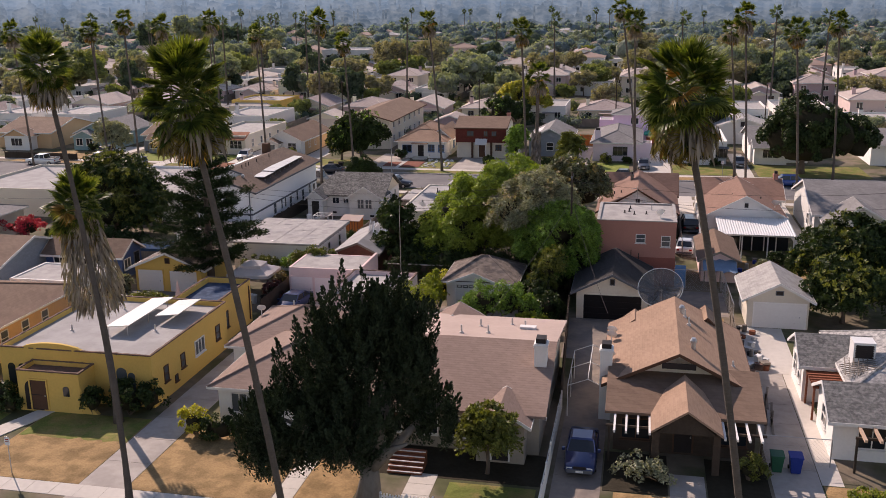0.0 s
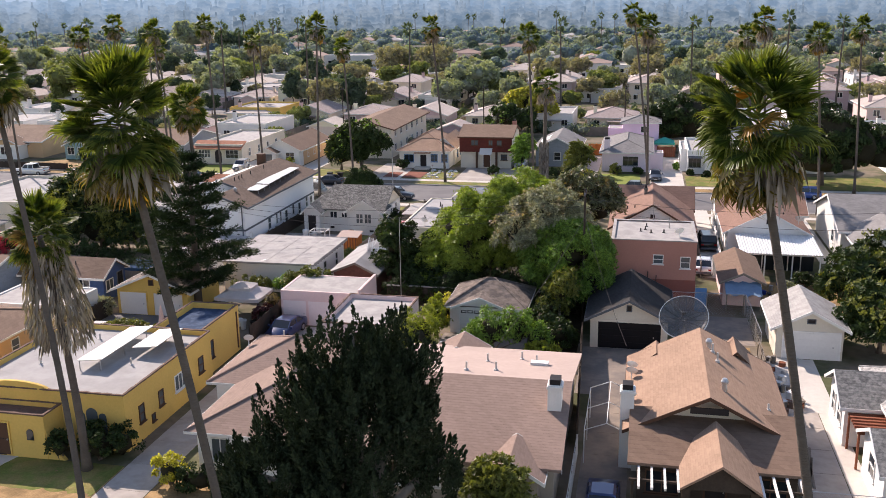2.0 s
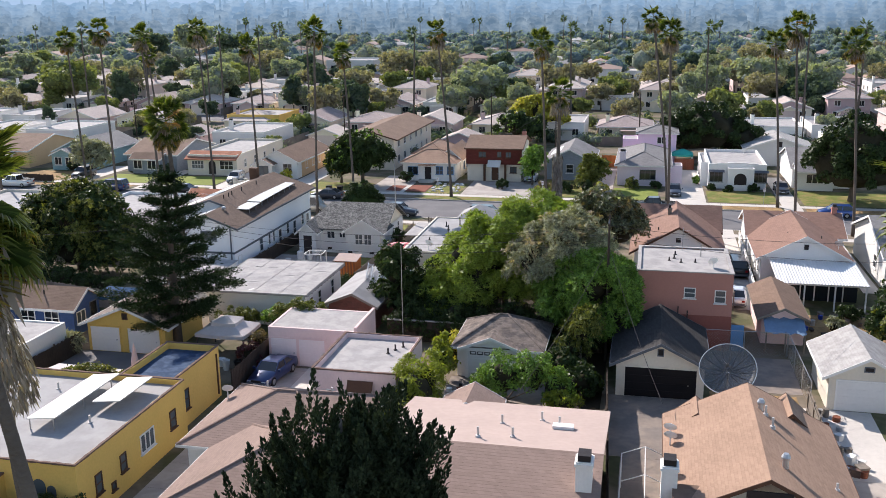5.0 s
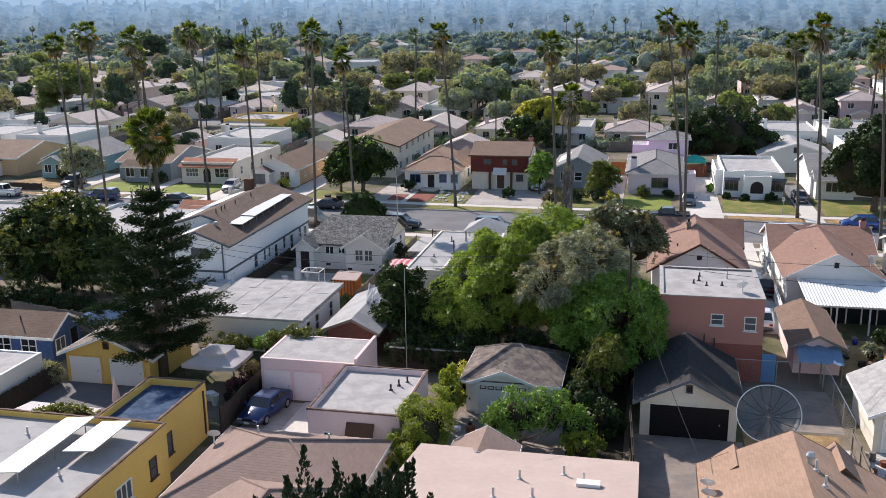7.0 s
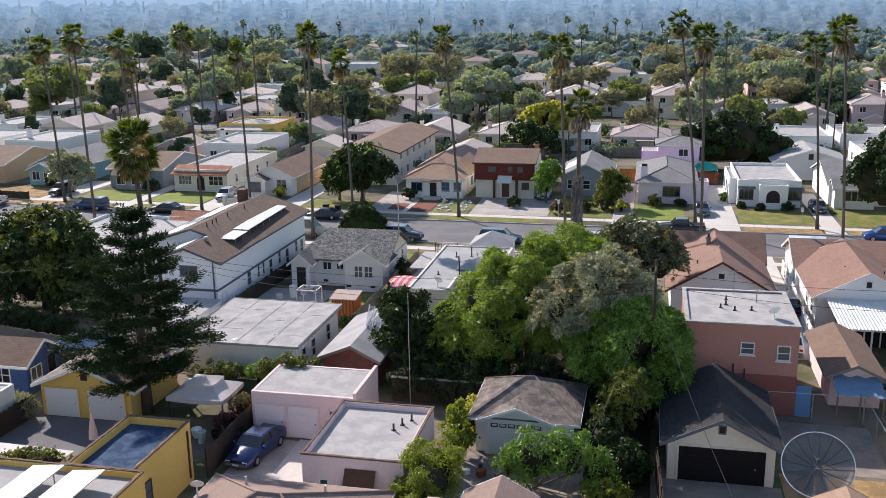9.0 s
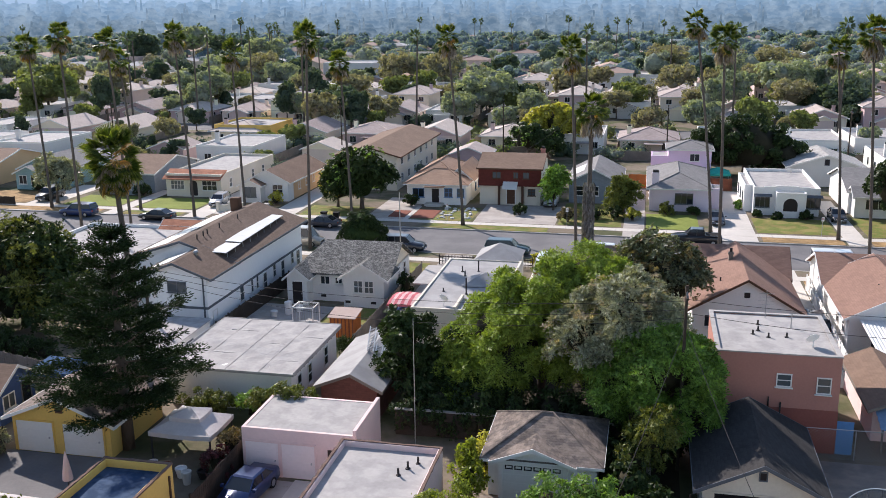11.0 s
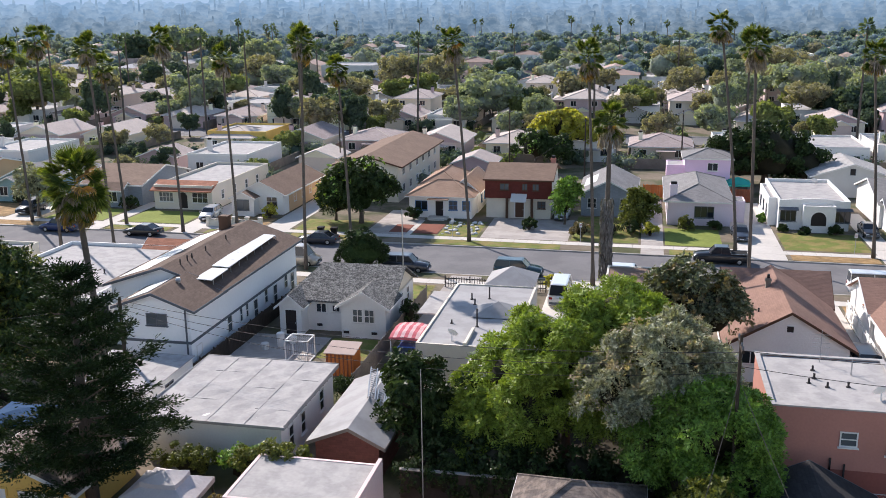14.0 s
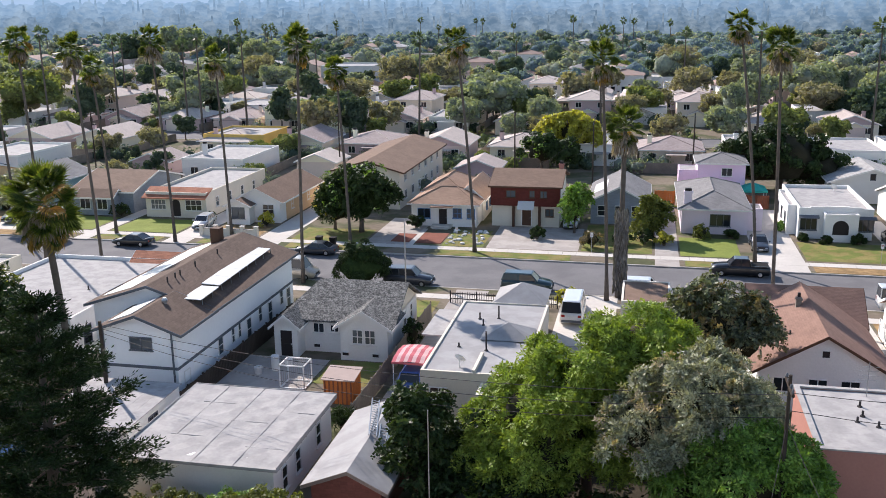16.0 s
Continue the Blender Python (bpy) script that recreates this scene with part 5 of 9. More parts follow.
chimney(H, 0.2, 112.0, 4.4, 5.75, 0.35, 0.35, "wood_grey")
for x, y, z in ((-0.9, 107.5, 4.3), (-1.7, 109, 3.9)):
    vent(H, x, y, z, 0, 0.4)
# white house with metal-roofed porch
H = house("white house with tan-red gable roof and metal porch roof", 8.5, 104.3, 16.2, 115.5, 2.95, "stucco_white")
cx, cy = H["cx"], H["cy"]
gable(H, "y", 2.05, "shingle_red", 0.5, "trim_white")
K = wing(H, 8.2, 113.5, 17.3, 121, 2.95)
gable(K, "x", 1.6, "shingle_red", 0.5, "trim_white")
bm = bmesh.new()
rows = [[bm.verts.new((9.2 + 0.125 * i - cx, y - cy, z + (0.05 if i % 2 else 0.0))) for i in range(61)] for y, z in ((97.6, 2.43), (104.2, 2.78))]
for i in range(60):
    bm.faces.new((rows[0][i], rows[0][i + 1], rows[1][i + 1], rows[1][i]))
sheet = part("porch_roof", bm, "metal_white", H["o"], "white corrugated porch roof")
sheet.modifiers.new("thickness", "SOLIDIFY").thickness = 0.02
for x in (9.4, 11.5, 14, 16.5):
    part("porch_post", boxes((x - 0.06 - cx, 97.8 - cy, 0, x + 0.06 - cx, 97.92 - cy, 2.4)), "trim_white", H["o"])
part("porch_beam", boxes((9.2 - cx, 97.78 - cy, 2.25, 16.7 - cx, 97.94 - cy, 2.42)), "trim_white", H["o"])
part("porch_screen", boxes((9.4 - cx, 100.8 - cy, 0, 16.4 - cx, 100.9 - cy, 2.3)), "glass_dark", H["o"])
for x in (10.4, 11.6, 12.8, 14, 15.2):
    part("porch_post", boxes((x - 0.05 - cx, 100.7 - cy, 0, x + 0.05 - cx, 100.8 - cy, 2.3)), "trim_white", H["o"])
opening(H, "S", 12.4, 4.05, 0.4, 0.5, "trim_white", "door_dark", (1, 1), False, "attic_vent")
for x, y, z, k in ((11.2, 108, 4.2, 0), (13.2, 109, 4.3, 0), (14.2, 107.5, 4.0, 0)):
    vent(H, x, y, z, k, 0.4)
dish(H, 15.6, 106.5, 3.4, 0.4, 160)
for y in (106, 108.5):
    opening(H, "W", y, 1.7, 0.8, 1.2, "trim_white", "glass_dark", (1, 2))
chimney(K, 16.9, 117.2, 2.9, 5.3, 0.5, 0.5, "stucco_salmon")
# grey two-gabled house at the east
H = house("grey house with twin gables and grey shingle roof", 19.5, 105, 29.5, 119, 3.2, "stucco_grey")
gable(H, "x", 2.3, "shingle_grey", 0.5)
K = wing(H, 20.4, 101.5, 26.5, 106, 3.0)
gable(K, "y", 1.8, "shingle_grey", 0.5)
for x in (21.6, 23.4, 25.2):
    opening(K, "S", x, 1.7, 0.9, 1.1, "trim_white", "glass_dark", (1, 2))
opening(H, "W", 109, 1.8, 1.0, 1.2, "trim_white", "glass_dark", (1, 2))
# shed with blue tarp
H = house("pink plank shed with tan roof and blue tarpaulin", 7.0, 88.6, 10.2, 97.0, 2.15, "stucco_pink", "garden_shed", "shed")
cx, cy = H["cx"], H["cy"]
gable(H, "y", 0.75, "shingle_brown", 0.35, "wood_grey")
bm = bmesh.new()
n = 10
g = [[bm.verts.new((7.1 - cx + 3.0 * i / n, 86.6 - cy + 2.0 * j / n, 1.55 + 0.6 * j / n + 0.1 * math.sin(i * 1.9 + j * 2.3))) for j in range(n + 1)] for i in range(n + 1)]
for i in range(n):
    for j in range(n):
        bm.faces.new((g[i][j], g[i + 1][j], g[i + 1][j + 1], g[i][j + 1]))
part("tarpaulin", bm, "tarp_blue", H["o"], "faded blue tarpaulin with white tears", True)
for x in (7.2, 8.6, 10.0):
    part("post", boxes((x - cx - 0.05, 86.7 - cy, 0, x - cx + 0.05, 86.8 - cy, 1.6)), "wood_grey", H["o"])
H = house("small flat garage with dark roof behind the salmon block", -12.5, 118, -8.5, 124, 2.8, "stucco_cream", "garage", "garage")
flat(H, "shingle_brown", 0.1, None)

# ---- houses across the street ----
H = house("white house with tan hipped roof and blue window trim", -39.2, 154.2, -31.0, 160.5, 2.85, "stucco_white")
cx, cy = H["cx"], H["cy"]
hip(H, 1.6, "shingle_tan", 0.45)
K = wing(H, -34.5, 158, -30.8, 168, 2.9)
gable(K, "y", 1.5, "shingle_tan", 0.4)
K2 = wing(H, -39, 160.5, -34, 170, 3.2, "siding_bluegrey")
hip(K2, 1.5, "shingle_tan", 0.4)
opening(H, "S", -33.4, 1.7, 1.0, 1.1, "trim_blue", "glass_mid", (2, 2))
opening(H, "S", -31.7, 1.7, 0.9, 1.1, "trim_blue", "glass_mid", (2, 2))
opening(H, "S", -37.6, 1.6, 1.5, 1.1, "trim_blue", "glass_dark", (2, 1))
door(H, "S", -35.2, 1.0, 2.05, "door_dark")
part("door_step", boxes((-36.5 - cx, H["y0"] - 1.3, 0, -34.0 - cx, H["y0"], 0.3), (-36.2 - cx, H["y0"] - 1.7, 0, -34.3 - cx, H["y0"] - 1.3, 0.15)), "pale_concrete", H["o"])
part("porch_roof", boxes((-36.6 - cx, H["y0"] - 1.0, 2.5, -33.9 - cx, H["y0"] - 0.02, 2.62)), "shingle_tan", H["o"])
for y in (160.5, 163):
    opening(K, "E", y, 1.7, 0.8, 1.2, "trim_blue", "glass_dark", (1, 2))
# brown two-storey house
H = house("two-storey house with dark red-brown upper floor over cream", -29.3, 155.6, -21.0, 164.5, 5.1, "stucco_cream")
cx, cy = H["cx"], H["cy"]
gable(H, "x", 1.25, "shingle_brown", 0.6, "trim_brown")
part("upper_storey", boxes((H["x0"] - 0.1, H["y0"] - 0.45, 2.65, H["x1"] + 0.1, H["y0"], 5.0)), "siding_brown", H["o"], "dark red-brown boarded upper storey")
U = dict(H, y0=H["y0"] - 0.45)
for x, w in ((-26.9, 1.3), (-24.3, 0.7), (-22.9, 0.9)):
    opening(U, "S", x, 4.15, w * 0.8, 0.75, "trim_brown", "glass_mid", (2, 1))
door(H, "S", -25.0, 1.1, 2.1, "trim_brown", "trim_white")
for x in (-26.6, -23.4):
    part("pillar", boxes((x - cx - 0.15, H["y0"] - 0.42, 0, x - cx + 0.15, H["y0"] - 0.05, 2.65)), "trim_brown", H["o"])
bm = bmesh.new()
slab(bm, [(-26.0 - cx, H["y0"] - 0.5, 3.3), (-24.0 - cx, H["y0"] - 0.5, 3.3), (-24.0 - cx, H["y0"] - 1.6, 2.45), (-26.0 - cx, H["y0"] - 1.6, 2.45)], 0.06)
bmesh.ops.recalc_face_normals(bm, faces=bm.faces)
part("awning", bm, "stucco_grey", H["o"], "grey door awning")
opening(H, "S", -22.2, 1.8, 0.9, 0.8, "trim_brown", "glass_mid", (2, 2))
chimney(H, -21.4, 162, 4.9, 6.9, 0.6, 0.6, "stucco_salmon")
K = wing(H, -29.0, 164.5, -22, 172, 2.9)
gable(K, "x", 1.3, "shingle_brown", 0.4, "trim_brown")
# grey-roofed cottage
H = house("pale blue-grey cottage with grey gabled roof", -17.4, 158.5, -10.6, 171, 2.9, "siding_bluegrey")
gable(H, "y", 1.7, "shingle_grey", 0.5)
panels(H, ((-17.3, 162, 3.15), (-17.3, 168, 3.15), (-15.2, 162, 4.15), (-15.2, 168, 4.15)), 4)
for x in (-16, -13.9, -11.9):
    opening(H, "S", x, 1.7, 1.0, 1.2, "trim_white", "glass_dark", (1, 2))
# lilac house with two-storey pink rear
H = house("lilac stucco house with grey hipped roof and chimney", -6.6, 155.0, 0.9, 171.5, 3.05, "stucco_lilac")
hip(H, 1.5, "shingle_grey", 0.45)
chimney(H, -5.9, 156.3, 0, 4.9, 0.9, 0.7, "stucco_lilac")
opening(H, "S", -2.2, 1.7, 2.2, 1.3, "trim_slate", "glass_dark", (3, 1))
for y in (158, 162, 166):
    opening(H, "W", y, 1.7, 0.8, 1.1, "trim_white", "glass_dark", (1, 2))
K = wing(H, 0.9, 157.5, 2.8, 160.5, 2.6)
flat(K, "shingle_grey", 0.1, None)
H = house("pink-lilac two-storey back building with hipped grey roof", -4.0, 174.0, 2.2, 180.5, 5.4, "stucco_orchid", "apartment_house", "apartments")
hip(H, 1.0, "shingle_grey", 0.4)
opening(H, "S", -0.2, 4.2, 1.3, 1.0, "trim_white", "glass_dark", (2, 1))
K = wing(H, -6.5, 174.5, -4.0, 179, 4.2)
flat(K, "roll_roof", 0.1, None)
# white mission-style house
H = house("white stucco mission-style house with arched porch", 6.4, 154.6, 14.4, 169.5, 3.15, "stucco_white")
cx, cy = H["cx"], H["cy"]
flat(H, "roll_roof_pale", 0.45, None)
part("parapet_step", boxes((7.6 - cx, H["y0"] - 0.02, 3.6, 13.2 - cx, H["y0"] + 0.18, 3.72), (9.0 - cx, H["y0"] - 0.03, 3.72, 11.8 - cx, H["y0"] + 0.18, 3.82)), "stucco_white", H["o"])
P = wing(H, 9.0, 153.2, 12.6, 154.6, 2.9)
flat(P, "roll_roof_pale", 0.3, None)
# no real recess: a dark plate gives the porch its inner shade
arch(P, P["y0"] + 0.1, 10.75 - cx, 0.85, 1.7, 1.65, "door_dark", H["o"], name="porch_opening")
for x in (7.5, 13.6):
    opening(H, "S", x, 1.75, 1.7, 1.35, "trim_slate", "glass_dark", (3, 1))
    bm = bmesh.new()
    slab(bm, [(x - 1.1 - cx, H["y0"] - 0.02, 2.75), (x + 1.1 - cx, H["y0"] - 0.02, 2.75), (x + 1.1 - cx, H["y0"] - 0.55, 2.5), (x - 1.1 - cx, H["y0"] - 0.55, 2.5)], 0.05)
    bmesh.ops.recalc_face_normals(bm, faces=bm.faces)
    part("awning", bm, "trim_slate", H["o"])
K = wing(H, 5.4, 156.5, 6.4, 166, 3.2)
flat(K, "roll_roof_pale", 0.3, None)
for y in (158, 161, 164):
    opening(K, "W", y, 1.8, 0.8, 1.2, "trim_slate", "glass_dark", (1, 2))
dish(H, 12.3, 167.5, 3.2, 0.4, 150)
H = house("white gabled house with grey roof", 18.2, 157.0, 27, 170, 2.95, "stucco_white")
gable(H, "x", 1.9, "shingle_grey", 0.5)
K = wing(H, 18.6, 154.8, 23.5, 158, 2.8)
gable(K, "x", 0.8, "shingle_grey", 0.5)
opening(K, "S", 21, 1.7, 2.2, 1.2, "trim_white", "glass_dark", (3, 1))
opening(H, "W", 162, 4.0, 0.5, 0.6, "trim_slate", "door_dark", (1, 1), False, "attic_vent")
H = house("grey cottage with twin pale gables", 13.5, 176, 24, 186, 2.9, "stucco_grey")
gable(H, "y", 1.7, "shingle_plain", 0.5)
opening(H, "S", 18.7, 3.6, 0.6, 0.8, "trim_slate", "door_dark", (1, 1), False, "attic_vent")
# west part
H = house("white gabled house with brown roof and orange side wall", -62.2, 152.8, -56.0, 168, 2.75, "stucco_white")
gable(H, "y", 1.55, "shingle_brown", 0.5)
part("side_wall", boxes((H["x1"], H["y0"] + 2, 0, H["x1"] + 0.04, H["y1"], 2.5)), "stucco_peach", H["o"], "orange painted side wall")
P = wing(H, -62.6, 151.2, -59.5, 152.8, 2.4)
gable(P, "y", 0.7, "shingle_brown", 0.35)
opening(H, "S", -57.6, 1.7, 1.4, 1.2, "trim_white", "glass_dark", (2, 2))
opening(P, "S", -61.0, 1.5, 1.6, 1.3, "trim_slate", "glass_mid", (2, 1))
for y in (157, 160, 163):
    opening(H, "E", y, 1.7, 0.8, 1.1, "trim_white", "glass_dark", (1, 2))
H = house("beige stucco house with flat roof and red tile front", -75.2, 153.8, -66.6, 173.5, 2.95, "stucco_cream")
cx, cy = H["cx"], H["cy"]
flat(H, "roll_roof_pale", 0.4, None)
bm = bmesh.new()
slab(bm, [(-75.4 - cx, 153.0 - cy, 2.7), (-66.4 - cx, 153.0 - cy, 2.7), (-66.4 - cx, 155.6 - cy, 3.75), (-75.4 - cx, 155.6 - cy, 3.75)], 0.12)
part("tile_roof", bm, "tile_red", H["o"])
# dark plate in place of a shaded porch interior
arch(H, H["y0"] + 0.09, -70.9 - cx, 0.2, 1.2, 2.2, "door_dark", H["o"], name="porch_opening")
opening(H, "S", -73.4, 1.7, 2.0, 1.2, "trim_white", "glass_mid", (4, 2))
opening(H, "S", -68.4, 1.7, 2.2, 1.3, "trim_white", "glass_dark", (3, 2))
for y in (157, 161, 165, 169):
    opening(H, "E", y, 1.7, 0.8, 1.2, "trim_white", "glass_mid", (1, 2))
H = house("pale blue gabled house with brown roof", -87, 155.5, -78, 169, 2.9, "siding_bluegrey")
gable(H, "x", 1.7, "shingle_brown", 0.5)
P = wing(H, -85, 153.6, -80, 156, 2.5)
gable(P, "x", 0.7, "shingle_brown", 0.4)
for x in (-84, -81.5):
    opening(P, "S", x, 1.5, 1.4, 1.3, "trim_white", "glass_dark", (2, 1))
H = house("turquoise gabled house with white trim", -101.5, 157, -93.5, 170, 2.9, "siding_turquoise")
gable(H, "y", 1.8, "shingle_grey", 0.5)
P = wing(H, -100.8, 155, -96.5, 157.5, 2.5)
gable(P, "y", 1.0, "shingle_grey", 0.4)
for x in (-99.6, -97.6):
    opening(P, "S", x, 1.5, 1.2, 1.2, "trim_white", "glass_dark", (2, 1))
H = house("tan gabled house with white porch columns", -117, 156, -106, 171, 2.9, "stucco_peach")
gable(H, "x", 1.9, "shingle_brown", 0.5)
P = wing(H, -114, 153.5, -109, 156.5, 2.6, "stucco_white")
gable(P, "y", 1.2, "shingle_brown", 0.5)
opening(P, "S", -111.5, 1.5, 2.2, 1.3, "trim_white", "glass_dark", (3, 1))
H = house("long two-storey apartment house with brown roof", -52.2, 163, -43.0, 190, 5.1, "stucco_cream", "apartment_house", "apartments")
gable(H, "y", 1.3, "shingle_brown", 0.7, "trim_brown")
for y in (166, 170, 174, 178, 182, 186):
    for z in (1.6, 4.1):
        opening(H, "E", y, z, 1.1, 1.1, "trim_white", "glass_dark", (2, 1))
H = house("white house east of the street trees", 36, 156, 46, 170, 3.2, "stucco_white")
gable(H, "x", 1.6, "shingle_grey", 0.5)

# ---- plants ----
def leaves(name, C, D, S, asp, material, parent, label="", seed=0, kind="", N=None, heart_of=None):
    """One mesh of pointed leaves: at C, along D, of length S and half-width asp * S; heart_of: points, triangles and material of its inner mass."""
    rs = np.random.RandomState(seed)
    D = D / np.maximum(np.linalg.norm(D, axis=1, keepdims=True), 1e-6)
    W = np.cross(D, rs.normal(size=D.shape) if N is None else N)
    W /= np.maximum(np.linalg.norm(W, axis=1, keepdims=True), 1e-6)
    S = S[:, None]
    V = np.stack([C, C + D * S * 0.45 + W * S * asp, C + D * S, C + D * S * 0.45 - W * S * asp], 1).reshape(-1, 3)
    n = len(C)
    hv, hf = heart_of[:2] if heart_of else (np.zeros((0, 3)), np.zeros((0, 3), dtype=np.int32))
    k = len(hf)
    me = bpy.data.meshes.new(name)
    me.vertices.add(4 * n + len(hv))
    me.vertices.foreach_set("co", np.concatenate([V, hv]).astype(np.float32).ravel())
    me.loops.add(4 * n + 3 * k)
    me.loops.foreach_set("vertex_index", np.concatenate([np.arange(4 * n), hf.ravel() + 4 * n]).astype(np.int32))
    me.polygons.add(n + k)
    me.polygons.foreach_set("loop_start", np.concatenate([np.arange(0, 4 * n, 4), 4 * n + np.arange(0, 3 * k, 3)]).astype(np.int32))
    me.polygons.foreach_set("loop_total", np.concatenate([np.full(n, 4), np.full(k, 3)]).astype(np.int32))
    me.polygons.foreach_set("material_index", np.concatenate([np.zeros(n), np.ones(k)]).astype(np.int32))
    me.polygons.foreach_set("use_smooth", np.concatenate([np.zeros(n), np.ones(k)]).astype(bool))
    me.update(calc_edges=True)
    me.materials.append(MATS[material])
    if heart_of:
        me.materials.append(MATS[heart_of[2]])
    me.validate()
    ob = new(name, me)
    if parent is not None:
        ob.parent = parent
    if label:
        tagged(ob, label)
    if kind:
        tagged(ob, kind=kind)
    return ob


def shell(rs, blobs, clumps, per, spread, droop=0.25, inner=0.74):
    """Leaf points, leaf axes and outward normals over lumps that stand on the skin of several ellipsoids."""
    C, D, N = [], [], []
    vol = np.array([b[3] * b[4] + b[4] * b[5] + b[3] * b[5] for b in blobs])
    total = clumps * per
    for b, k in zip(blobs, (total * vol / vol.sum()).astype(int) + 1):
        mean = (b[3] + b[4] + b[5]) / 3
        rl = max(0.24, min(0.9, 0.32 * mean))
        lumps = max(6, int(2.3 * (mean / rl) ** 2))
        u = rs.normal(size=(lumps, 3))
        u /= np.linalg.norm(u, axis=1, keepdims=True)
        u[:, 2] = np.where(u[:, 2] < -0.45, -u[:, 2] * 0.6, u[:, 2])
        c = np.array(b[:3]) + u * rs.uniform(inner, 1.08, (lumps, 1)) * np.array(b[3:6])
        rad = rl * rs.uniform(0.5, 1.0, lumps)
        pick = rs.randint(0, lumps, k)
        v = rs.normal(size=(k, 3)) + u[pick] * 0.7 + np.array((0, 0, 0.5))
        v /= np.linalg.norm(v, axis=1, keepdims=True)
        r = rad[pick] * (1 + rs.normal(size=k) * 0.16) * np.where(rs.rand(k) < 0.12, rs.uniform(1.0, 1.5, k), 1.0)
        C.append(c[pick] + v * r[:, None] * np.array((1, 1, 0.8)) + rs.normal(size=(k, 3)) * spread * 0.12)
        t = np.cross(v, rs.normal(size=(k, 3)))
        t /= np.maximum(np.linalg.norm(t, axis=1, keepdims=True), 1e-6)
        d = t + v * 0.35
        d[:, 2] -= droop
        D.append(d)
        N.append(v + rs.normal(size=(k, 3)) * 0.35)
    return np.concatenate(C), np.concatenate(D), np.concatenate(N)


def ico(sub):
    bm = bmesh.new()
    bmesh.ops.create_icosphere(bm, subdivisions=sub, radius=1.0)
    bm.verts.ensure_lookup_table()
    v = np.array([p.co[:] for p in bm.verts])
    f = np.array([[p.index for p in q.verts] for q in bm.faces], dtype=np.int32)
    bm.free()
    return v, f


ICO = {1: ico(1), 2: ico(2), 3: ico(3)}


def lumps(blobs, rs, scale=0.8, sub=2, rough=0.2):
    """The inner mass of a crown: points and triangles of one uneven lump for each ellipsoid."""
    v0, f0 = ICO[sub]
    V, F = [], []
    for i, b in enumerate(blobs):
        ph = rs.uniform(0, 6.283, 6)
        q = 1 + rough * (np.sin(v0[:, 0] * 4.1 + ph[0]) * np.cos(v0[:, 1] * 3.7 + ph[1]) + 0.8 * np.sin(v0[:, 2] * 5.3 + ph[2] + 2 * v0[:, 0]) * np.cos(v0[:, 0] * 6.1 + ph[3]) + 0.5 * np.sin(v0[:, 1] * 9.0 + ph[4] + v0[:, 2] * 8 + ph[5]))
        V.append(np.array(b[:3]) + v0 * (q * scale)[:, None] * np.array(b[3:6]))
        F.append(f0 + i * len(v0))
    return np.concatenate(V), np.concatenate(F)


def sprays(rs, C, D, N, size, each=8):
    """Turns leaf points into leafy sprigs: small leaflets set in pairs along a short bent axis."""
    pick = rs.permutation(len(C))[:len(C) // 4]
    m = len(pick)
    C, D, N = C[pick], D[pick], N[pick]
    A = D / np.linalg.norm(D, axis=1, keepdims=True) + N / np.linalg.norm(N, axis=1, keepdims=True) * 0.55
    A /= np.linalg.norm(A, axis=1, keepdims=True)
    W = np.cross(A, N)
    W /= np.maximum(np.linalg.norm(W, axis=1, keepdims=True), 1e-6)
    L = rs.uniform(0.6, 1.2, (m, 1)) * size * 1.9
    PC, PD, PN = [], [], []
    for j in range(each):
        f = (j + 0.5) / each
        sag = np.array((0, 0, -0.3)) * L * f * f
        PC.append(C + A * L * f + sag)
        PD.append(A * (0.45 + 0.5 * f) + W * (1 if j % 2 else -1) * (1 - 0.4 * f) + rs.normal(size=(m, 3)) * 0.15)
        PN.append(N + rs.normal(size=(m, 3)) * 0.15)
    return np.concatenate(PC), np.concatenate(PD), np.concatenate(PN)


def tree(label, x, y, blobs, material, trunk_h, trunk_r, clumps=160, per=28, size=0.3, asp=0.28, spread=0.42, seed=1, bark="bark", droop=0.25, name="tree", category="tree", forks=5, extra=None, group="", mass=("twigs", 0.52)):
    """A tapered trunk with limbs that reach into the crown, and a crown of clumped leaves. Blobs are relative to the foot."""
    o = thing(name, label, category, x, y, 0, 0, group)
    rs = np.random.RandomState(seed)
    bm = bmesh.new()
    tube(bm, [(0, 0, -0.1), (0.05, 0.02, trunk_h * 0.4), (0.0, 0.08, trunk_h)], [trunk_r * 1.35, trunk_r, trunk_r * 0.8], 9)
    part("trunk", bm, bark, o, "", True)
    pick = sorted(blobs, key=lambda b: -b[3] * b[5])[:forks]
    for b in pick:
        e = Vector(b[:3])
        m = Vector((0, 0.08, trunk_h * 0.95)).lerp(e, 0.5) + Vector((rs.uniform(-0.3, 0.3), rs.uniform(-0.3, 0.3), 0.25))
        bm = bmesh.new()
        tube(bm, [(0, 0.08, trunk_h * 0.8), m, e], [trunk_r * 0.7, trunk_r * 0.4, trunk_r * 0.12], 6)
        part("limb", bm, bark, o, "", True)
    # dark lumps inside the crown paint its inner shade
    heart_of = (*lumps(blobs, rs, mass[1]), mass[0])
    C, D, N = shell(rs, blobs, int(clumps * 1.35), int(per * 1.6), spread, droop)
    fine = size < 0.36
    if fine:
        C, D, N = sprays(rs, C, D, N, size)
    C[:, 2] = np.maximum(C[:, 2], 0.15)
    leaves("crown", C, D, rs.uniform(0.6, 1.25, len(C)) * size * (0.95 if fine else 1.2), asp * 1.1, material, o, seed=seed, N=N, heart_of=heart_of)
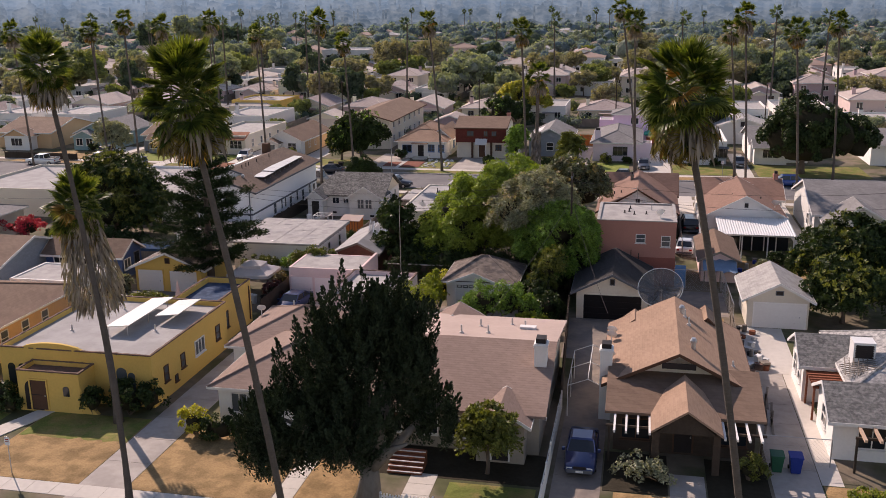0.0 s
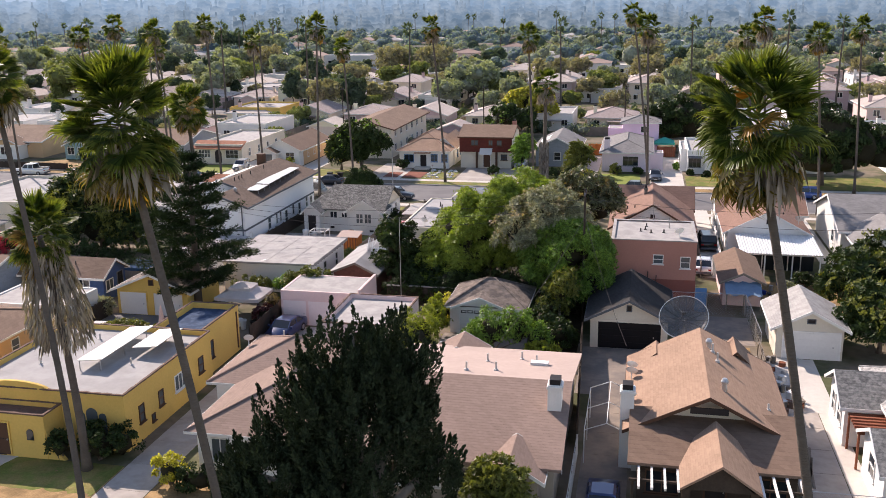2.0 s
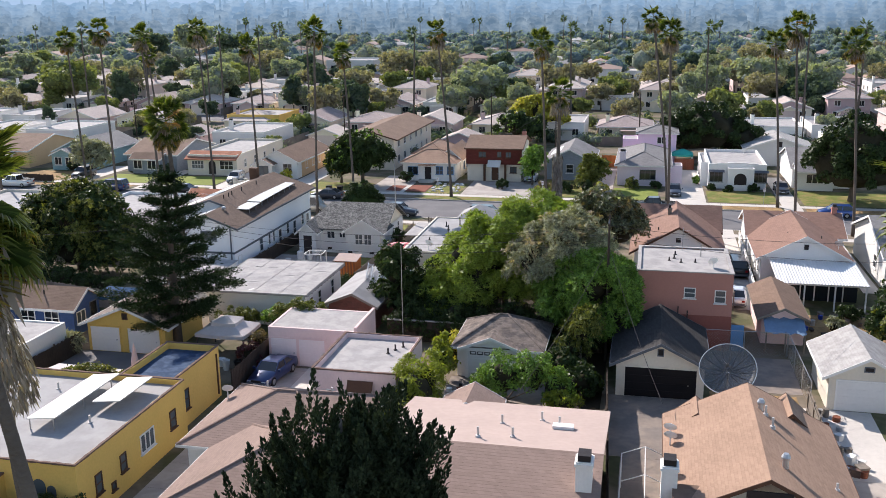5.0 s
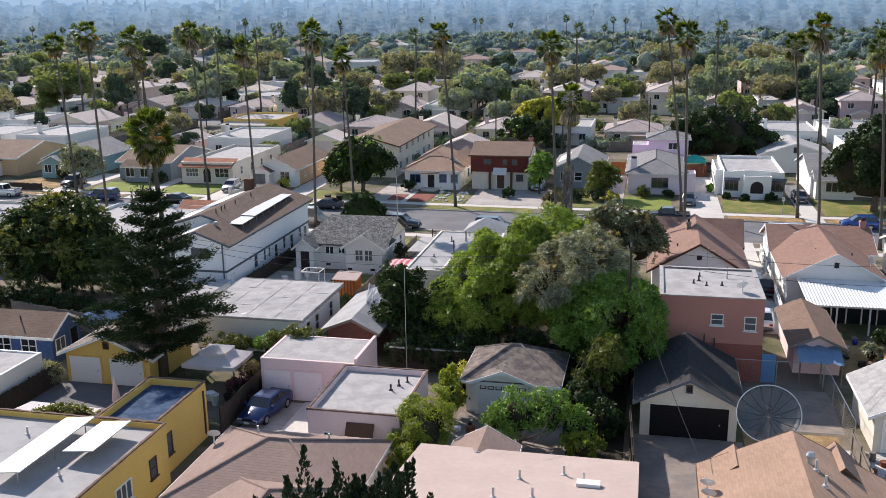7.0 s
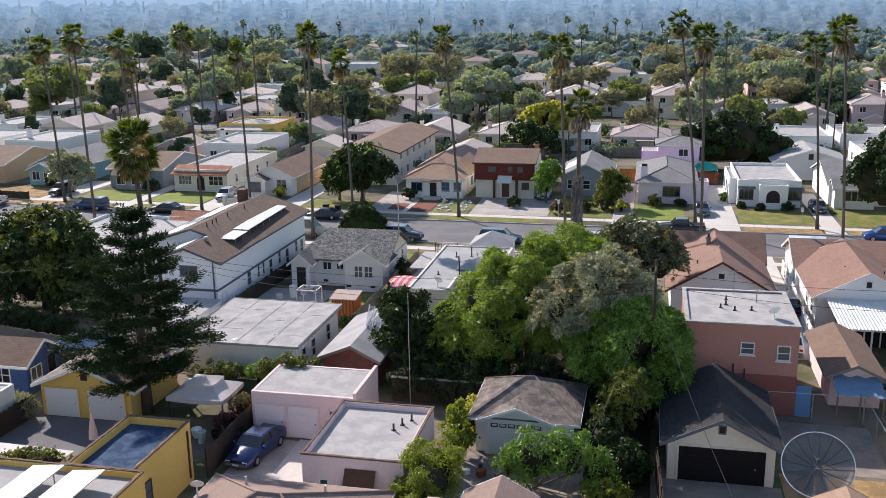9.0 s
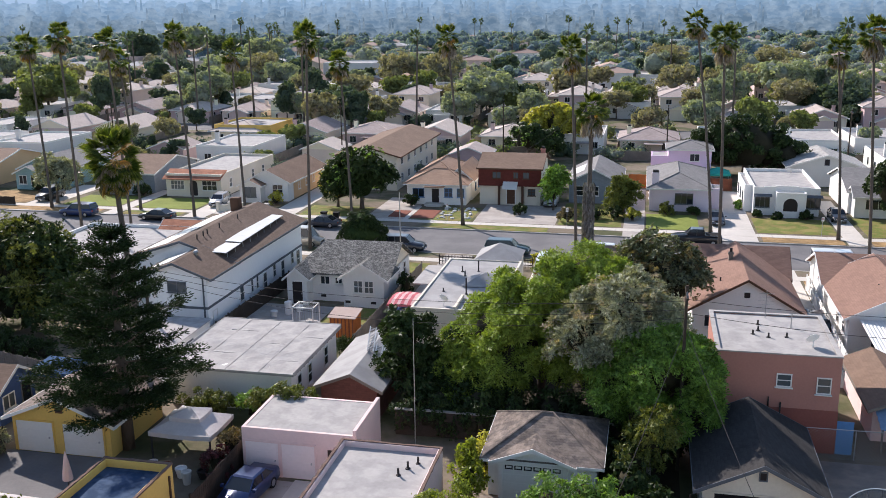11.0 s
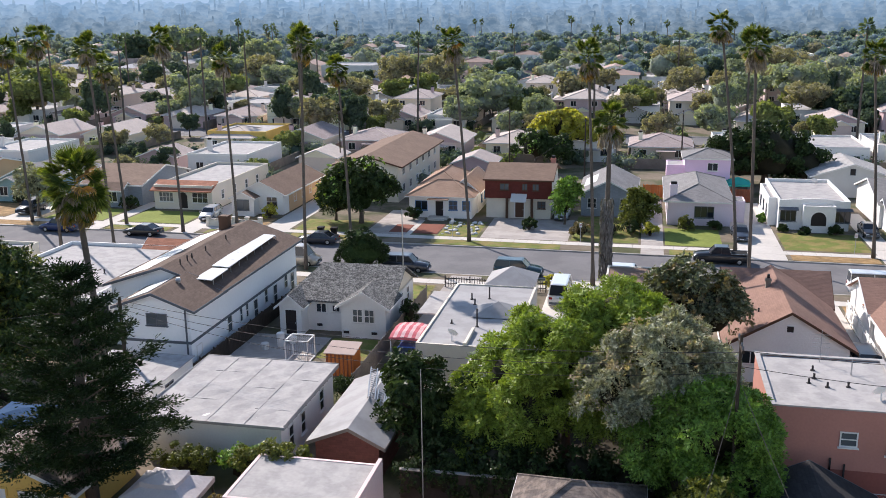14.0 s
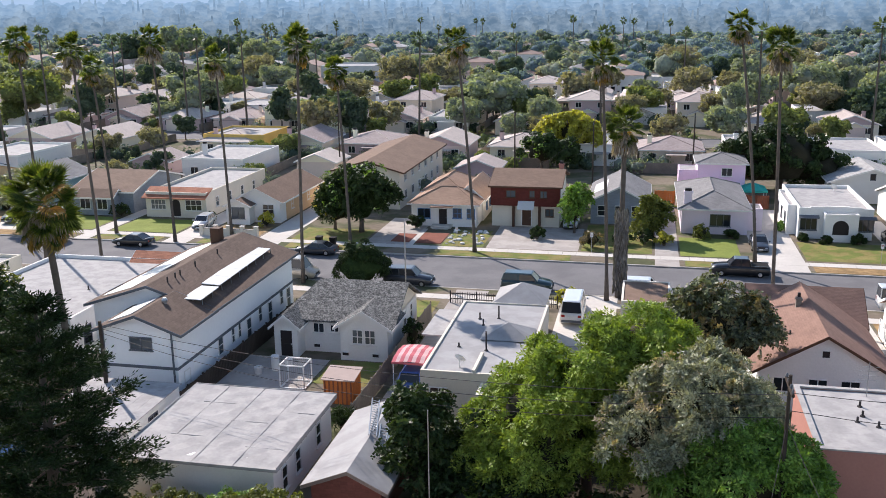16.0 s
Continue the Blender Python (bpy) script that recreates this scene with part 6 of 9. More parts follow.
    if extra:
        C, D, N = shell(rs, blobs, int(clumps * extra[1]), per, spread, droop)
        if fine:
            C, D, N = sprays(rs, C, D, N, size)
        leaves("crown", C, D, rs.uniform(0.6, 1.2, len(C)) * size, asp, extra[0], o, seed=seed + 1, N=N)
    return o


def bush(label, x, y, blobs, material, clumps=40, per=24, size=0.22, asp=0.3, spread=0.28, seed=1, name="bush", category="bush", stems=True, group=""):
    o = thing(name, label, category, x, y, 0, 0, group)
    rs = np.random.RandomState(seed)
    if stems:
        bm = bmesh.new()
        for k in range(5):
            b = blobs[k % len(blobs)]
            tube(bm, [(0.1 * math.cos(k * 1.3), 0.1 * math.sin(k * 1.3), -0.05), (b[0] * 0.5 + 0.2 * math.cos(k), b[1] * 0.5 + 0.2 * math.sin(k), b[2] * 0.6), (b[0], b[1], b[2] + b[5] * 0.4)], [0.06, 0.04, 0.015], 5)
        part("stem", bm, "bark", o)
    C, D, N = shell(rs, blobs, int(clumps * 1.3), int(per * 1.5), spread, 0.05, 0.7)
    C[:, 2] = np.maximum(C[:, 2], 0.05)
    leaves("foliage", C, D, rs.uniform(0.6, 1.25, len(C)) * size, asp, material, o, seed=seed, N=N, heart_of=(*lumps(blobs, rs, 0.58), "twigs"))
    return o


# -- palms --
def frond_mesh(name, material, tip, droop, seed, petiole=0.85, blade=0.88, count=30, spread=115):
    """A fan leaf: a bare stalk, a pleated cupped hand joined to the middle, then split drooping tips."""
    rs = np.random.RandomState(seed)
    bm = bmesh.new()
    tube(bm, [(0, 0, 0), (petiole * 0.5, 0, 0.05), (petiole, 0, 0)], [0.03, 0.02, 0.016], 4)
    for f in bm.faces:
        f.material_index = 1
    o = Vector((petiole * 0.96, 0, 0))
    da = radians(2 * spread / count)
    for k in range(count):
        a = radians(-spread + 2 * spread * (k + 0.5) / count)
        L = blade * rs.uniform(0.88, 1.08) * (1 - 0.22 * (abs(a) / radians(spread)) ** 2)
        cup = 0.16 * (abs(a) / radians(spread)) ** 1.5

        def at(ang, f, lift):
            return o + Vector((math.cos(ang), math.sin(ang), 0)) * (L * f) + Vector((0, 0, lift + cup * L * f))
        mid = a + rs.uniform(-0.06, 0.06)
        fold = 0.035
        r0 = bm.verts.new(at(a, 0.03, 0))
        l1, m1, n1 = bm.verts.new(at(a - da / 2, 0.52, -fold)), bm.verts.new(at(a, 0.54, fold)), bm.verts.new(at(a + da / 2, 0.52, -fold))
        l2, n2 = bm.verts.new(at(mid - da * 0.2, 0.78, -0.10 * droop)), bm.verts.new(at(mid + da * 0.2, 0.78, -0.10 * droop))
        e = bm.verts.new(at(mid, 1.0 - 0.10 * droop, -0.42 * droop * rs.uniform(0.6, 1.3)))
        for f in ((r0, l1, m1), (r0, m1, n1)):
            bm.faces.new(f)
        for f in ((l1, l2, m1), (m1, n2, n1), (l2, n2, m1), (l2, e, n2)):
            bm.faces.new(f).material_index = 1
    me = bpy.data.meshes.new(name)
    bm.to_mesh(me)
    bm.free()
    me.materials.append(MATS[material])
    me.materials.append(MATS[tip])
    return me


FROND = [frond_mesh("frond", "palm_green", "palm_tip", 0.15, 1), frond_mesh("frond", "palm_green", "palm_tip", 0.55, 2), frond_mesh("frond", "palm_green", "palm_olive", 0.8, 6),
         frond_mesh("frond", "palm_gold", "palm_gold", 0.9, 3), frond_mesh("frond", "palm_dead", "palm_dead", 1.2, 4, 0.6, 0.75, 22, 75)]


def palm(label, base, top, r=1.45, n=36, skirt=0.0, seed=1, trunk_r=0.24, gold=0.14, group="tall fan palms", bend=0.6, wide=0.62):
    """A fan palm: a slim bowed trunk with a flared foot, fronds from upright to hanging, a thatch of dead leaves of length skirt."""
    rs = np.random.RandomState(seed)
    b, t = Vector(base), Vector(top)
    o = thing("palm_tree", label, "palm tree", *b, 0, group)
    h = t - b
    bm = bmesh.new()
    pts, rad = [], []
    for i in range(17):
        f = i / 16
        pts.append(Vector((h.x * f ** (1 + bend), h.y * f, h.z * f - 0.1)))
        rad.append(trunk_r * (1.5 if i == 0 else 1.15 if i == 1 else 1.0 - 0.32 * f) * (1 + 0.05 * (i % 2)))
    tube(bm, pts, rad, 10)
    part("trunk", bm, "bark_palm", o, "", True)
    k = r / 1.62
    for i in range(n):
        f = (i + 0.5) / n
        el = 84 - 150 * f ** 0.9 + rs.uniform(-11, 11)
        az = i * 137.5 + rs.uniform(-16, 16)
        me = FROND[0] if f < 0.42 else FROND[1] if f < 0.72 else FROND[2] if f < 1 - gold else FROND[3]
        if f > 0.9 and rs.rand() < 0.3:
            me = FROND[4]
        elif 0.3 < f < 0.9 and rs.rand() < gold * 0.45:
            me = FROND[3]
        at = h + Vector((0, 0, (0.55 - 1.3 * f) * k))
        s = k * rs.uniform(0.82, 1.16) * (0.88 if f < 0.1 else 1.0)
        m = Matrix.Translation(at) @ Euler((0, 0, radians(az))).to_matrix().to_4x4() @ Euler((0, radians(-el), 0)).to_matrix().to_4x4() @ Euler((rs.uniform(-0.75, 0.75), rs.uniform(-0.1, 0.35), 0)).to_matrix().to_4x4() @ Matrix.Diagonal((s, s, s, 1))
        share("frond", me, o, m)
    if skirt:
        m = int(900 * max(skirt, 1.0) / 3)
        a, z = rs.uniform(0, 2 * math.pi, m), rs.uniform(0, 1, m)
        rr = trunk_r * 0.9 + wide * k * np.sqrt(np.clip(np.minimum(0.25 + 1.1 * z, 3.6 * (1.12 - z)), 0, 1)) * rs.uniform(0.55, 1.1, m)
        f = 1 - (0.5 * k + z * skirt) / h.z
        C = np.stack([h.x * f ** (1 + bend) + rr * np.cos(a), h.y * f + rr * np.sin(a), h.z * f + 0.1], 1)
        D = np.stack([0.22 * np.cos(a), 0.22 * np.sin(a), -np.ones(m)], 1) + rs.normal(size=(m, 3)) * 0.14
        leaves("thatch", C, D, rs.uniform(0.5, 1.1, m), 0.075, "palm_dead", o, "grey hanging thatch of dead fronds", seed)
    return o


palm("tall fan palm with green crown and golden lower fronds", (5.3, 26.6, 0), (2.1, 27.7, 23.3), 1.45, 60, 0.6, 1, 0.13, 0.09)
palm("tall fan palm with dense sunlit green crown", (-8.7, 26.0, 0), (-12.0, 26.7, 23.25), 1.5, 62, 0.6, 2, 0.135, 0.03)
palm("tall slim fan palm beside the pavement", (-24.6, 41.3, 0), (-27.5, 42.6, 23.0), 1.55, 46, 1.0, 3, 0.16, 0.08)
palm("shorter fan palm with a long grey skirt of dead fronds", (-30.9, 50.9, 0), (-32.4, 51.3, 13.9), 2.05, 48, 5.4, 4, 0.24, 0.08, wide=1.05)
palm("fan palm behind the pine tree", (-39.0, 84.0, 0), (-39.2, 82.6, 17.4), 1.85, 44, 0.6, 5, 0.22, 0.09, bend=0.2)
STREET = (((-64.7, 141.5, 0), (-66.0, 142.1, 23.1)), ((-65.8, 128.0, 0), (-67.2, 128.6, 22.6)), ((-72.2, 127.8, 0), (-73.0, 128.4, 23.4)), ((-58.9, 144.5, 0), (-59.6, 144.7, 20.9)),
          ((-43.7, 127.8, 0), (-43.3, 128.4, 23.2)), ((-43.3, 142.0, 0), (-44.4, 142.6, 19.7)), ((-29.1, 142.5, 0), (-31.0, 143.1, 22.6)), ((-14.0, 127.0, 0), (-15.0, 127.6, 21.7)),
          ((0.5, 141.9, 0), (-2.3, 142.5, 24.2)), ((0.4, 126.8, 0), (-0.3, 127.4, 22.9)), ((14.6, 142.2, 0), (12.9, 142.8, 21.1)), ((-74.0, 144.3, 0), (-75.6, 144.9, 19.8)),
          ((14.6, 126.5, 0), (13.4, 129.0, 23.3)), ((21.0, 127.0, 0), (19.5, 127.5, 21.5)), ((-87.0, 143.5, 0), (-88.0, 143.5, 21.8)), ((-90.5, 128.5, 0), (-91.5, 128.5, 22.0)), ((28.0, 141.5, 0), (27.0, 141.5, 22.0)))
for i, (b, t) in enumerate(STREET):
    palm("tall slim street palm with small round crown", b, t, 1.62, 30, 0.7 if i % 3 else 1.4, 20 + i, 0.17, 0.07, "street palms", 0.3)
palm("stout palm with shaggy grey trunk and small crown", (-12.9, 128.2, 0), (-12.9, 129.6, 15.6), 1.8, 34, 1.6, 60, 0.28, 0.15, "street palms", 0.2)
rs = np.random.RandomState(5)
o = thing("trunk_shag", "shaggy grey dead fronds round a palm trunk", "dead fronds", -12.9, 128.2, 0)
m = 1700
a, z = rs.uniform(0, 6.283, m), rs.uniform(0.8, 8.5, m)
leaves("thatch", np.stack([0.42 * np.cos(a) * (1 + 0.3 * rs.rand(m)), 0.42 * np.sin(a), z], 1), np.stack([0.25 * np.cos(a), 0.25 * np.sin(a), -np.ones(m)], 1), rs.uniform(0.4, 0.8, m), 0.1, "palm_shag", o, "", 3)

# -- dark conifer in front --
o = thing("conifer_tree", "broad dark green conifer with pointed upright sprays", "tree", -12.5, 44.6)
rs = np.random.RandomState(11)
bm = bmesh.new()
tube(bm, [(0, 0, -0.1), (0.1, 0.1, 1.2), (0.0, 0.3, 2.4)], [0.75, 0.55, 0.5], 10)
part("trunk", bm, "bark_grey", o, "", True)
for p, q in (((-0.6, 0.4, 4.2), (-1.6, 0.9, 7.5)), ((0.7, 0.7, 4.5), (1.0, 1.2, 9.0)), ((-0.1, 1.0, 5), (-0.3, 1.0, 11.4)), ((0.9, 1.0, 5), (2.8, 1.3, 10.0)), ((-2.0, 0.2, 3.4), (-5.0, -0.2, 4.6)), ((2.0, 1.2, 3.6), (3.6, 2.4, 5.0)), ((1.3, -0.4, 3.2), (2.4, -0.6, 3.8))):
    bm = bmesh.new()
    tube(bm, [(0, 0.2, 1.6), p, q], [0.36, 0.24, 0.06], 7)
    part("limb", bm, "bark_grey", o, "", True)
C, D, S, N = [], [], [], []
ENV = ((-0.3, 0.9, 6.6, 3.5, 3.2, 4.6, 210), (-4.2, 0.0, 4.3, 3.2, 2.4, 2.7, 170), (3.2, 2.0, 4.2, 1.9, 1.7, 1.7, 56), (-2.2, 0.8, 7.0, 3.0, 2.5, 3.0, 100), (1.9, 1.2, 8.0, 2.3, 1.9, 3.1, 84), (-5.2, -0.6, 3.0, 2.1, 1.7, 1.7, 60), (-1.0, -0.8, 3.6, 2.6, 1.6, 1.9, 60), (-1.4, 0.9, 9.4, 1.9, 1.7, 2.8, 62), (0.9, 1.2, 9.8, 1.9, 1.7, 2.6, 62), (2.5, 1.3, 8.8, 1.2, 1.3, 2.4, 32))
for ex, ey, ez, rx, ry, rz, k in ENV:
    for _ in range(k):
        u = rs.normal(size=3)
        u /= np.linalg.norm(u)
        rr = rs.uniform(0.42, 0.98)
        c = np.array((ex, ey, ez)) + u * rr * np.array((rx, ry, rz))
        if c[0] > -1.8 and c[2] < 2.5 + 0.1 * c[0] and rs.rand() < 0.8:
            continue
        d = np.array((u[0] * 0.35, u[1] * 0.35, 1.0)) + rs.normal(size=3) * 0.12
        d /= np.linalg.norm(d)
        L, w, n = rs.uniform(0.9, 1.9), rs.uniform(0.3, 0.46), 170
        f = rs.rand(n) ** 0.9
        a = rs.uniform(0, 6.283, n)
        rad = w * (1 - f) ** 0.8 * rs.uniform(0.3, 1.0, n)
        off = np.stack([np.cos(a) * rad, np.sin(a) * rad, np.zeros(n)], 1)
        C.append(c + d * (f[:, None] - 0.5) * L + off)
        D.append(d * 0.9 + off / (w + 0.01) * 0.9 + rs.normal(size=(n, 3)) * 0.25)
        S.append(rs.uniform(0.11, 0.25, n))
        N.append(off / (w + 0.01) + u * 0.5 + rs.normal(size=(n, 3)) * 0.3)
leaves("crown", np.concatenate(C), np.concatenate(D), np.concatenate(S), 0.26, "leaf_conifer", o, seed=4, N=np.concatenate(N))

# -- layered pine --
o = thing("pine_tree", "tall dark pine with layered uneven branches", "tree", -37.7, 78.9)
bm = bmesh.new()
tube(bm, [(0, 0, -0.1), (0.1, -0.1, 5), (0.35, -0.25, 14.0)], [0.42, 0.3, 0.05], 9)
part("trunk", bm, "bark", o, "", True)
rs = np.random.RandomState(12)
C, D, S = [], [], []
bm = bmesh.new()
for i in range(12):
    f = i / 11
    z = 2.7 + 10.8 * f
    ax = np.array((0.35 * f, -0.25 * f, z))
    L0 = (4.9 * (1 - f) ** 0.62 + 0.4) * (0.72, 0.9, 1.0)[min(i, 2)] * rs.uniform(0.82, 1.12)
    for k in range(6):
        a = k * 1.05 + i * 0.57 + rs.uniform(-0.3, 0.3)
        L = L0 * rs.uniform(0.6, 1.12)
        h = np.array((math.cos(a), math.sin(a), 0.0))
        side = np.array((-h[1], h[0], 0))
        rise = rs.uniform(-0.1, 0.12) + 0.3 * f
        tube(bm, [tuple(ax), tuple(ax + h * L * 0.6 + np.array((0, 0, rise * L * 0.4))), tuple(ax + h * L + np.array((0, 0, rise * L + 0.25)))], [0.07, 0.04, 0.012], 4, False)
        for j in range(max(5, int(L * 4.6))):
            g = rs.uniform(0.25, 1.0)
            q = ax + h * (g * L) + side * rs.uniform(-0.34, 0.34) * L * (1.1 - 0.6 * g) + np.array((0, 0, rise * L * g + 0.3 * g ** 3 + rs.uniform(-0.12, 0.16)))
            d = h * 0.8 + side * rs.uniform(-0.6, 0.6) + np.array((0, 0, rs.uniform(0.1, 0.45)))
            d /= np.linalg.norm(d)
            n = 84
            e = rs.uniform(0, 1, n)
            w = rs.normal(size=(n, 3)) * np.array((0.17, 0.17, 0.08))
            C.append(q + d * (e[:, None] - 0.4) * rs.uniform(0.6, 1.1) + w)
            D.append(d * 0.9 + w * 3.0 + rs.normal(size=(n, 3)) * 0.3)
            S.append(rs.uniform(0.14, 0.3, n))
part("branch_tier", bm, "bark", o)
leaves("crown", np.concatenate(C), np.concatenate(D), np.concatenate(S), 0.15, "leaf_pine", o, seed=5)

# -- big garden trees --
tree("large bright green feathery tree in the back garden", -13.5, 90.0, [(2.5, 1.4, 8.7, 2.6, 2.5, 2.3), (0, 0, 7.0, 3.2, 3.0, 2.8), (-2.8, -1.0, 5.6, 2.6, 2.4, 2.6), (-4.4, 0.3, 3.6, 1.9, 2.0, 2.4), (-1.2, -2.2, 4.4, 2.8, 1.9, 2.6), (2.4, -0.4, 6.2, 2.2, 2.2, 2.6), (1.5, 0, 3.6, 3.0, 2.6, 2.8), (-4.4, -2.2, 2.6, 2.2, 1.9, 2.3), (-2.4, -2.8, 3.8, 2.2, 1.6, 1.9)],
     "leaf_fern", 2.4, 0.34, 820, 50, 0.25, 0.17, 0.36, 21, droop=0.3)
tree("silvery olive-green tree between the gardens", -8.4, 85.8, [(0, 0, 8.4, 2.6, 2.3, 1.9), (-2.0, -0.6, 6.9, 2.1, 1.9, 1.9), (2.0, 0.2, 7.2, 2.3, 2.0, 2.1), (0.2, -1.0, 6.0, 2.4, 1.7, 1.9), (0.8, 1.2, 9.2, 1.5, 1.4, 1.2)],
     "leaf_olive", 4.0, 0.26, 460, 34, 0.2, 0.2, 0.36, 22, extra=("leaf_straw", 0.15))
tree("bright green tree beside the salmon building", -6.1, 83.6, [(0, 0, 5.4, 2.7, 2.2, 2.4), (1.7, 0.5, 5.0, 1.9, 1.7, 2.0), (-1.8, 0.4, 4.4, 2.1, 1.8, 2.2), (-0.2, -0.4, 3.0, 2.4, 1.6, 2.0), (0.6, 0.4, 6.8, 1.8, 1.6, 1.3), (1.8, -0.4, 3.4, 1.6, 1.4, 1.6)],
     "leaf_green", 1.8, 0.22, 560, 34, 0.24, 0.19, 0.36, 23, droop=0.3)
tree("dark glossy magnolia with mottled brown leaves", -5.9, 103.6, [(0, 0, 6.2, 2.8, 2.6, 2.6), (-1.4, 0.4, 5.2, 2.2, 2.0, 2.2), (1.6, 0.2, 5.0, 2.2, 2.0, 2.2)], "leaf_magnolia", 2.6, 0.28, 230, 26, 0.24, 0.32, 0.36, 24, extra=("leaf_brown", 0.2))
tree("narrow dark tree wrapped in ivy", -22.3, 88.2, [(0, 0, 4.6, 1.5, 1.5, 2.3), (0.2, 0, 2.4, 1.8, 1.6, 2.0), (-0.4, 0.2, 5.6, 0.9, 0.9, 1.1), (1.5, 1.0, 2.6, 1.2, 1.2, 1.8)], "leaf_dark", 3.0, 0.22, 150, 30, 0.24, 0.32, 0.3, 25)
tree("dark shrubby tree in shade behind the garage", -18.0, 88.5, [(0, 0, 3.0, 1.8, 1.8, 2.2), (2.2, -0.6, 2.6, 1.8, 1.6, 2.0)], "leaf_dark", 1.6, 0.16, 110, 28, 0.24, 0.3, 0.32, 26)
# paler leaves mixed into the dark crown imitate its sunlit side by colour
tree("broad dark green garden tree with paler olive leaves for sunlight", -59.0, 98.6, [(0, 0, 5.2, 4.8, 4.2, 3.6), (-2.6, 0.6, 4.4, 3.2, 3.0, 2.8), (2.8, -0.8, 4.0, 3.2, 2.8, 3.0), (0.4, 0.8, 7.0, 2.8, 2.6, 1.9), (0.5, -1.5, 2.6, 4.2, 2.8, 2.4), (-4.0, -1.0, 2.4, 2.6, 2.4, 2.3), (4.2, -1.2, 2.2, 2.4, 2.2, 2.1)], "leaf_dark", 2.6, 0.3, 460, 28, 0.3, 0.28, 0.42, 27, extra=("leaf_mid", 0.7))
tree("small light-barked tree beside the garage", -6.4, 79.6, [(0, 0, 3.2, 1.2, 1.1, 1.5), (0.4, -0.5, 4.2, 0.9, 0.9, 0.9), (-0.6, -0.3, 2.0, 1.0, 0.9, 1.1)], "leaf_mid", 2.2, 0.13, 60, 26, 0.18, 0.25, 0.3, 28, "bark_pale", extra=("leaf_dark", 0.5))
tree("round dark street tree across the road", -44.3, 149.5, [(0, 0, 5.4, 3.0, 2.8, 2.6), (-2.6, 0.2, 4.4, 2.2, 2.2, 2.2), (2.2, -0.4, 4.8, 2.2, 2.0, 2.0), (0, 0, 3.4, 2.6, 2.4, 1.8)], "leaf_dark", 2.6, 0.28, 260, 24, 0.3, 0.3, 0.4, 29, extra=("leaf_green", 0.14), mass=("mass_deep", 0.75))
tree("palm-like shrub tree at the street corner", -48.0, 150.5, [(0, 0, 3.6, 2.0, 1.8, 2.2), (0.6, -0.4, 2.2, 1.8, 1.6, 1.6)], "leaf_dark", 1.8, 0.18, 110, 22, 0.34, 0.25, 0.36, 30, extra=("leaf_yellow", 0.15))
tree("huge dense dark tree behind the mission-style house", 8.0, 184, [(0, 0, 4.9, 6.4, 5.4, 4.1), (-5.2, -0.8, 4.4, 4.0, 4.0, 3.6), (6.0, -0.4, 2.6, 4.4, 4.2, 3.0), (-2.6, -2.0, 6.0, 3.6, 3.4, 2.2)], "leaf_dark", 2.8, 0.5, 520, 24, 0.42, 0.32, 0.6, 31, mass=("twigs", 0.76))
tree("large dense dark tree near the eastern houses", 24.6, 147.5, [(0.6, 0, 7.0, 5.0, 4.4, 4.6), (-2.9, -0.6, 5.6, 3.2, 3.2, 3.6), (4.4, 0, 5.8, 4.0, 3.6, 3.8), (0.6, 0, 3.8, 4.8, 4.0, 2.6), (7.4, 0.6, 5.0, 2.8, 2.8, 3.0)], "leaf_dark", 2.6, 0.42, 700, 26, 0.36, 0.32, 0.5, 32, mass=("twigs", 0.74))
tree("golden-leaved tree beyond the houses", -24.0, 203, [(0, 0, 6.0, 4.2, 3.8, 3.0), (-3.2, 0, 4.8, 3.0, 2.8, 2.4), (3.0, 0, 5.0, 2.6, 2.6, 2.6)], "leaf_yellow", 2.6, 0.3, 230, 22, 0.5, 0.3, 0.5, 33)
tree("round green tree below the golden one", -27.5, 194, [(0, 0, 3.6, 3.6, 3.2, 2.8), (3.4, 0.4, 3.0, 2.4, 2.4, 2.2)], "leaf_dark", 1.8, 0.26, 170, 22, 0.42, 0.3, 0.45, 34, extra=("leaf_green", 0.2))
tree("leafy tree in the eastern garden", 19.5, 88, [(0, 0, 3.6, 3.4, 3.2, 2.6), (-2.6, -1.8, 2.6, 2.4, 2.2, 2.0), (2.6, 0.6, 3.4, 2.6, 2.4, 2.4)], "leaf_dark", 1.8, 0.24, 260, 26, 0.3, 0.3, 0.42, 35, extra=("leaf_mid", 0.35))
tree("leafy fruit tree beside the white garage", 17.6, 78.5, [(0, 0, 2.8, 2.6, 2.4, 2.2), (2.2, 0.6, 2.6, 2.0, 2.0, 1.8)], "leaf_dark", 1.4, 0.18, 170, 26, 0.28, 0.3, 0.38, 36, extra=("leaf_mid", 0.3))
tree("pale blue-green street tree", -88.5, 147, [(0, 0, 4.4, 2.8, 2.6, 2.0), (1.8, 0, 3.6, 1.8, 1.8, 1.6)], "leaf_olive", 2.0, 0.18, 120, 20, 0.34, 0.25, 0.42, 37)
tree("rounded shrub tree beside the grey cottage", -9.8, 151.8, [(0, 0, 2.6, 1.7, 1.6, 2.0), (-0.6, -0.6, 1.6, 1.4, 1.2, 1.2)], "leaf_mid", 1.0, 0.14, 100, 24, 0.3, 0.28, 0.34, 38)
tree("tall green shrub tree by the drive", -19.0, 153, [(0, 0, 2.8, 1.4, 1.3, 2.0), (0.4, 0.6, 4.2, 1.1, 1.0, 1.3)], "leaf_green", 1.2, 0.14, 90, 22, 0.3, 0.28, 0.34, 39)
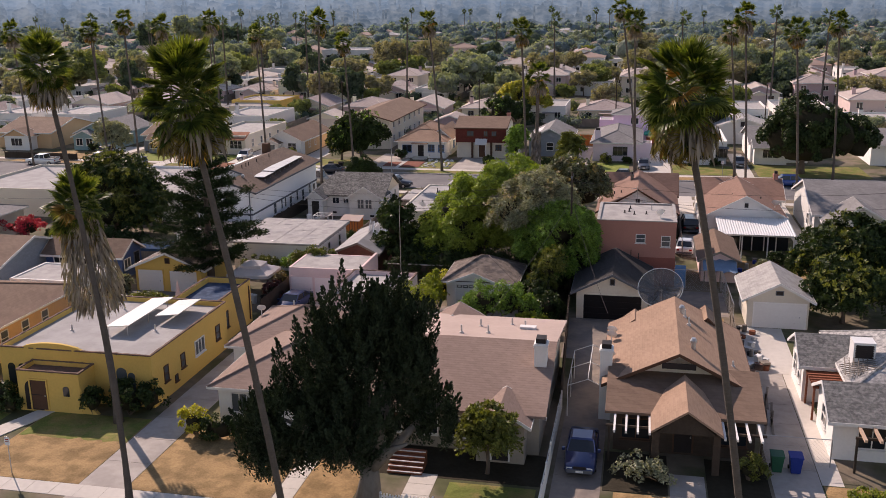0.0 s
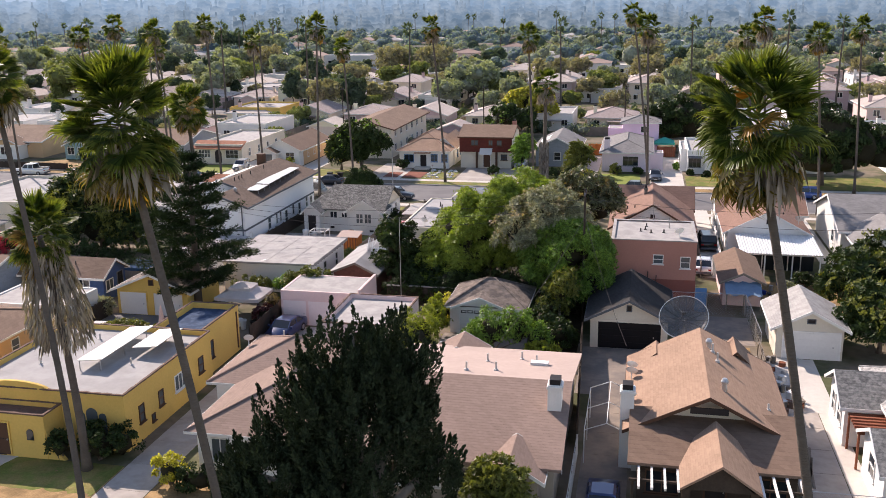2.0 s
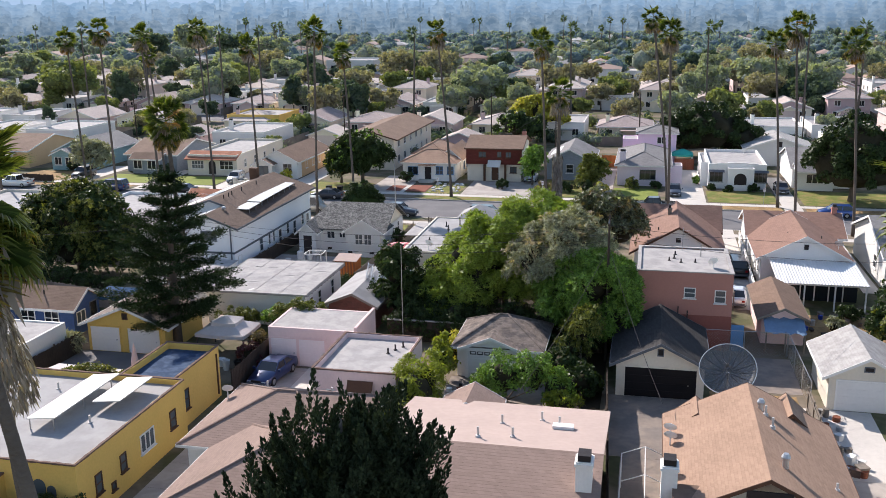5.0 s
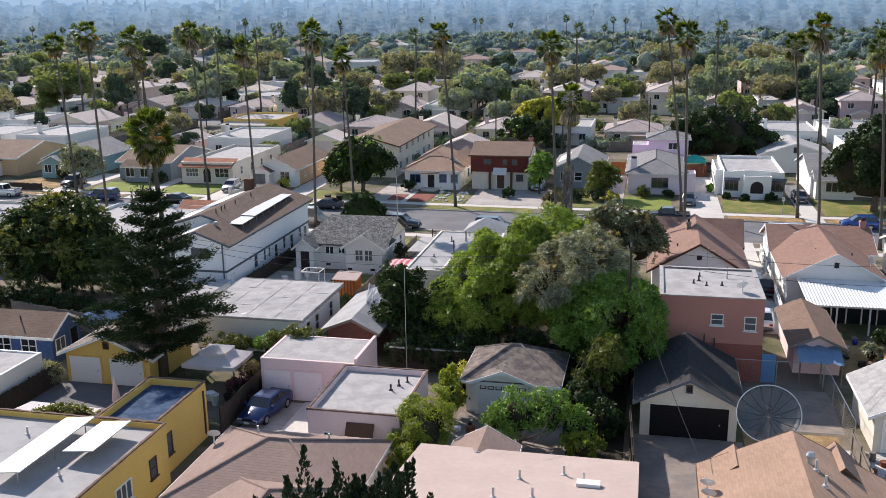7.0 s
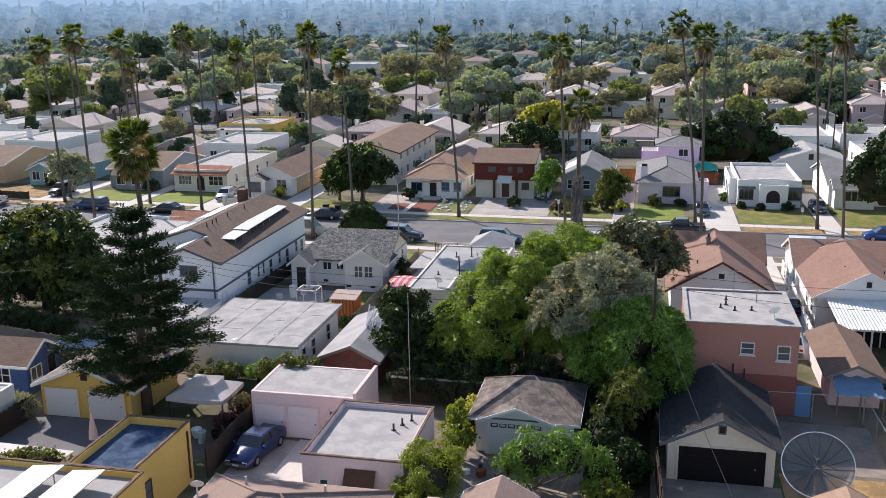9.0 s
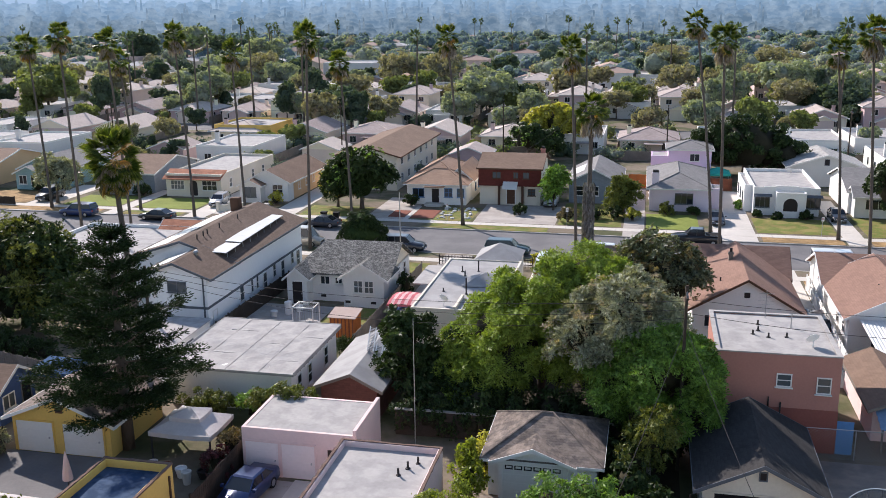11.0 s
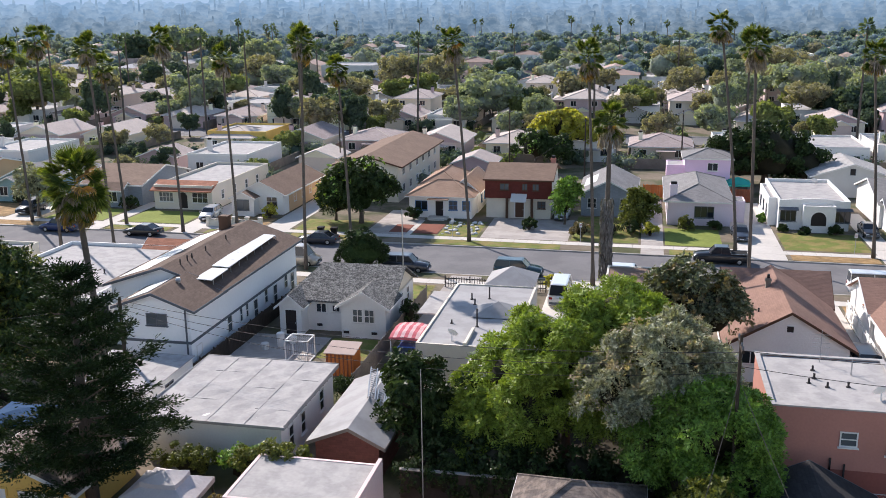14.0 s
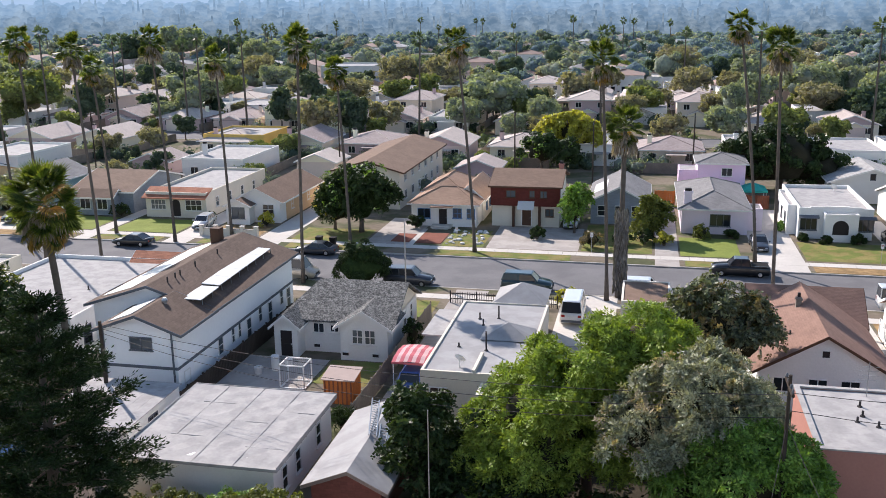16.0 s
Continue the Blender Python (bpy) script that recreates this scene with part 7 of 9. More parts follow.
tree("clipped round street tree with dense dark crown", -37.4, 127.0, [(0, 0, 2.3, 2.15, 2.1, 1.75), (0, 0, 2.9, 1.7, 1.7, 1.5)], "leaf_dark", 1.2, 0.2, 420, 34, 0.13, 0.3, 0.16, 40, mass=("mass_deep", 0.95))
tree("small green tree in front of the large house", -6.7, 48.6, [(0, 0, 3.0, 1.2, 1.1, 1.15), (-0.6, -0.3, 2.3, 0.95, 0.85, 0.9), (0.7, -0.1, 2.3, 0.9, 0.85, 0.85)], "leaf_mid", 1.4, 0.11, 90, 26, 0.2, 0.28, 0.26, 41)
# shrubs added to fill and darken the shade under the trees
for i, (x, y, r) in enumerate(((-19.5, 86.0, 1.3), (-17.0, 85.6, 1.5), (-14.6, 85.4, 1.3), (-12.2, 85.6, 1.5), (-9.8, 85.4, 1.4), (-7.4, 85.0, 1.4), (-15.6, 95.4, 1.6), (-11.5, 96.2, 1.7), (-8.0, 95.8, 1.6), (-5.0, 92.0, 1.5), (-19.6, 92.6, 1.4), (-8.6, 80.6, 1.1), (-7.4, 77.6, 1.2), (-6.0, 75.6, 1.0), (-5.2, 84.0, 1.2))):
    bush("dark shrub in the shade under the trees", x, y, [(0, 0, r, r * 1.1, r, r * 1.1), (0.5 * r, 0.3, r * 0.7, r * 0.8, r * 0.8, r * 0.8)], "leaf_dark", 46, 20, 0.26, 0.3, 0.3, 160 + i, group="shrubs under the trees")
# -- bushes, hedges and climbers --
bush("dense yellow-green bush beside the pink house", -15.8, 68.3, [(0, 0, 2.4, 1.5, 1.8, 2.2), (0.2, 1.6, 2.6, 1.3, 1.4, 1.8), (-0.5, -1.0, 1.6, 1.4, 1.3, 1.5)], "leaf_lime", 300, 30, 0.13, 0.3, 0.24, 51)
bush("sunlit yellow bush on the garage side", -15.9, 76.3, [(0, 0, 1.4, 0.8, 0.9, 1.3), (-0.2, 1.2, 2.0, 0.6, 0.8, 1.2)], "leaf_lime", 55, 22, 0.22, 0.3, 0.25, 52)
bush("orange and yellow creeper on the garage wall", -15.6, 79.4, [(0, 0, 1.3, 0.4, 1.4, 1.3)], "leaf_yellow", 30, 20, 0.2, 0.3, 0.22, 53)
bush("leaning bamboo thicket in front of the garage", -11.0, 73.6, [(0, 0, 1.7, 1.6, 1.2, 1.6), (1.8, 0.3, 2.0, 1.4, 1.1, 1.7), (3.4, 0.0, 1.3, 1.2, 1.0, 1.2), (-1.3, 0.2, 1.3, 0.8, 0.9, 1.1)], "leaf_green", 130, 24, 0.3, 0.14, 0.34, 54, "bamboo", "bamboo")
bush("low bright bush beside the bamboo", -6.9, 71.9, [(0, 0, 0.8, 1.1, 0.9, 0.8)], "leaf_lime", 40, 22, 0.22, 0.25, 0.25, 55)
bush("dark shrubs along the yellow house", -30.9, 52.2, [(0, 0, 1.0, 1.4, 0.9, 1.2), (1.2, 0.6, 0.9, 0.9, 0.9, 1.1)], "leaf_dark", 90, 22, 0.2, 0.3, 0.25, 56)
bush("dark shrub under the porch window", -33.2, 51.8, [(0, 0, 0.8, 0.7, 0.7, 0.9)], "leaf_dark", 30, 22, 0.2, 0.3, 0.22, 57)
bush("dark shrubs beside the porch door", -40.0, 51.6, [(0, 0, 0.9, 1.4, 0.8, 1.0), (1.2, -0.4, 0.5, 0.8, 0.6, 0.6)], "leaf_dark", 50, 22, 0.2, 0.3, 0.25, 58)
bush("yellowing shrub at the corner of the white bungalow", -25.3, 50.3, [(0, 0, 0.9, 0.8, 0.8, 1.0)], "leaf_yellow", 34, 22, 0.2, 0.3, 0.22, 59)
bush("dark shrub in front of the white bungalow", -23.6, 49.9, [(0, 0, 0.7, 1.2, 0.7, 0.8)], "leaf_dark", 40, 22, 0.2, 0.3, 0.22, 60)
bush("clipped yellow-green hedge on the front lawn", 13.4, 48.2, [(0, 0, 0.55, 1.5, 0.8, 0.65)], "leaf_lime", 70, 26, 0.13, 0.35, 0.12, 61, "hedge", "hedge", False)
bush("flowering shrubs below the pergola", 1.6, 49.7, [(0, 0, 0.6, 1.3, 0.7, 0.7), (1.2, -0.4, 0.4, 0.7, 0.6, 0.5)], "leaf_olive", 50, 20, 0.2, 0.25, 0.25, 62)
bush("hanging plant beside the porch", 7.6, 50.5, [(0, 0, 0.7, 0.9, 0.6, 0.8)], "leaf_mid", 34, 20, 0.2, 0.25, 0.25, 63)
bush("clipped round hedge beside the long garage", -34.6, 83.9, [(0, 0, 0.9, 1.8, 0.9, 1.0)], "leaf_mid", 90, 26, 0.15, 0.33, 0.14, 64, "hedge", "hedge", False)
bush("loose green bush against the long garage", -31.0, 83.6, [(0, 0, 1.2, 1.5, 1.0, 1.2), (1.4, -0.6, 1.6, 1.1, 1.1, 1.1)], "leaf_green", 80, 24, 0.24, 0.22, 0.3, 65)
bush("climber spilling over the pink garage roof", -28.2, 82.2, [(0, 0, 2.6, 1.6, 0.8, 0.9), (-1.6, 0.2, 2.0, 1.4, 0.8, 1.0)], "leaf_mid", 80, 24, 0.22, 0.25, 0.28, 66)
bush("spiky agave-like shrub beside the yellow garage", -46.0, 76.6, [(0, 0, 0.8, 1.2, 1.0, 0.9)], "leaf_olive", 44, 20, 0.45, 0.08, 0.2, 67)
bush("dark reddish shrubs beside the gazebo", -30.6, 78.6, [(0, 0, 1.0, 0.8, 1.2, 1.0)], "leaf_brown", 44, 20, 0.22, 0.25, 0.25, 68)
bush("small cycad behind the orange shed", -29.3, 96.3, [(0, 0, 0.8, 0.8, 0.8, 0.6)], "leaf_dark", 30, 16, 0.5, 0.07, 0.15, 69)
bush("dark cypress-like shrub beside the grey house", -28.4, 111.5, [(0, 0, 1.3, 0.6, 0.7, 1.4)], "leaf_dark", 34, 22, 0.2, 0.3, 0.2, 70)
bush("dark shrubs in the shade behind the blue house", -53.5, 90.5, [(0, 0, 1.0, 1.6, 1.0, 1.1), (2.0, 0.4, 0.8, 1.2, 0.9, 0.9), (-2.2, 0.3, 1.2, 1.4, 1.0, 1.3)], "leaf_dark", 130, 24, 0.2, 0.3, 0.26, 171)
bush("low dark hedge along the back fence", -60.0, 92.0, [(0, 0, 0.9, 1.8, 0.9, 1.0), (2.6, 0.2, 1.1, 1.4, 0.9, 1.2), (-2.6, 0, 0.8, 1.4, 0.9, 0.9)], "leaf_dark", 130, 24, 0.2, 0.3, 0.26, 172)
bush("rounded shrub on the western verge", -61.5, 126.2, [(0, 0, 0.9, 1.6, 1.0, 0.9)], "leaf_mid", 50, 22, 0.22, 0.28, 0.25, 71)
bush("pale flowering shrub on the western verge", -56.6, 126.0, [(0, 0, 0.9, 1.2, 0.9, 0.9)], "leaf_yellow", 40, 20, 0.22, 0.28, 0.25, 72)
bush("scarlet bougainvillea over a back fence", -67.0, 92.5, [(0, 0, 1.6, 3.0, 1.0, 1.2)], "leaf_flower", 60, 22, 0.2, 0.33, 0.3, 73)
bush("ivy on the shaded garden wall", -20.0, 84.3, [(0, 0, 1.1, 2.6, 0.4, 1.2), (4.0, 0.2, 1.1, 2.0, 0.5, 1.2)], "leaf_dark", 80, 22, 0.2, 0.3, 0.25, 74)
for i, (x, y, r, m) in enumerate(((-23.0, 149.5, 0.8, "leaf_dark"), (-16.5, 146.5, 1.1, "leaf_brown"), (-8.6, 148.5, 0.9, "leaf_yellow"), (-10.8, 148.8, 0.9, "leaf_dark"), (-13.0, 148.3, 0.9, "leaf_dark"), (-4.4, 152.6, 0.9, "leaf_mid"), (-1.0, 153.0, 0.7, "leaf_dark"), (9.0, 152.3, 0.5, "leaf_dark"), (12.6, 152.3, 0.6, "leaf_dark"), (7.0, 153.3, 0.5, "leaf_dark"),
                                  (-65.5, 152.0, 0.7, "leaf_dark"), (-57.0, 150.6, 0.9, "leaf_yellow"), (-78.5, 153.0, 1.0, "leaf_dark"), (-96, 153.5, 0.9, "leaf_dark"), (-38.2, 152.6, 0.9, "leaf_dark"), (-17.6, 125.5, 0.8, "leaf_yellow"), (-11.0, 126.0, 0.7, "leaf_mid"), (-6, 123.4, 0.8, "leaf_mid"), (5, 157.8, 0.6, "leaf_green"), (20, 91, 1.0, "leaf_dark"), (14.8, 95.2, 0.8, "leaf_dark"), (13.0, 92.0, 0.7, "leaf_olive"))):
    bush("small garden shrub beside the house front", x, y, [(0, 0, r * 0.8, r * 1.1, r, r * 0.9)], m, 34, 18, 0.24, 0.28, 0.24, 80 + i, group="front garden shrubs")

# ---- vehicles ----
CARS = dict(
    sedan=dict(L=4.7, W=1.8, belt=0.93, roof=1.42, nose=0.72, hood=0.92, trunk=0.98, a=(-1.75, 0.95), b=(-1.0, 0.25)),
    suv=dict(L=4.9, W=1.92, belt=1.1, roof=1.78, nose=0.9, hood=1.1, trunk=1.1, a=(-2.4, 1.05), b=(-2.15, 0.45)),
    hatch=dict(L=4.3, W=1.8, belt=1.0, roof=1.6, nose=0.8, hood=1.02, trunk=1.0, a=(-2.08, 1.05), b=(-1.65, 0.3)),
    pickup=dict(L=5.6, W=1.95, belt=1.12, roof=1.82, nose=0.98, hood=1.12, trunk=1.08, a=(-0.95, 1.2), b=(-0.75, 0.6)),
    van=dict(L=5.3, W=1.98, belt=1.2, roof=2.2, nose=0.95, hood=1.2, trunk=1.2, a=(-2.62, 1.75), b=(-2.55, 1.15)))


def paint(name, col, metal=0.3, rough=0.28):
    m = mat(name, col, rough, 0.04, 0.5, 3.0, 0.0, metal, 0, 0, 0.5)
    m.node_tree.nodes["Principled BSDF"].inputs["Coat Weight"].default_value = 0.6
    return name


for nm, c in (("paint_navy", (0.012, 0.03, 0.11)), ("paint_black", (0.012, 0.012, 0.014)), ("paint_white", (0.72, 0.72, 0.71)), ("paint_silver", (0.42, 0.43, 0.44)), ("paint_slate", (0.035, 0.04, 0.052)), ("paint_teal", (0.02, 0.05, 0.055)), ("paint_sand", (0.46, 0.41, 0.33)), ("paint_blue", (0.03, 0.08, 0.28)), ("paint_red", (0.30, 0.03, 0.025))):
    paint(nm, c)
mat("lamp_clear", (0.62, 0.64, 0.66), 0.15, 0.05, bump=0, spec=0.7)
mat("lamp_red", (0.30, 0.012, 0.012), 0.2, 0.05, bump=0, spec=0.6)


def ring_loft(bm, stations):
    rings = [[bm.verts.new(p) for p in s] for s in stations]
    n = len(rings[0])
    for a, b in zip(rings, rings[1:]):
        for k in range(n):
            bm.faces.new((a[k], a[(k + 1) % n], b[(k + 1) % n], b[k]))
    bm.faces.new(rings[0][::-1])
    bm.faces.new(rings[-1])
    bmesh.ops.recalc_face_normals(bm, faces=bm.faces)


def car(kind, colour, label, x, y, rz, z=-0.12, group="parked cars"):
    """A vehicle with its nose along local +x: shell, glass, roof, pillars, lamps, bumpers, wheels."""
    k = CARS[kind]
    L, W = k["L"] / 2, k["W"] / 2
    o = thing("pickup_truck" if kind == "pickup" else "van" if kind == "van" else "car", label, "pickup truck" if kind == "pickup" else "van" if kind == "van" else "car", x, y, z, rz, group)

    def sec(px, w, z0, z1, z2):
        return [(px, -w * 0.94, z0), (px, -w, z0 + 0.12), (px, -w, z1), (px, -w * 0.9, z2), (px, w * 0.9, z2), (px, w, z1), (px, w, z0 + 0.12), (px, w * 0.94, z0)]

    a0, a1 = k["a"]
    b0, b1 = k["b"]
    belt = k["belt"]
    bm = bmesh.new()
    ring_loft(bm, [sec(-L, W * 0.86, 0.36, k["trunk"] * 0.72, k["trunk"] * 0.86), sec(-L + 0.12, W * 0.95, 0.26, k["trunk"] * 0.82, k["trunk"] * 0.98), sec(a0 - 0.02 if a0 > -L + 0.2 else -L + 0.2, W, 0.22, belt * 0.82, belt),
                   sec(0, W, 0.2, belt * 0.82, belt), sec(a1, W, 0.22, k["hood"] * 0.82, k["hood"]), sec(L - 0.5, W * 0.97, 0.24, k["nose"] * 0.86, k["nose"] * 1.04), sec(L - 0.1, W * 0.9, 0.3, k["nose"] * 0.74, k["nose"] * 0.9), sec(L, W * 0.8, 0.38, k["nose"] * 0.62, k["nose"] * 0.74)])
    body = part("body", bm, colour, o, "", True)
    wb, wr = W * 0.88, W * 0.74
    bm = bmesh.new()
    lo = [(a0, -wb, belt - 0.01), (a1, -wb, belt - 0.01), (a1, wb, belt - 0.01), (a0, wb, belt - 0.01)]
    hi = [(b0, -wr, k["roof"] - 0.05), (b1, -wr, k["roof"] - 0.05), (b1, wr, k["roof"] - 0.05), (b0, wr, k["roof"] - 0.05)]
    ring_loft(bm, [lo, hi])
    part("glasshouse", bm, "glass_dark", o)
    bm = bmesh.new()
    ring_loft(bm, [[(b0 - 0.05, -wr - 0.03, k["roof"] - 0.07), (b1 + 0.06, -wr - 0.03, k["roof"] - 0.07), (b1 + 0.06, wr + 0.03, k["roof"] - 0.07), (b0 - 0.05, wr + 0.03, k["roof"] - 0.07)],
                   [(b0 + 0.06, -wr + 0.1, k["roof"]), (b1 - 0.08, -wr + 0.1, k["roof"]), (b1 - 0.08, wr - 0.1, k["roof"]), (b0 + 0.06, wr - 0.1, k["roof"])]])
    part("roof", bm, colour, o)
    mid = (a0 + a1) / 2 - 0.1
    for s in (-1, 1):
        for p, q in (((a0, b0)), ((a1, b1)), (mid, mid - 0.05)):
            bm = bmesh.new()
            tube(bm, [(p, s * (wb + 0.01), belt - 0.02), (q, s * (wr + 0.01), k["roof"] - 0.05)], [0.05, 0.045], 5)
            part("pillar", bm, colour, body)
        bm = boxes((L - 0.16, min(s * W * 0.45, s * W * 0.8), k["nose"] * 0.68, L - 0.03, max(s * W * 0.45, s * W * 0.8), k["nose"] * 0.86))
        part("headlight", bm, "lamp_clear", o)
        bm = boxes((-L - 0.01, min(s * W * 0.55, s * W * 0.84), k["trunk"] * 0.66, -L + 0.1, max(s * W * 0.55, s * W * 0.84), k["trunk"] * 0.84))
        part("tail_light", bm, "lamp_red", o)
        part("door_mirror", boxes((a1 - 0.25, min(s * (W + 0.02), s * (W + 0.2)), belt - 0.02, a1 - 0.08, max(s * (W + 0.02), s * (W + 0.2)), belt + 0.14)), colour, o)
    part("bumper", boxes((L - 0.08, -W * 0.8, 0.32, L + 0.04, W * 0.8, 0.52)), "trim_slate", o)
    part("bumper", boxes((-L - 0.05, -W * 0.85, 0.34, -L + 0.06, W * 0.85, 0.54)), "trim_slate", o)
    part("grille", boxes((L - 0.03, -W * 0.4, 0.54, L + 0.015, W * 0.4, 0.7)), "door_dark", o)
    part("number_plate", boxes((L + 0.03, -0.2, 0.36, L + 0.05, 0.2, 0.48)), "trim_white", o)
    if kind == "pickup":
        part("load_bed", boxes((-L + 0.15, -W * 0.82, belt - 0.03, a0 - 0.12, W * 0.82, belt + 0.02)), "rubber", o)
        for s in (-1, 1):
            part("bed_rail", boxes((-L + 0.05, s * W * 0.94 - 0.06, belt - 0.04, a0, s * W * 0.94 + 0.06, belt + 0.06)), colour, o)
    for px in (-L + 0.95, L - 0.95):
        for s in (-1, 1):
            bm = bmesh.new()
            lathe(bm, [(0.2, -0.11), (0.33, -0.1), (0.345, 0.0), (0.33, 0.1), (0.2, 0.11)], 16)
            bm.transform(Matrix.Translation((px, s * (W - 0.1), 0.345)) @ Euler((math.pi / 2, 0, 0)).to_matrix().to_4x4())
            w = part("wheel", bm, "rubber", o)
            bm = bmesh.new()
            lathe(bm, [(0.2, -0.115), (0.19, 0.115)], 12)
            bm.transform(Matrix.Translation((px, s * (W - 0.1), 0.345)) @ Euler((math.pi / 2, 0, 0)).to_matrix().to_4x4())
            part("rim", bm, "steel", w)
    return o


car("sedan", "paint_navy", "dark blue sedan parked in the driveway", -1.6, 51.3, -90, 0.02)
car("sedan", "paint_navy", "dark blue sedan before the pink garage", -28.0, 74.6, -97, 0.02)
car("suv", "paint_teal", "dark green sport utility car at the kerb", -21.6, 129.6, -1)
car("pickup", "paint_black", "black pickup truck at the kerb", -1.3, 138.2, 179)
car("suv", "paint_slate", "grey sport utility car behind the clipped tree", -33.3, 129.5, -1)
car("van", "paint_sand", "beige camper van parked at the kerb", -45.6, 129.9, -1)
car("sedan", "paint_slate", "dark grey sedan at the far kerb", -46.4, 139.3, 179)
car("suv", "paint_navy", "dark blue sport utility car at the far kerb", -80.6, 140.0, 179)
car("sedan", "paint_black", "black sedan at the far kerb", -69.0, 139.6, 179)
car("hatch", "paint_silver", "silver hatchback on a garden drive", -64.7, 149.0, -85, 0.02)
car("van", "paint_white", "white van on a garden drive", -16.6, 121.8, 90, 0.02)
car("suv", "paint_white", "white car at the near kerb", -10.6, 129.2, -1)
car("pickup", "paint_white", "white pickup at the western far kerb", -97.5, 140.6, 179)
car("van", "paint_white", "white van at the near kerb", 12.2, 128.9, -1)
car("suv", "paint_black", "black car on the eastern drive", 6.8, 109.0, 92, 0.02)
car("sedan", "paint_slate", "dark car beside the lilac house", 1.6, 149.0, -90, 0.02)
car("hatch", "paint_silver", "silver car beside the brown house", -19.6, 156.4, -90, 0.02)
car("sedan", "paint_black", "black car on the drive beside the mission-style house", 16.3, 153, -90, 0.02)
car("sedan", "paint_white", "white car beside the salmon building", 6.0, 99.3, 85, 0.02)
car("hatch", "paint_blue", "blue car under the red and white canopy", -26.5, 104.6, 90, 0.02)
car("suv", "paint_black", "black car on a western drive", -91, 149, -90, 0.02)
car("sedan", "paint_silver", "silver sedan near the western kerb", -110, 129.9, 0)
car("hatch", "paint_blue", "blue car at the eastern kerb", 21, 138.0, 179)

# ---- fences, poles, wires and yard things ----
def fence(label, a, b, h, material, board=0.22, gap=0.02, lean=0.0, th=0.03, rail=True, name="fence"):
    """A board fence between two points: posts, rails and boards."""
    a, b = Vector((*a, 0)), Vector((*b, 0))
    d = b - a
    L = d.length
    o = thing(name, label, "fence", a.x, a.y, 0, math.degrees(math.atan2(d.y, d.x)))
    n = max(2, int(L / 2.2))
    for i in range(n + 1):
        part("post", boxes((L * i / n - 0.05, -0.05, -0.1, L * i / n + 0.05, 0.05, h + 0.08)), material, o)
    if rail:
        for z in (0.35, h - 0.25):
            part("rail", boxes((0, 0.03, z, L, 0.07, z + 0.08)), material, o)
    bm = bmesh.new()
    rs = random.Random(int(L * 100))
    x = 0.0
    while x < L - 0.02:
        box(bm, x, -th - 0.02, 0.03, min(x + board, L), -0.02, h + rs.uniform(-0.05, 0.04))
        x += board + gap
    tagged(part("boarding", bm, material, o), kind="stuff")
    return o


def wall_run(label, a, b, h, material, th=0.16, name="garden_wall"):
    a, b = Vector((*a, 0)), Vector((*b, 0))
    d = b - a
    o = thing(name, label, "wall", a.x, a.y, 0, math.degrees(math.atan2(d.y, d.x)))
    part("wall", boxes((0, -th / 2, -0.2, d.length, th / 2, h)), material, o)
    part("coping", boxes((-0.04, -th / 2 - 0.04, h, d.length + 0.04, th / 2 + 0.04, h + 0.07)), "kerb_stone", o)
    return o


def chain_link(label, a, b, h):
    """A chain-link fence: posts, top rail and a diagonal wire mesh."""
    a, b = Vector((*a, 0)), Vector((*b, 0))
    d = b - a
    L = d.length
    o = thing("chain_link_fence", label, "fence", a.x, a.y, 0, math.degrees(math.atan2(d.y, d.x)))
    n = max(1, int(L / 2.5))
    for i in range(n + 1):
        bm = bmesh.new()
        tube(bm, [(L * i / n, 0, -0.1), (L * i / n, 0, h)], [0.035, 0.035], 6)
        part("post", bm, "steel", o)
    bm = bmesh.new()
    tube(bm, [(0, 0, h), (L, 0, h)], [0.025, 0.025], 5)
    part("top_rail", bm, "steel", o)
    bm = bmesh.new()
    x = -h
    while x < L:
        for s in (1, -1):
            x0, x1, z0, z1 = (x, x + h, 0, h) if s > 0 else (x, x + h, h, 0)
            if x0 < 0:
                z0 += (0 - x0) * s
                x0 = 0
            if x1 > L:
                z1 -= (x1 - L) * s
                x1 = L
            if x1 - x0 > 0.1:
                tube(bm, [(x0, 0, z0), (x1, 0, z1)], [0.004, 0.004], 3, False)
        x += 0.22
    tagged(part("wire_mesh", bm, "steel", o), kind="stuff")


fence("white painted fence along the driveway", (-3.35, 43.2), (-3.35, 58), 1.2, "trim_white", 0.1, 0.22)
fence("dark weathered fence along the driveway", (-3.4, 58.3), (-4.3, 76), 1.9, "wood_dark")
fence("dark plank fence beside the yellow patio", (-29.6, 71.3), (-29.7, 80.2), 1.8, "wood_dark")
fence("weathered fence beside the tan-roofed house", (8.5, 57.2), (8.6, 75.5), 1.7, "wood_grey")
chain_link("chain-link fence beside the garden", (8.9, 76.5), (8.7, 86.0), 1.8)
chain_link("chain-link gate across the driveway", (8.4, 52.8), (12.2, 52.8), 1.7)
chain_link("chain-link fence behind the dish", (2.4, 85.6), (8.6, 85.7), 1.9)
# block wall in a dark wood tone, its shade given by colour
wall_run("block wall between the gardens, darkened for shade", (-22, 84.0), (-4.4, 84.2), 1.7, "wood_dark")
fence("leaning grey plank fence beside the grey house", (-28.9, 97), (-28.7, 119), 1.6, "wood_grey")
fence("plank fence below the white apartment house", (-41.0, 96), (-40.6, 118), 1.5, "wood_dark")
fence("plank fence at the yard end", (-47, 96.2), (-41.2, 95.9), 1.7, "wood_grey")
fence("back fence behind the yellow garage", (-58, 89.5), (-39, 84.8), 1.7, "wood_grey")
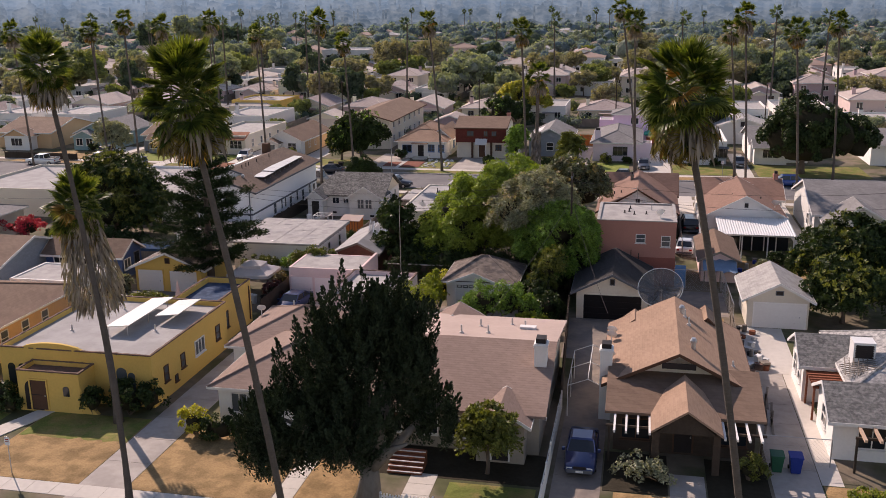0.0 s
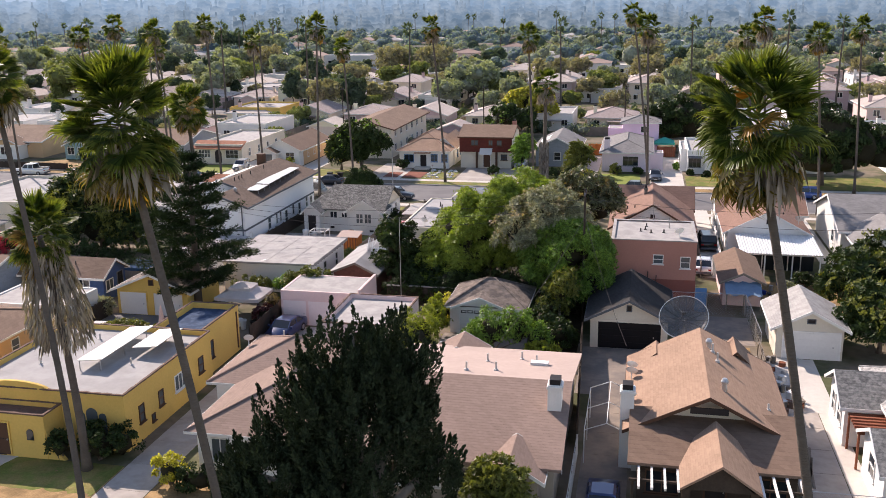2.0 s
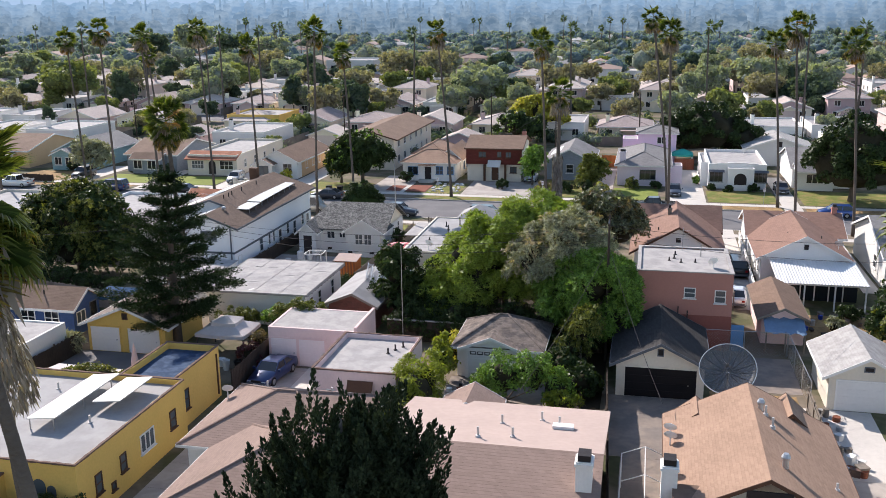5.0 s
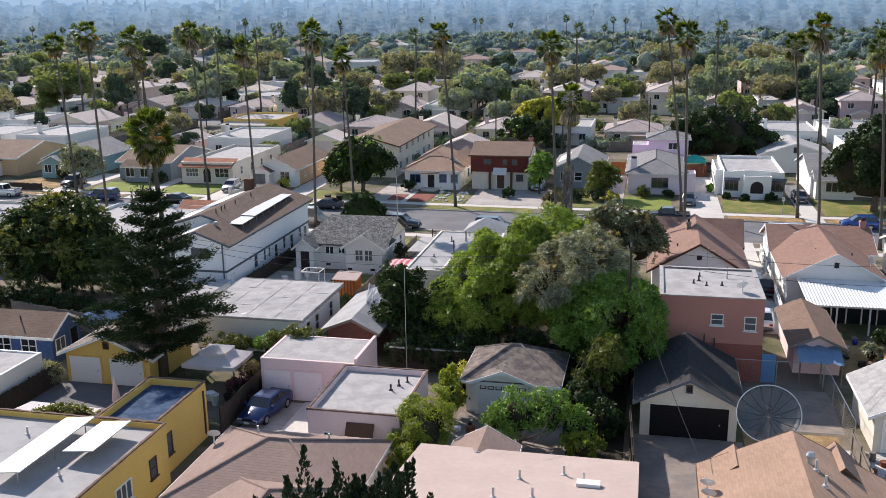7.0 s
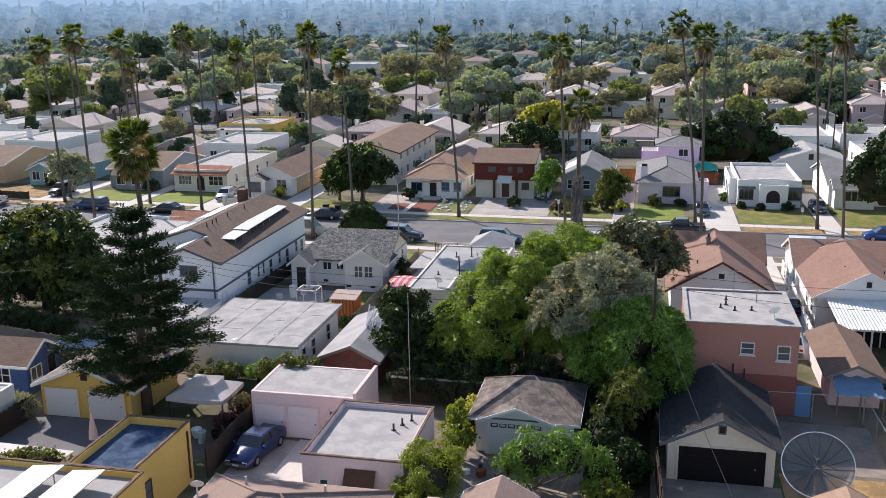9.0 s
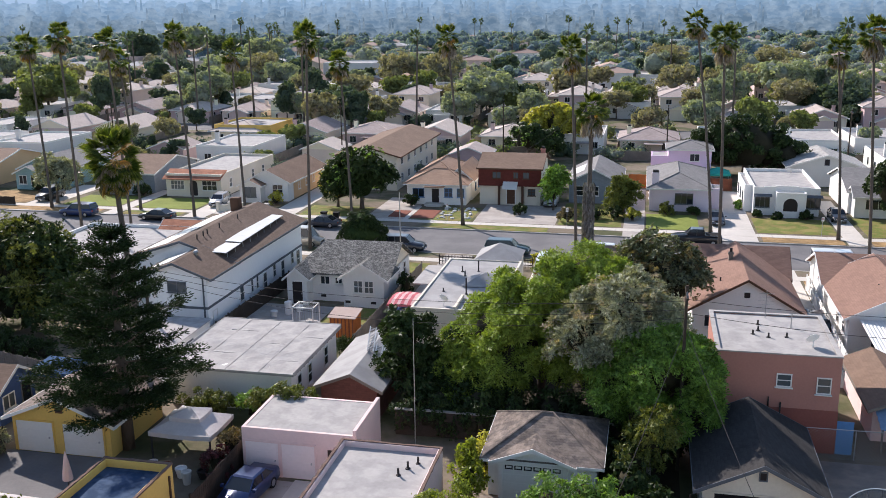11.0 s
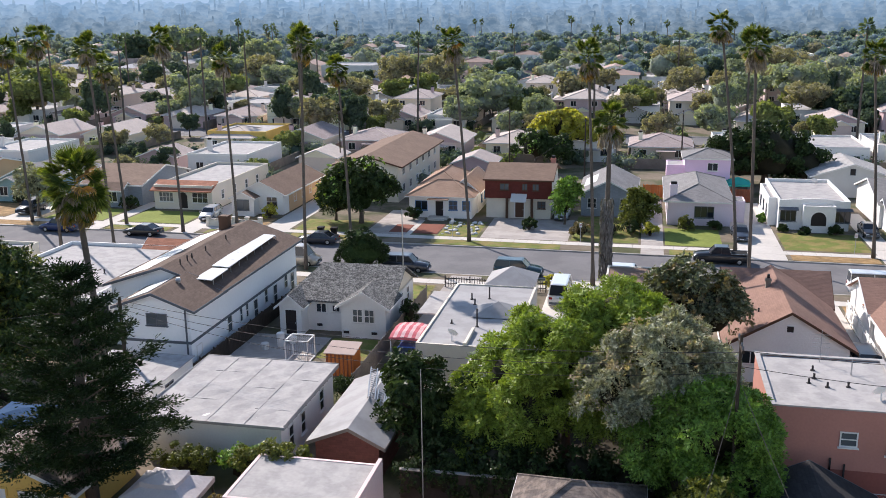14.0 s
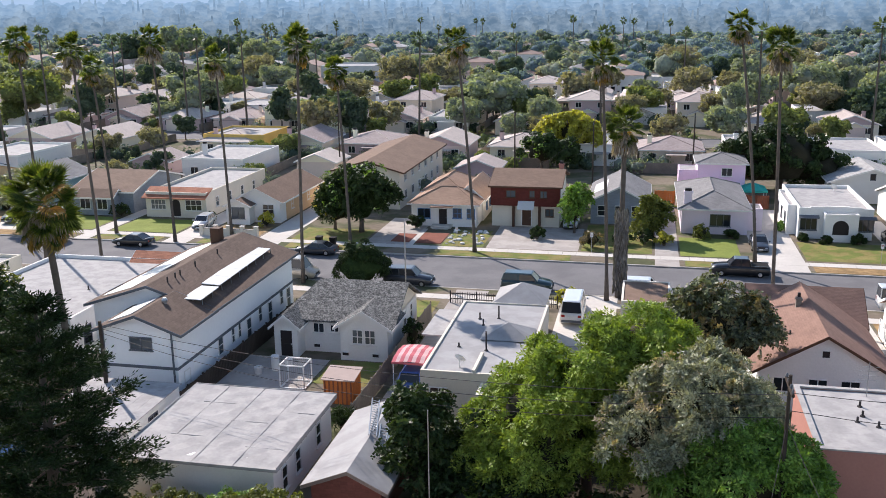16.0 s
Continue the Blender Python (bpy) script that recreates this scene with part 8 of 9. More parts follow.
fence("brown fence beside the white garage", (-45.2, 70.8), (-45.0, 77.0), 1.6, "wood_dark")
fence("fence beside the red-roofed house", (5.6, 97), (5.7, 113), 1.5, "wood_grey")
fence("fence between the eastern gardens", (7.6, 98), (8.0, 121), 1.5, "stucco_white")
fence("brown front fence of a western garden", (-108, 145.2), (-93.6, 144.6), 1.1, "wood_dark")
wall_run("low beige wall round a front garden", (-63.0, 145.0), (-56.0, 144.9), 0.9, "stucco_cream")
for i in range(5):
    pl = thing("gate_pillar", "beige stucco garden pillar with pale cap", "pillar", -63.0 + 1.75 * i, 145.0, 0, 0, "garden pillars")
    part("shaft", boxes((-0.22, -0.22, 0, 0.22, 0.22, 1.25)), "stucco_cream", pl)
    part("cap", boxes((-0.28, -0.28, 1.25, 0.28, 0.28, 1.34)), "pale_concrete", pl)
fence("orange gate at the end of a side drive", (-9.6, 171), (-7.0, 171), 2.0, "wood_orange", 0.3, name="gate")
fence("dark red gate beside the mission-style house", (2.0, 170.5), (5.0, 170.5), 1.8, "wood_red", 0.3, name="gate")
fence("white front fence under the conifer", (-11.6, 43.9), (-8.8, 43.9), 0.9, "trim_white", 0.07, 0.09)
fence("front fence of the flat-roofed house", (-28.0, 124.0), (-18.2, 123.8), 1.1, "pipe_dark", 0.04, 0.12)

# utility poles, masts and wires
def pole(label, x, y, h, r=0.14, arm=True, material="wood_dark", name="utility_pole"):
    o = thing(name, label, "utility pole", x, y)
    bm = bmesh.new()
    tube(bm, [(0, 0, -0.2), (0, 0, h)], [r, r * 0.7], 8)
    part("pole", bm, material, o)
    if arm:
        part("cross_arm", boxes((-0.06, -1.0, h - 0.6, 0.06, 1.0, h - 0.46)), material, o)
        for y2 in (-0.9, -0.35, 0.35, 0.9):
            bm = bmesh.new()
            lathe(bm, [(0.03, h - 0.46), (0.06, h - 0.4), (0.05, h - 0.3), (0.02, h - 0.26)], 8, 0, y2)
            part("insulator", bm, "trim_slate", o)
    return o


pole("dark wooden utility pole among the trees", -4.7, 82.4, 11.2, 0.11)
pole("dark wooden utility pole behind the apartment house", -45.3, 95.4, 6.8, 0.16, False)
pole("thin grey antenna mast behind the pink house", -20.4, 82.7, 8.2, 0.035, False, "steel", "antenna_mast")
pole("slim grey pole on the garden edge", -32.7, 125.9, 7.2, 0.07, False, "steel", "lamp_post")
for x, y, h in ((-60, 189, 10), (-104, 188, 10), (-31, 188, 10.5), (-4, 189, 10.5), (24, 189, 10), (-18.8, 186, 9.5)):
    pole("wooden utility pole in the rear lane", x, y, h, 0.13)


def wire(a, b, sag, r=0.016):
    o = tagged(new("wire"), "thin black overhead wire", "wire", "overhead wires")
    pts = []
    a, b = Vector(a), Vector(b)
    for i in range(13):
        f = i / 12
        p = a.lerp(b, f)
        pts.append((p.x, p.y, p.z - sag * 4 * f * (1 - f)))
    bm = bmesh.new()
    tube(bm, pts, [r] * 13, 4)
    part("strand", bm, "pipe_dark", o)


for k in range(3):
    wire((-45.3, 95.4, 6.6 - 0.3 * k), (-4.7, 82.4, 10.3 - 0.5 * k), 1.1 + 0.35 * k)
wire((-4.7, 82.4, 10.4), (30, 92, 9.0), 1.1)
wire((-4.7, 82.4, 9.6), (30, 90, 8.0), 1.3)
wire((-4.7, 82.4, 9.0), (-0.8, 66.0, 4.0), 0.5)
wire((-4.7, 82.4, 8.8), (-9.0, 65.0, 4.2), 0.5)
wire((-45.3, 95.4, 6.4), (-70, 84, 7.0), 0.9)
wire((-60, 189, 9.5), (-31, 188, 10), 0.8)
wire((-31, 188, 10), (-4, 189, 10), 0.8)
wire((-60, 189, 9.5), (-104, 188, 9.6), 1.0)
wire((-18.8, 186, 9.2), (-25, 166, 5.6), 0.4)

# large mesh satellite dish
o = thing("large_satellite_dish", "large grey mesh satellite dish on a tall steel mast", "satellite dish", 2.9, 68.9)
bm = bmesh.new()
tube(bm, [(0, 0.1, -0.1), (0, 0.1, 4.95)], [0.11, 0.09], 10)
part("mast", bm, "steel", o)
tilt = Matrix.Translation((0, 0, 5.0)) @ Euler((radians(44), 0, radians(-10))).to_matrix().to_4x4()
prof = [(1.6 * i / 10, 0.46 * (i / 10) ** 2) for i in range(11)]
bm = bmesh.new()
rings = [[bm.verts.new((max(r, 0.02) * math.cos(2 * math.pi * k / 40), max(r, 0.02) * math.sin(2 * math.pi * k / 40), z)) for k in range(40)] for r, z in prof]
for a, b in zip(rings, rings[1:]):
    for k in range(40):
        bm.faces.new((a[k], a[(k + 1) % 40], b[(k + 1) % 40], b[k]))
bm.transform(tilt)
d = part("reflector", bm, "mesh_grey", o, "", True)
sol = d.modifiers.new("thickness", "SOLIDIFY")
sol.thickness = 0.02
bm = bmesh.new()
lathe(bm, [(1.59, 0.44), (1.63, 0.44), (1.63, 0.50), (1.59, 0.50)], 40)
for f in [f for f in bm.faces if len(f.verts) > 4]:
    bm.faces.remove(f)
bm.transform(tilt)
part("rim", bm, "metal_white", o)
for k in range(16):
    bm = bmesh.new()
    a = 2 * math.pi * k / 16
    tube(bm, [(r * math.cos(a), r * math.sin(a), z + 0.025) for r, z in prof[1:]], [0.018] * 10, 4)
    bm.transform(tilt)
    part("rib", bm, "rib_grey", o)
bm = bmesh.new()
for k in range(3):
    a = 2 * math.pi * k / 3
    tube(bm, [(0.9 * math.cos(a), 0.9 * math.sin(a), 0.15), (0, 0, 0.95)], [0.02, 0.02], 4)
lathe(bm, [(0.09, 0.88), (0.11, 1.05), (0.05, 1.14)], 8)
bm.transform(tilt)
part("feed", bm, "rib_grey", o)

# bare pipe frame of a canopy over the drive
o = thing("canopy_frame", "bare white pipe frame of a driveway canopy", "canopy frame", -1.65, 57.0)
for y in (0, 3.0, 6.2):
    for x in (-1.25, 1.15):
        bm = bmesh.new()
        tube(bm, [(x, y, 0), (x, y, 2.1)], [0.03, 0.03], 5)
        part("post", bm, "trim_white", o)
    bm = bmesh.new()
    tube(bm, [(-1.25, y, 2.1), (0, y, 2.6), (1.15, y, 2.1)], [0.028] * 3, 5)
    part("rafter", bm, "trim_white", o)
for x, z in ((-1.25, 2.1), (0, 2.6), (1.15, 2.1)):
    bm = bmesh.new()
    tube(bm, [(x, 0, z), (x, 6.2, z)], [0.028] * 2, 5)
    part("purlin", bm, "trim_white", o)

# garden gazebo
o = thing("gazebo", "faded white two-tier canvas garden gazebo", "gazebo", -33.6, 79.4)
for x in (-1.9, 1.9):
    for y in (-1.5, 1.5):
        part("post", boxes((x - 0.04, y - 0.04, 0, x + 0.04, y + 0.04, 1.85)), "pipe_dark", o)


def pyramid(x, y, z0, z1, t=0.0):
    bm = bmesh.new()
    n = 6
    lo = []
    for (ax, ay), (bx, by) in zip(((-x, -y), (x, -y), (x, y), (-x, y)), ((x, -y), (x, y), (-x, y), (-x, -y))):
        for i in range(n):
            f = i / n
            lo.append(bm.verts.new((ax + (bx - ax) * f, ay + (by - ay) * f, z0 - 0.07 * math.sin(math.pi * f))))
    hi = [bm.verts.new((v.co.x * t, v.co.y * t, z1)) for v in lo]
    k = len(lo)
    for i in range(k):
        bm.faces.new((lo[i], lo[(i + 1) % k], hi[(i + 1) % k], hi[i]))
    bm.faces.new(hi)
    low = [bm.verts.new((v.co.x, v.co.y, v.co.z - 0.28)) for v in lo]
    for i in range(k):
        bm.faces.new((low[i], low[(i + 1) % k], lo[(i + 1) % k], lo[i]))
    return bm


part("canopy", pyramid(2.0, 1.65, 1.82, 2.3, 0.42), "canvas_white", o)
part("top_canopy", pyramid(1.0, 0.85, 2.52, 2.85, 0.06), "canvas_white", o)
for i, (x, y, r, h, m) in enumerate(((-34.4, 76.0, 0.3, 0.9, "canvas_white"), (-33.5, 75.7, 0.25, 0.7, "tile_edge"), (-32.7, 76.1, 0.35, 0.6, "trim_white"), (-33.9, 76.6, 0.3, 0.5, "wood_red"), (-32.0, 75.4, 0.3, 0.8, "stucco_grey"), (-31.4, 76.2, 0.35, 0.5, "door_dark"))):
    p = thing("garden_pot", "garden pot standing among yard clutter", "pot", x, y, 0, 0, "pots by the gazebo")
    bm = bmesh.new()
    lathe(bm, [(r * 0.65, 0), (r * 0.95, h * 0.85), (r, h * 0.86), (r, h), (r * 0.85, h), (r * 0.8, h * 0.8)], 12)
    part("pot", bm, m, p)

# closed pink parasol, barbecue, long white awning
o = thing("parasol", "closed faded pink parasol on a foot", "parasol", -38.2, 73.4)
bm = bmesh.new()
lathe(bm, [(0.3, 0), (0.3, 0.08), (0.04, 0.1), (0.03, 1.0)], 10)
part("stand", bm, "pipe_dark", o)
bm = bmesh.new()
lathe(bm, [(0.3, 0.7), (0.26, 1.1), (0.13, 1.9), (0.03, 2.4)], 9)
part("canopy", bm, "stucco_pink", o)
o = thing("patio_awning", "long cream awning behind the flat roof", "awning", -38.6, 67.5)
bm = bmesh.new()
slab(bm, [(-2.4, -1.0, 2.75), (2.4, -1.2, 2.6), (2.5, 1.0, 2.45), (-2.3, 1.0, 2.55)], 0.06)
part("cover", bm, "canvas_white", o)
for x in (-2.2, 2.3):
    for y in (-0.9, 0.9):
        part("post", boxes((x - 0.04, y - 0.04, 0, x + 0.04, y + 0.04, 2.45)), "wood_grey", o)
bush("creeper along the parapet", -36.5, 65.9, [(0, 0, 3.2, 2.2, 0.5, 0.4)], "leaf_mid", 50, 20, 0.18, 0.3, 0.2, 140)

# ivy added to hide and darken the wall behind it
bush("dark ivy over the shaded garden wall", -13.5, 84.1, [(-7.6 + 1.3 * k, 0, 0.9 + 0.25 * math.sin(k * 2.1), 0.9, 0.5, 1.0) for k in range(12)], "leaf_dark", 120, 22, 0.2, 0.3, 0.2, 141)
bush("dark red-leaved shrub beside the gazebo", -30.7, 76.6, [(0, 0, 0.9, 0.8, 0.7, 0.9), (0.6, -0.8, 0.6, 0.6, 0.6, 0.6)], "leaf_wine", 40, 22, 0.2, 0.3, 0.2, 142)

# orange shed, wire cage, ladders, canopy
o = thing("small_shed", "small rusty orange sheet-metal shed", "shed", -30.9, 101.2)
part("wall", boxes((-1.05, -0.9, 0, 1.05, 0.9, 1.75)), "wood_orange", o)
for i in range(7):
    part("rib", boxes((-1.0 + 0.31 * i, -0.94, 0, -0.9 + 0.31 * i, -0.9, 1.75)), "wood_red", o)
bm = bmesh.new()
slab(bm, [(-1.2, -1.05, 1.8), (1.2, -1.05, 1.8), (1.2, 1.05, 2.05), (-1.2, 1.05, 2.05)], 0.06)
part("roof", bm, "roll_roof_rose", o)
o = thing("wire_cage", "square wire aviary cage with pale frame", "cage", -35.0, 103.0)
for x in (-0.9, 0.9):
    for y in (-0.8, 0.8):
        part("post", boxes((x - 0.04, y - 0.04, 0, x + 0.04, y + 0.04, 1.8)), "trim_white", o)
for z in (0.06, 1.76):
    part("frame", boxes((-0.94, -0.84, z - 0.04, 0.94, -0.76, z + 0.04), (-0.94, 0.76, z - 0.04, 0.94, 0.84, z + 0.04), (-0.94, -0.76, z - 0.04, -0.86, 0.76, z + 0.04), (0.86, -0.76, z - 0.04, 0.94, 0.76, z + 0.04)), "trim_white", o)
bm = bmesh.new()
for i in range(12):
    x = -0.86 + 0.156 * i
    box(bm, x, -0.83, 0.1, x + 0.012, -0.815, 1.72)
    box(bm, x, 0.815, 0.1, x + 0.012, 0.83, 1.72)
    box(bm, x, -0.8, 1.785, x + 0.012, 0.8, 1.797)
tagged(part("cage_wire", bm, "steel", o), kind="stuff")
for k, (dx, ang) in enumerate(((-0.25, 14), (0.3, 12), (0.8, 10))):
    o = thing("ladder", "aluminium ladder lying on the outbuilding roof", "ladder", -24.9 + dx, 89.2, 3.24 - 0.4 * dx, ang, "ladders on the roof")
    for x in (-0.22, 0.22):
        part("stile", boxes((x - 0.03, 0, 0.02, x + 0.03, 5.0, 0.11)), "steel", o)
    for i in range(15):
        part("rung", boxes((-0.22, 0.25 + 0.32 * i, 0.045, 0.22, 0.29 + 0.32 * i, 0.085)), "steel", o)
    o.rotation_euler = (0, radians(19), radians(ang))
o = thing("carport_canopy", "red and white canvas canopy over a blue car", "canopy", -26.6, 104.9)
def bow(y):
    return 2.5 - 0.2 * (y / 1.7) ** 2 + 0.03 * math.sin(y * 5)


bm = bmesh.new()
n = 12
for k in range(9):
    x0, x1 = -1.3 + 2.6 * k / 9, -1.3 + 2.6 * (k + 1) / 9
    for i in range(n):
        y0, y1 = -1.7 + 3.4 * i / n, -1.7 + 3.4 * (i + 1) / n
        q = [bm.verts.new((x, y, bow(y) - 0.12 * (x / 1.3) ** 2)) for x, y in ((x0, y0), (x1, y0), (x1, y1), (x0, y1))]
        bm.faces.new(q).material_index = k % 2
bmesh.ops.remove_doubles(bm, verts=bm.verts, dist=0.001)
cover = part("canopy", bm, "canvas_red", o)
cover.data.materials.append(MATS["canvas_rose"])
sm = cover.modifiers.new("thick", "SOLIDIFY")
sm.thickness = 0.03
part("valance", boxes((-1.32, -1.73, 2.06, 1.32, -1.7, 2.22), (1.3, -1.7, 2.06, 1.33, 1.7, 2.22)), "canvas_red", o)
for x in (-1.2, 1.2):
    for y in (-1.6, 1.6):
        part("post", boxes((x - 0.03, y - 0.03, 0, x + 0.03, y + 0.03, 2.15)), "trim_white", o)
o = thing("tarp_canopy", "deep blue tarpaulin canopy behind the blue house", "canopy", -47.0, 85.9)
roof = pyramid(1.7, 1.5, 2.1, 2.4, 0.1)
bmesh.ops.recalc_face_normals(roof, faces=roof.faces)
part("canopy", roof, "tarp_deep", o)
for x in (-1.6, 1.6):
    for y in (-1.4, 1.4):
        part("post", boxes((x - 0.03, y - 0.03, 0, x + 0.03, y + 0.03, 2.05)), "steel", o)
o = thing("patio_tent", "teal canvas patio tent behind the lilac house", "canopy", 3.2, 173)
part("canopy", pyramid(1.7, 1.7, 2.3, 3.0, 0.1), "tarp_teal", o)
for x in (-1.6, 1.6):
    for y in (-1.6, 1.6):
        part("post", boxes((x - 0.03, y - 0.03, 0, x + 0.03, y + 0.03, 2.3)), "trim_white", o)
o = thing("yard_canopy", "white shade sail stretched over the eastern garden", "shade sail", 21.5, 97.5)
bm = bmesh.new()
g = [[bm.verts.new((-2.2 + 0.44 * i, -1.6 + 0.32 * j, 2.3 - 0.02 * (i - 5) * (j - 5) * 0.5 - 0.3 * math.sin(i / 10 * 3.14) * math.sin(j / 10 * 3.14))) for j in range(11)] for i in range(11)]
for i in range(10):
    for j in range(10):
        bm.faces.new((g[i][j], g[i + 1][j], g[i + 1][j + 1], g[i][j + 1]))
part("cloth", bm, "canvas_white", o, "", True)
for x in (-2.2, 2.2):
    for y in (-1.6, 1.6):
        part("post", boxes((x - 0.03, y - 0.03, 0, x + 0.03, y + 0.03, 2.3 - 0.25 * x * y / 3.5)), "steel", o)

# wheeled bins
for x, m, l in ((9.2, "plastic_green", "dark green wheeled bin"), (10.2, "plastic_blue", "blue wheeled recycling bin")):
    o = thing("wheeled_bin", l + " beside the gate", "bin", x, 51.9, 0, 0, "wheeled bins")
    bm = bmesh.new()
    ring_loft(bm, [[(-0.25, -0.3, 0.05), (0.25, -0.3, 0.05), (0.25, 0.3, 0.05), (-0.25, 0.3, 0.05)], [(-0.34, -0.4, 1.0), (0.34, -0.4, 1.0), (0.34, 0.4, 1.0), (-0.34, 0.4, 1.0)]])
    part("body", bm, m, o)
    part("lid", boxes((-0.37, -0.43, 1.0, 0.37, 0.45, 1.07)), m, o)
    for s in (-0.3, 0.3):
        bm = bmesh.new()
        lathe(bm, [(0.12, -0.03), (0.12, 0.03)], 10)
        bm.transform(Matrix.Translation((s, 0.38, 0.12)) @ Euler((0, math.pi / 2, 0)).to_matrix().to_4x4())
        part("wheel", bm, "rubber", o)
for x, y in ((-45.5, 142.4), (-47.2, 142.5)):
    o = thing("wheeled_bin", "dark wheeled bin at the far kerb", "bin", x, y, 0, 0, "bins across the street")
    bm = bmesh.new()
    ring_loft(bm, [[(-0.25, -0.3, 0.05), (0.25, -0.3, 0.05), (0.25, 0.3, 0.05), (-0.25, 0.3, 0.05)], [(-0.34, -0.4, 1.0), (0.34, -0.4, 1.0), (0.34, 0.4, 1.0), (-0.34, 0.4, 1.0)]])
    part("body", bm, "door_black", o)
    part("lid", boxes((-0.37, -0.43, 1.0, 0.37, 0.45, 1.07)), "door_black", o)

# sign posts
for x, y in ((-33.4, 43.7), (-31.5, 144.5), (-16.4, 144.0), (13.0, 143.6)):
    o = thing("sign_post", "small street sign on a steel post", "sign", x, y, 0, 0, "street signs")
    bm = bmesh.new()
    tube(bm, [(0, 0, -0.1), (0, 0, 2.3)], [0.03, 0.03], 6)
    part("post", bm, "steel", o)
    part("sign_plate", boxes((-0.16, -0.04, 1.8, 0.16, -0.025, 2.3)), "trim_white", o)
    part("bar", boxes((-0.11, -0.046, 2.12, 0.11, -0.041, 2.18), (-0.11, -0.046, 2.0, 0.11, -0.041, 2.04)), "lamp_red", o)

# yard clutter: crates, drums, timber, a cream mattress
rs = random.Random(9)
CLUT = ["wood_grey", "stucco_grey", "door_dark", "wood_red", "trim_white", "plastic_blue", "steel", "tile_edge", "canvas_white"]
for i in range(58):
    x, y = ((rs.uniform(8.8, 10.6), rs.uniform(66, 75.6)) if i < 30 else (rs.uniform(-15.0, -12.6), rs.uniform(69.5, 76.2)) if i < 45 else (rs.uniform(9.5, 16), rs.uniform(88, 96)))
    if i % 2:
        o = thing("crate", "weathered crate among the yard clutter", "crate", x, y, 0, rs.uniform(0, 90), "yard clutter")
        w, d, h = rs.uniform(0.12, 0.36), rs.uniform(0.1, 0.3), rs.uniform(0.15, 0.5)
        m = rs.choice(CLUT)
        part("box", boxes((-w, -d, 0, w, d, h)), m, o)
        part("lid", boxes((-w - 0.03, -d - 0.03, h, w + 0.03, d + 0.03, h + 0.05)), m, o)
    else:
        o = thing("drum", "old drum among the yard clutter", "drum", x, y, 0, 0, "yard clutter")
        r, h = rs.uniform(0.12, 0.26), rs.uniform(0.25, 0.6)
        bm = bmesh.new()
        lathe(bm, [(r, 0), (r, h * 0.32), (r * 1.05, h * 0.34), (r, h * 0.36), (r, h * 0.66), (r * 1.05, h * 0.68), (r, h * 0.7), (r, h), (r * 0.9, h)], 14)
        part("drum", bm, rs.choice(CLUT), o)
for i in range(10):
    o = thing("timber", "loose grey timber plank on the ground", "plank", 9.3 + 0.13 * (i % 4) + 0.25 * (i // 4), 57.5 + 1.3 * (i % 5), 0.02, 80 + 3 * (i % 3), "loose planks")
    part("plank", boxes((-1.2, -0.07, 0, 1.2, 0.07, 0.05)), "wood_grey", o)
o = thing("mattress", "cream mattress leaning in the back yard", "mattress", -14.3, 70.3, 0, 20)
bm = boxes((-0.5, -0.9, 0.05, 0.5, 0.9, 0.7))
bmesh.ops.bevel(bm, geom=bm.edges[:], offset=0.12, segments=3, affect="EDGES")
part("mattress", bm, "canvas_white", o, "", True)
for i, (x, y) in enumerate(((-37.6, 105.5), (-38.6, 104.6), (-36.9, 106.4), (-36.4, 99.5), (-39.5, 100.5))):
    o = thing("water_heater" if i == 0 else "storage_tub", "pale storage tub in the concrete yard", "tub", x, y, 0, 0, "tubs in the yard")
    bm = bmesh.new()
    lathe(bm, [(0.28, 0), (0.33, 0.5 + 0.6 * (i == 0)), (0.3, 0.55 + 0.6 * (i == 0)), (0.1, 0.6 + 0.62 * (i == 0))], 12)
    part("tub", bm, "trim_white" if i % 2 == 0 else "stucco_grey", o)
# stones of the rock garden
rs = random.Random(4)
for i in range(46):
    x, y, s = rs.uniform(-33.2, -28.8), rs.uniform(145, 152.2), rs.uniform(0.14, 0.34)
    o = tagged(new("stone"), "rounded pale garden stone", "stone", "rock garden stones")
    bm = bmesh.new()
    bmesh.ops.create_icosphere(bm, subdivisions=1, radius=s)
    for v in bm.verts:
        v.co *= rs.uniform(0.8, 1.2)
        v.co.z *= 0.6
    part("stone", bm, "stucco_grey" if i % 3 else "pale_concrete", o)
    o.location = (x, y, s * 0.3)

# shade sail behind the two-gabled house
o = thing("shade_sail", "white sagging shade sail behind the grey house", "shade sail", 19.3, 97.8)
bm = bmesh.new()
g = {}
n = 8
A, B, K3 = Vector((-1.7, 0.6, 2.75)), Vector((2.1, 1.5, 2.75)), Vector((-0.1, -1.9, 2.3))
for i in range(n + 1):
    for j in range(n + 1 - i):
        u, v = i / n, j / n
        w = 1 - u - v
        q = A * w + B * u + K3 * v
        g[i, j] = bm.verts.new(q + Vector((0, 0, -2.6 * u * v * w - 0.25 * (u * w + v * w + u * v))))
for i in range(n):
    for j in range(n - i):
        bm.faces.new((g[i, j], g[i + 1, j], g[i, j + 1]))
        if i + j < n - 1:
            bm.faces.new((g[i + 1, j], g[i + 1, j + 1], g[i, j + 1]))
sail = part("sail", bm, "canvas_white", o, "", True)
th = sail.modifiers.new("thickness", "SOLIDIFY")
th.thickness = 0.015
for q in (A, B, K3):
    bm = bmesh.new()
    tube(bm, [(q.x, q.y, -0.05), (q.x, q.y, q.z + 0.1)], [0.05, 0.04], 7)
    part("post", bm, "steel", o)

# ---- the neighbourhood beyond ----
block("lots_far", 238, 322)
road("road_farther", 328, 6)
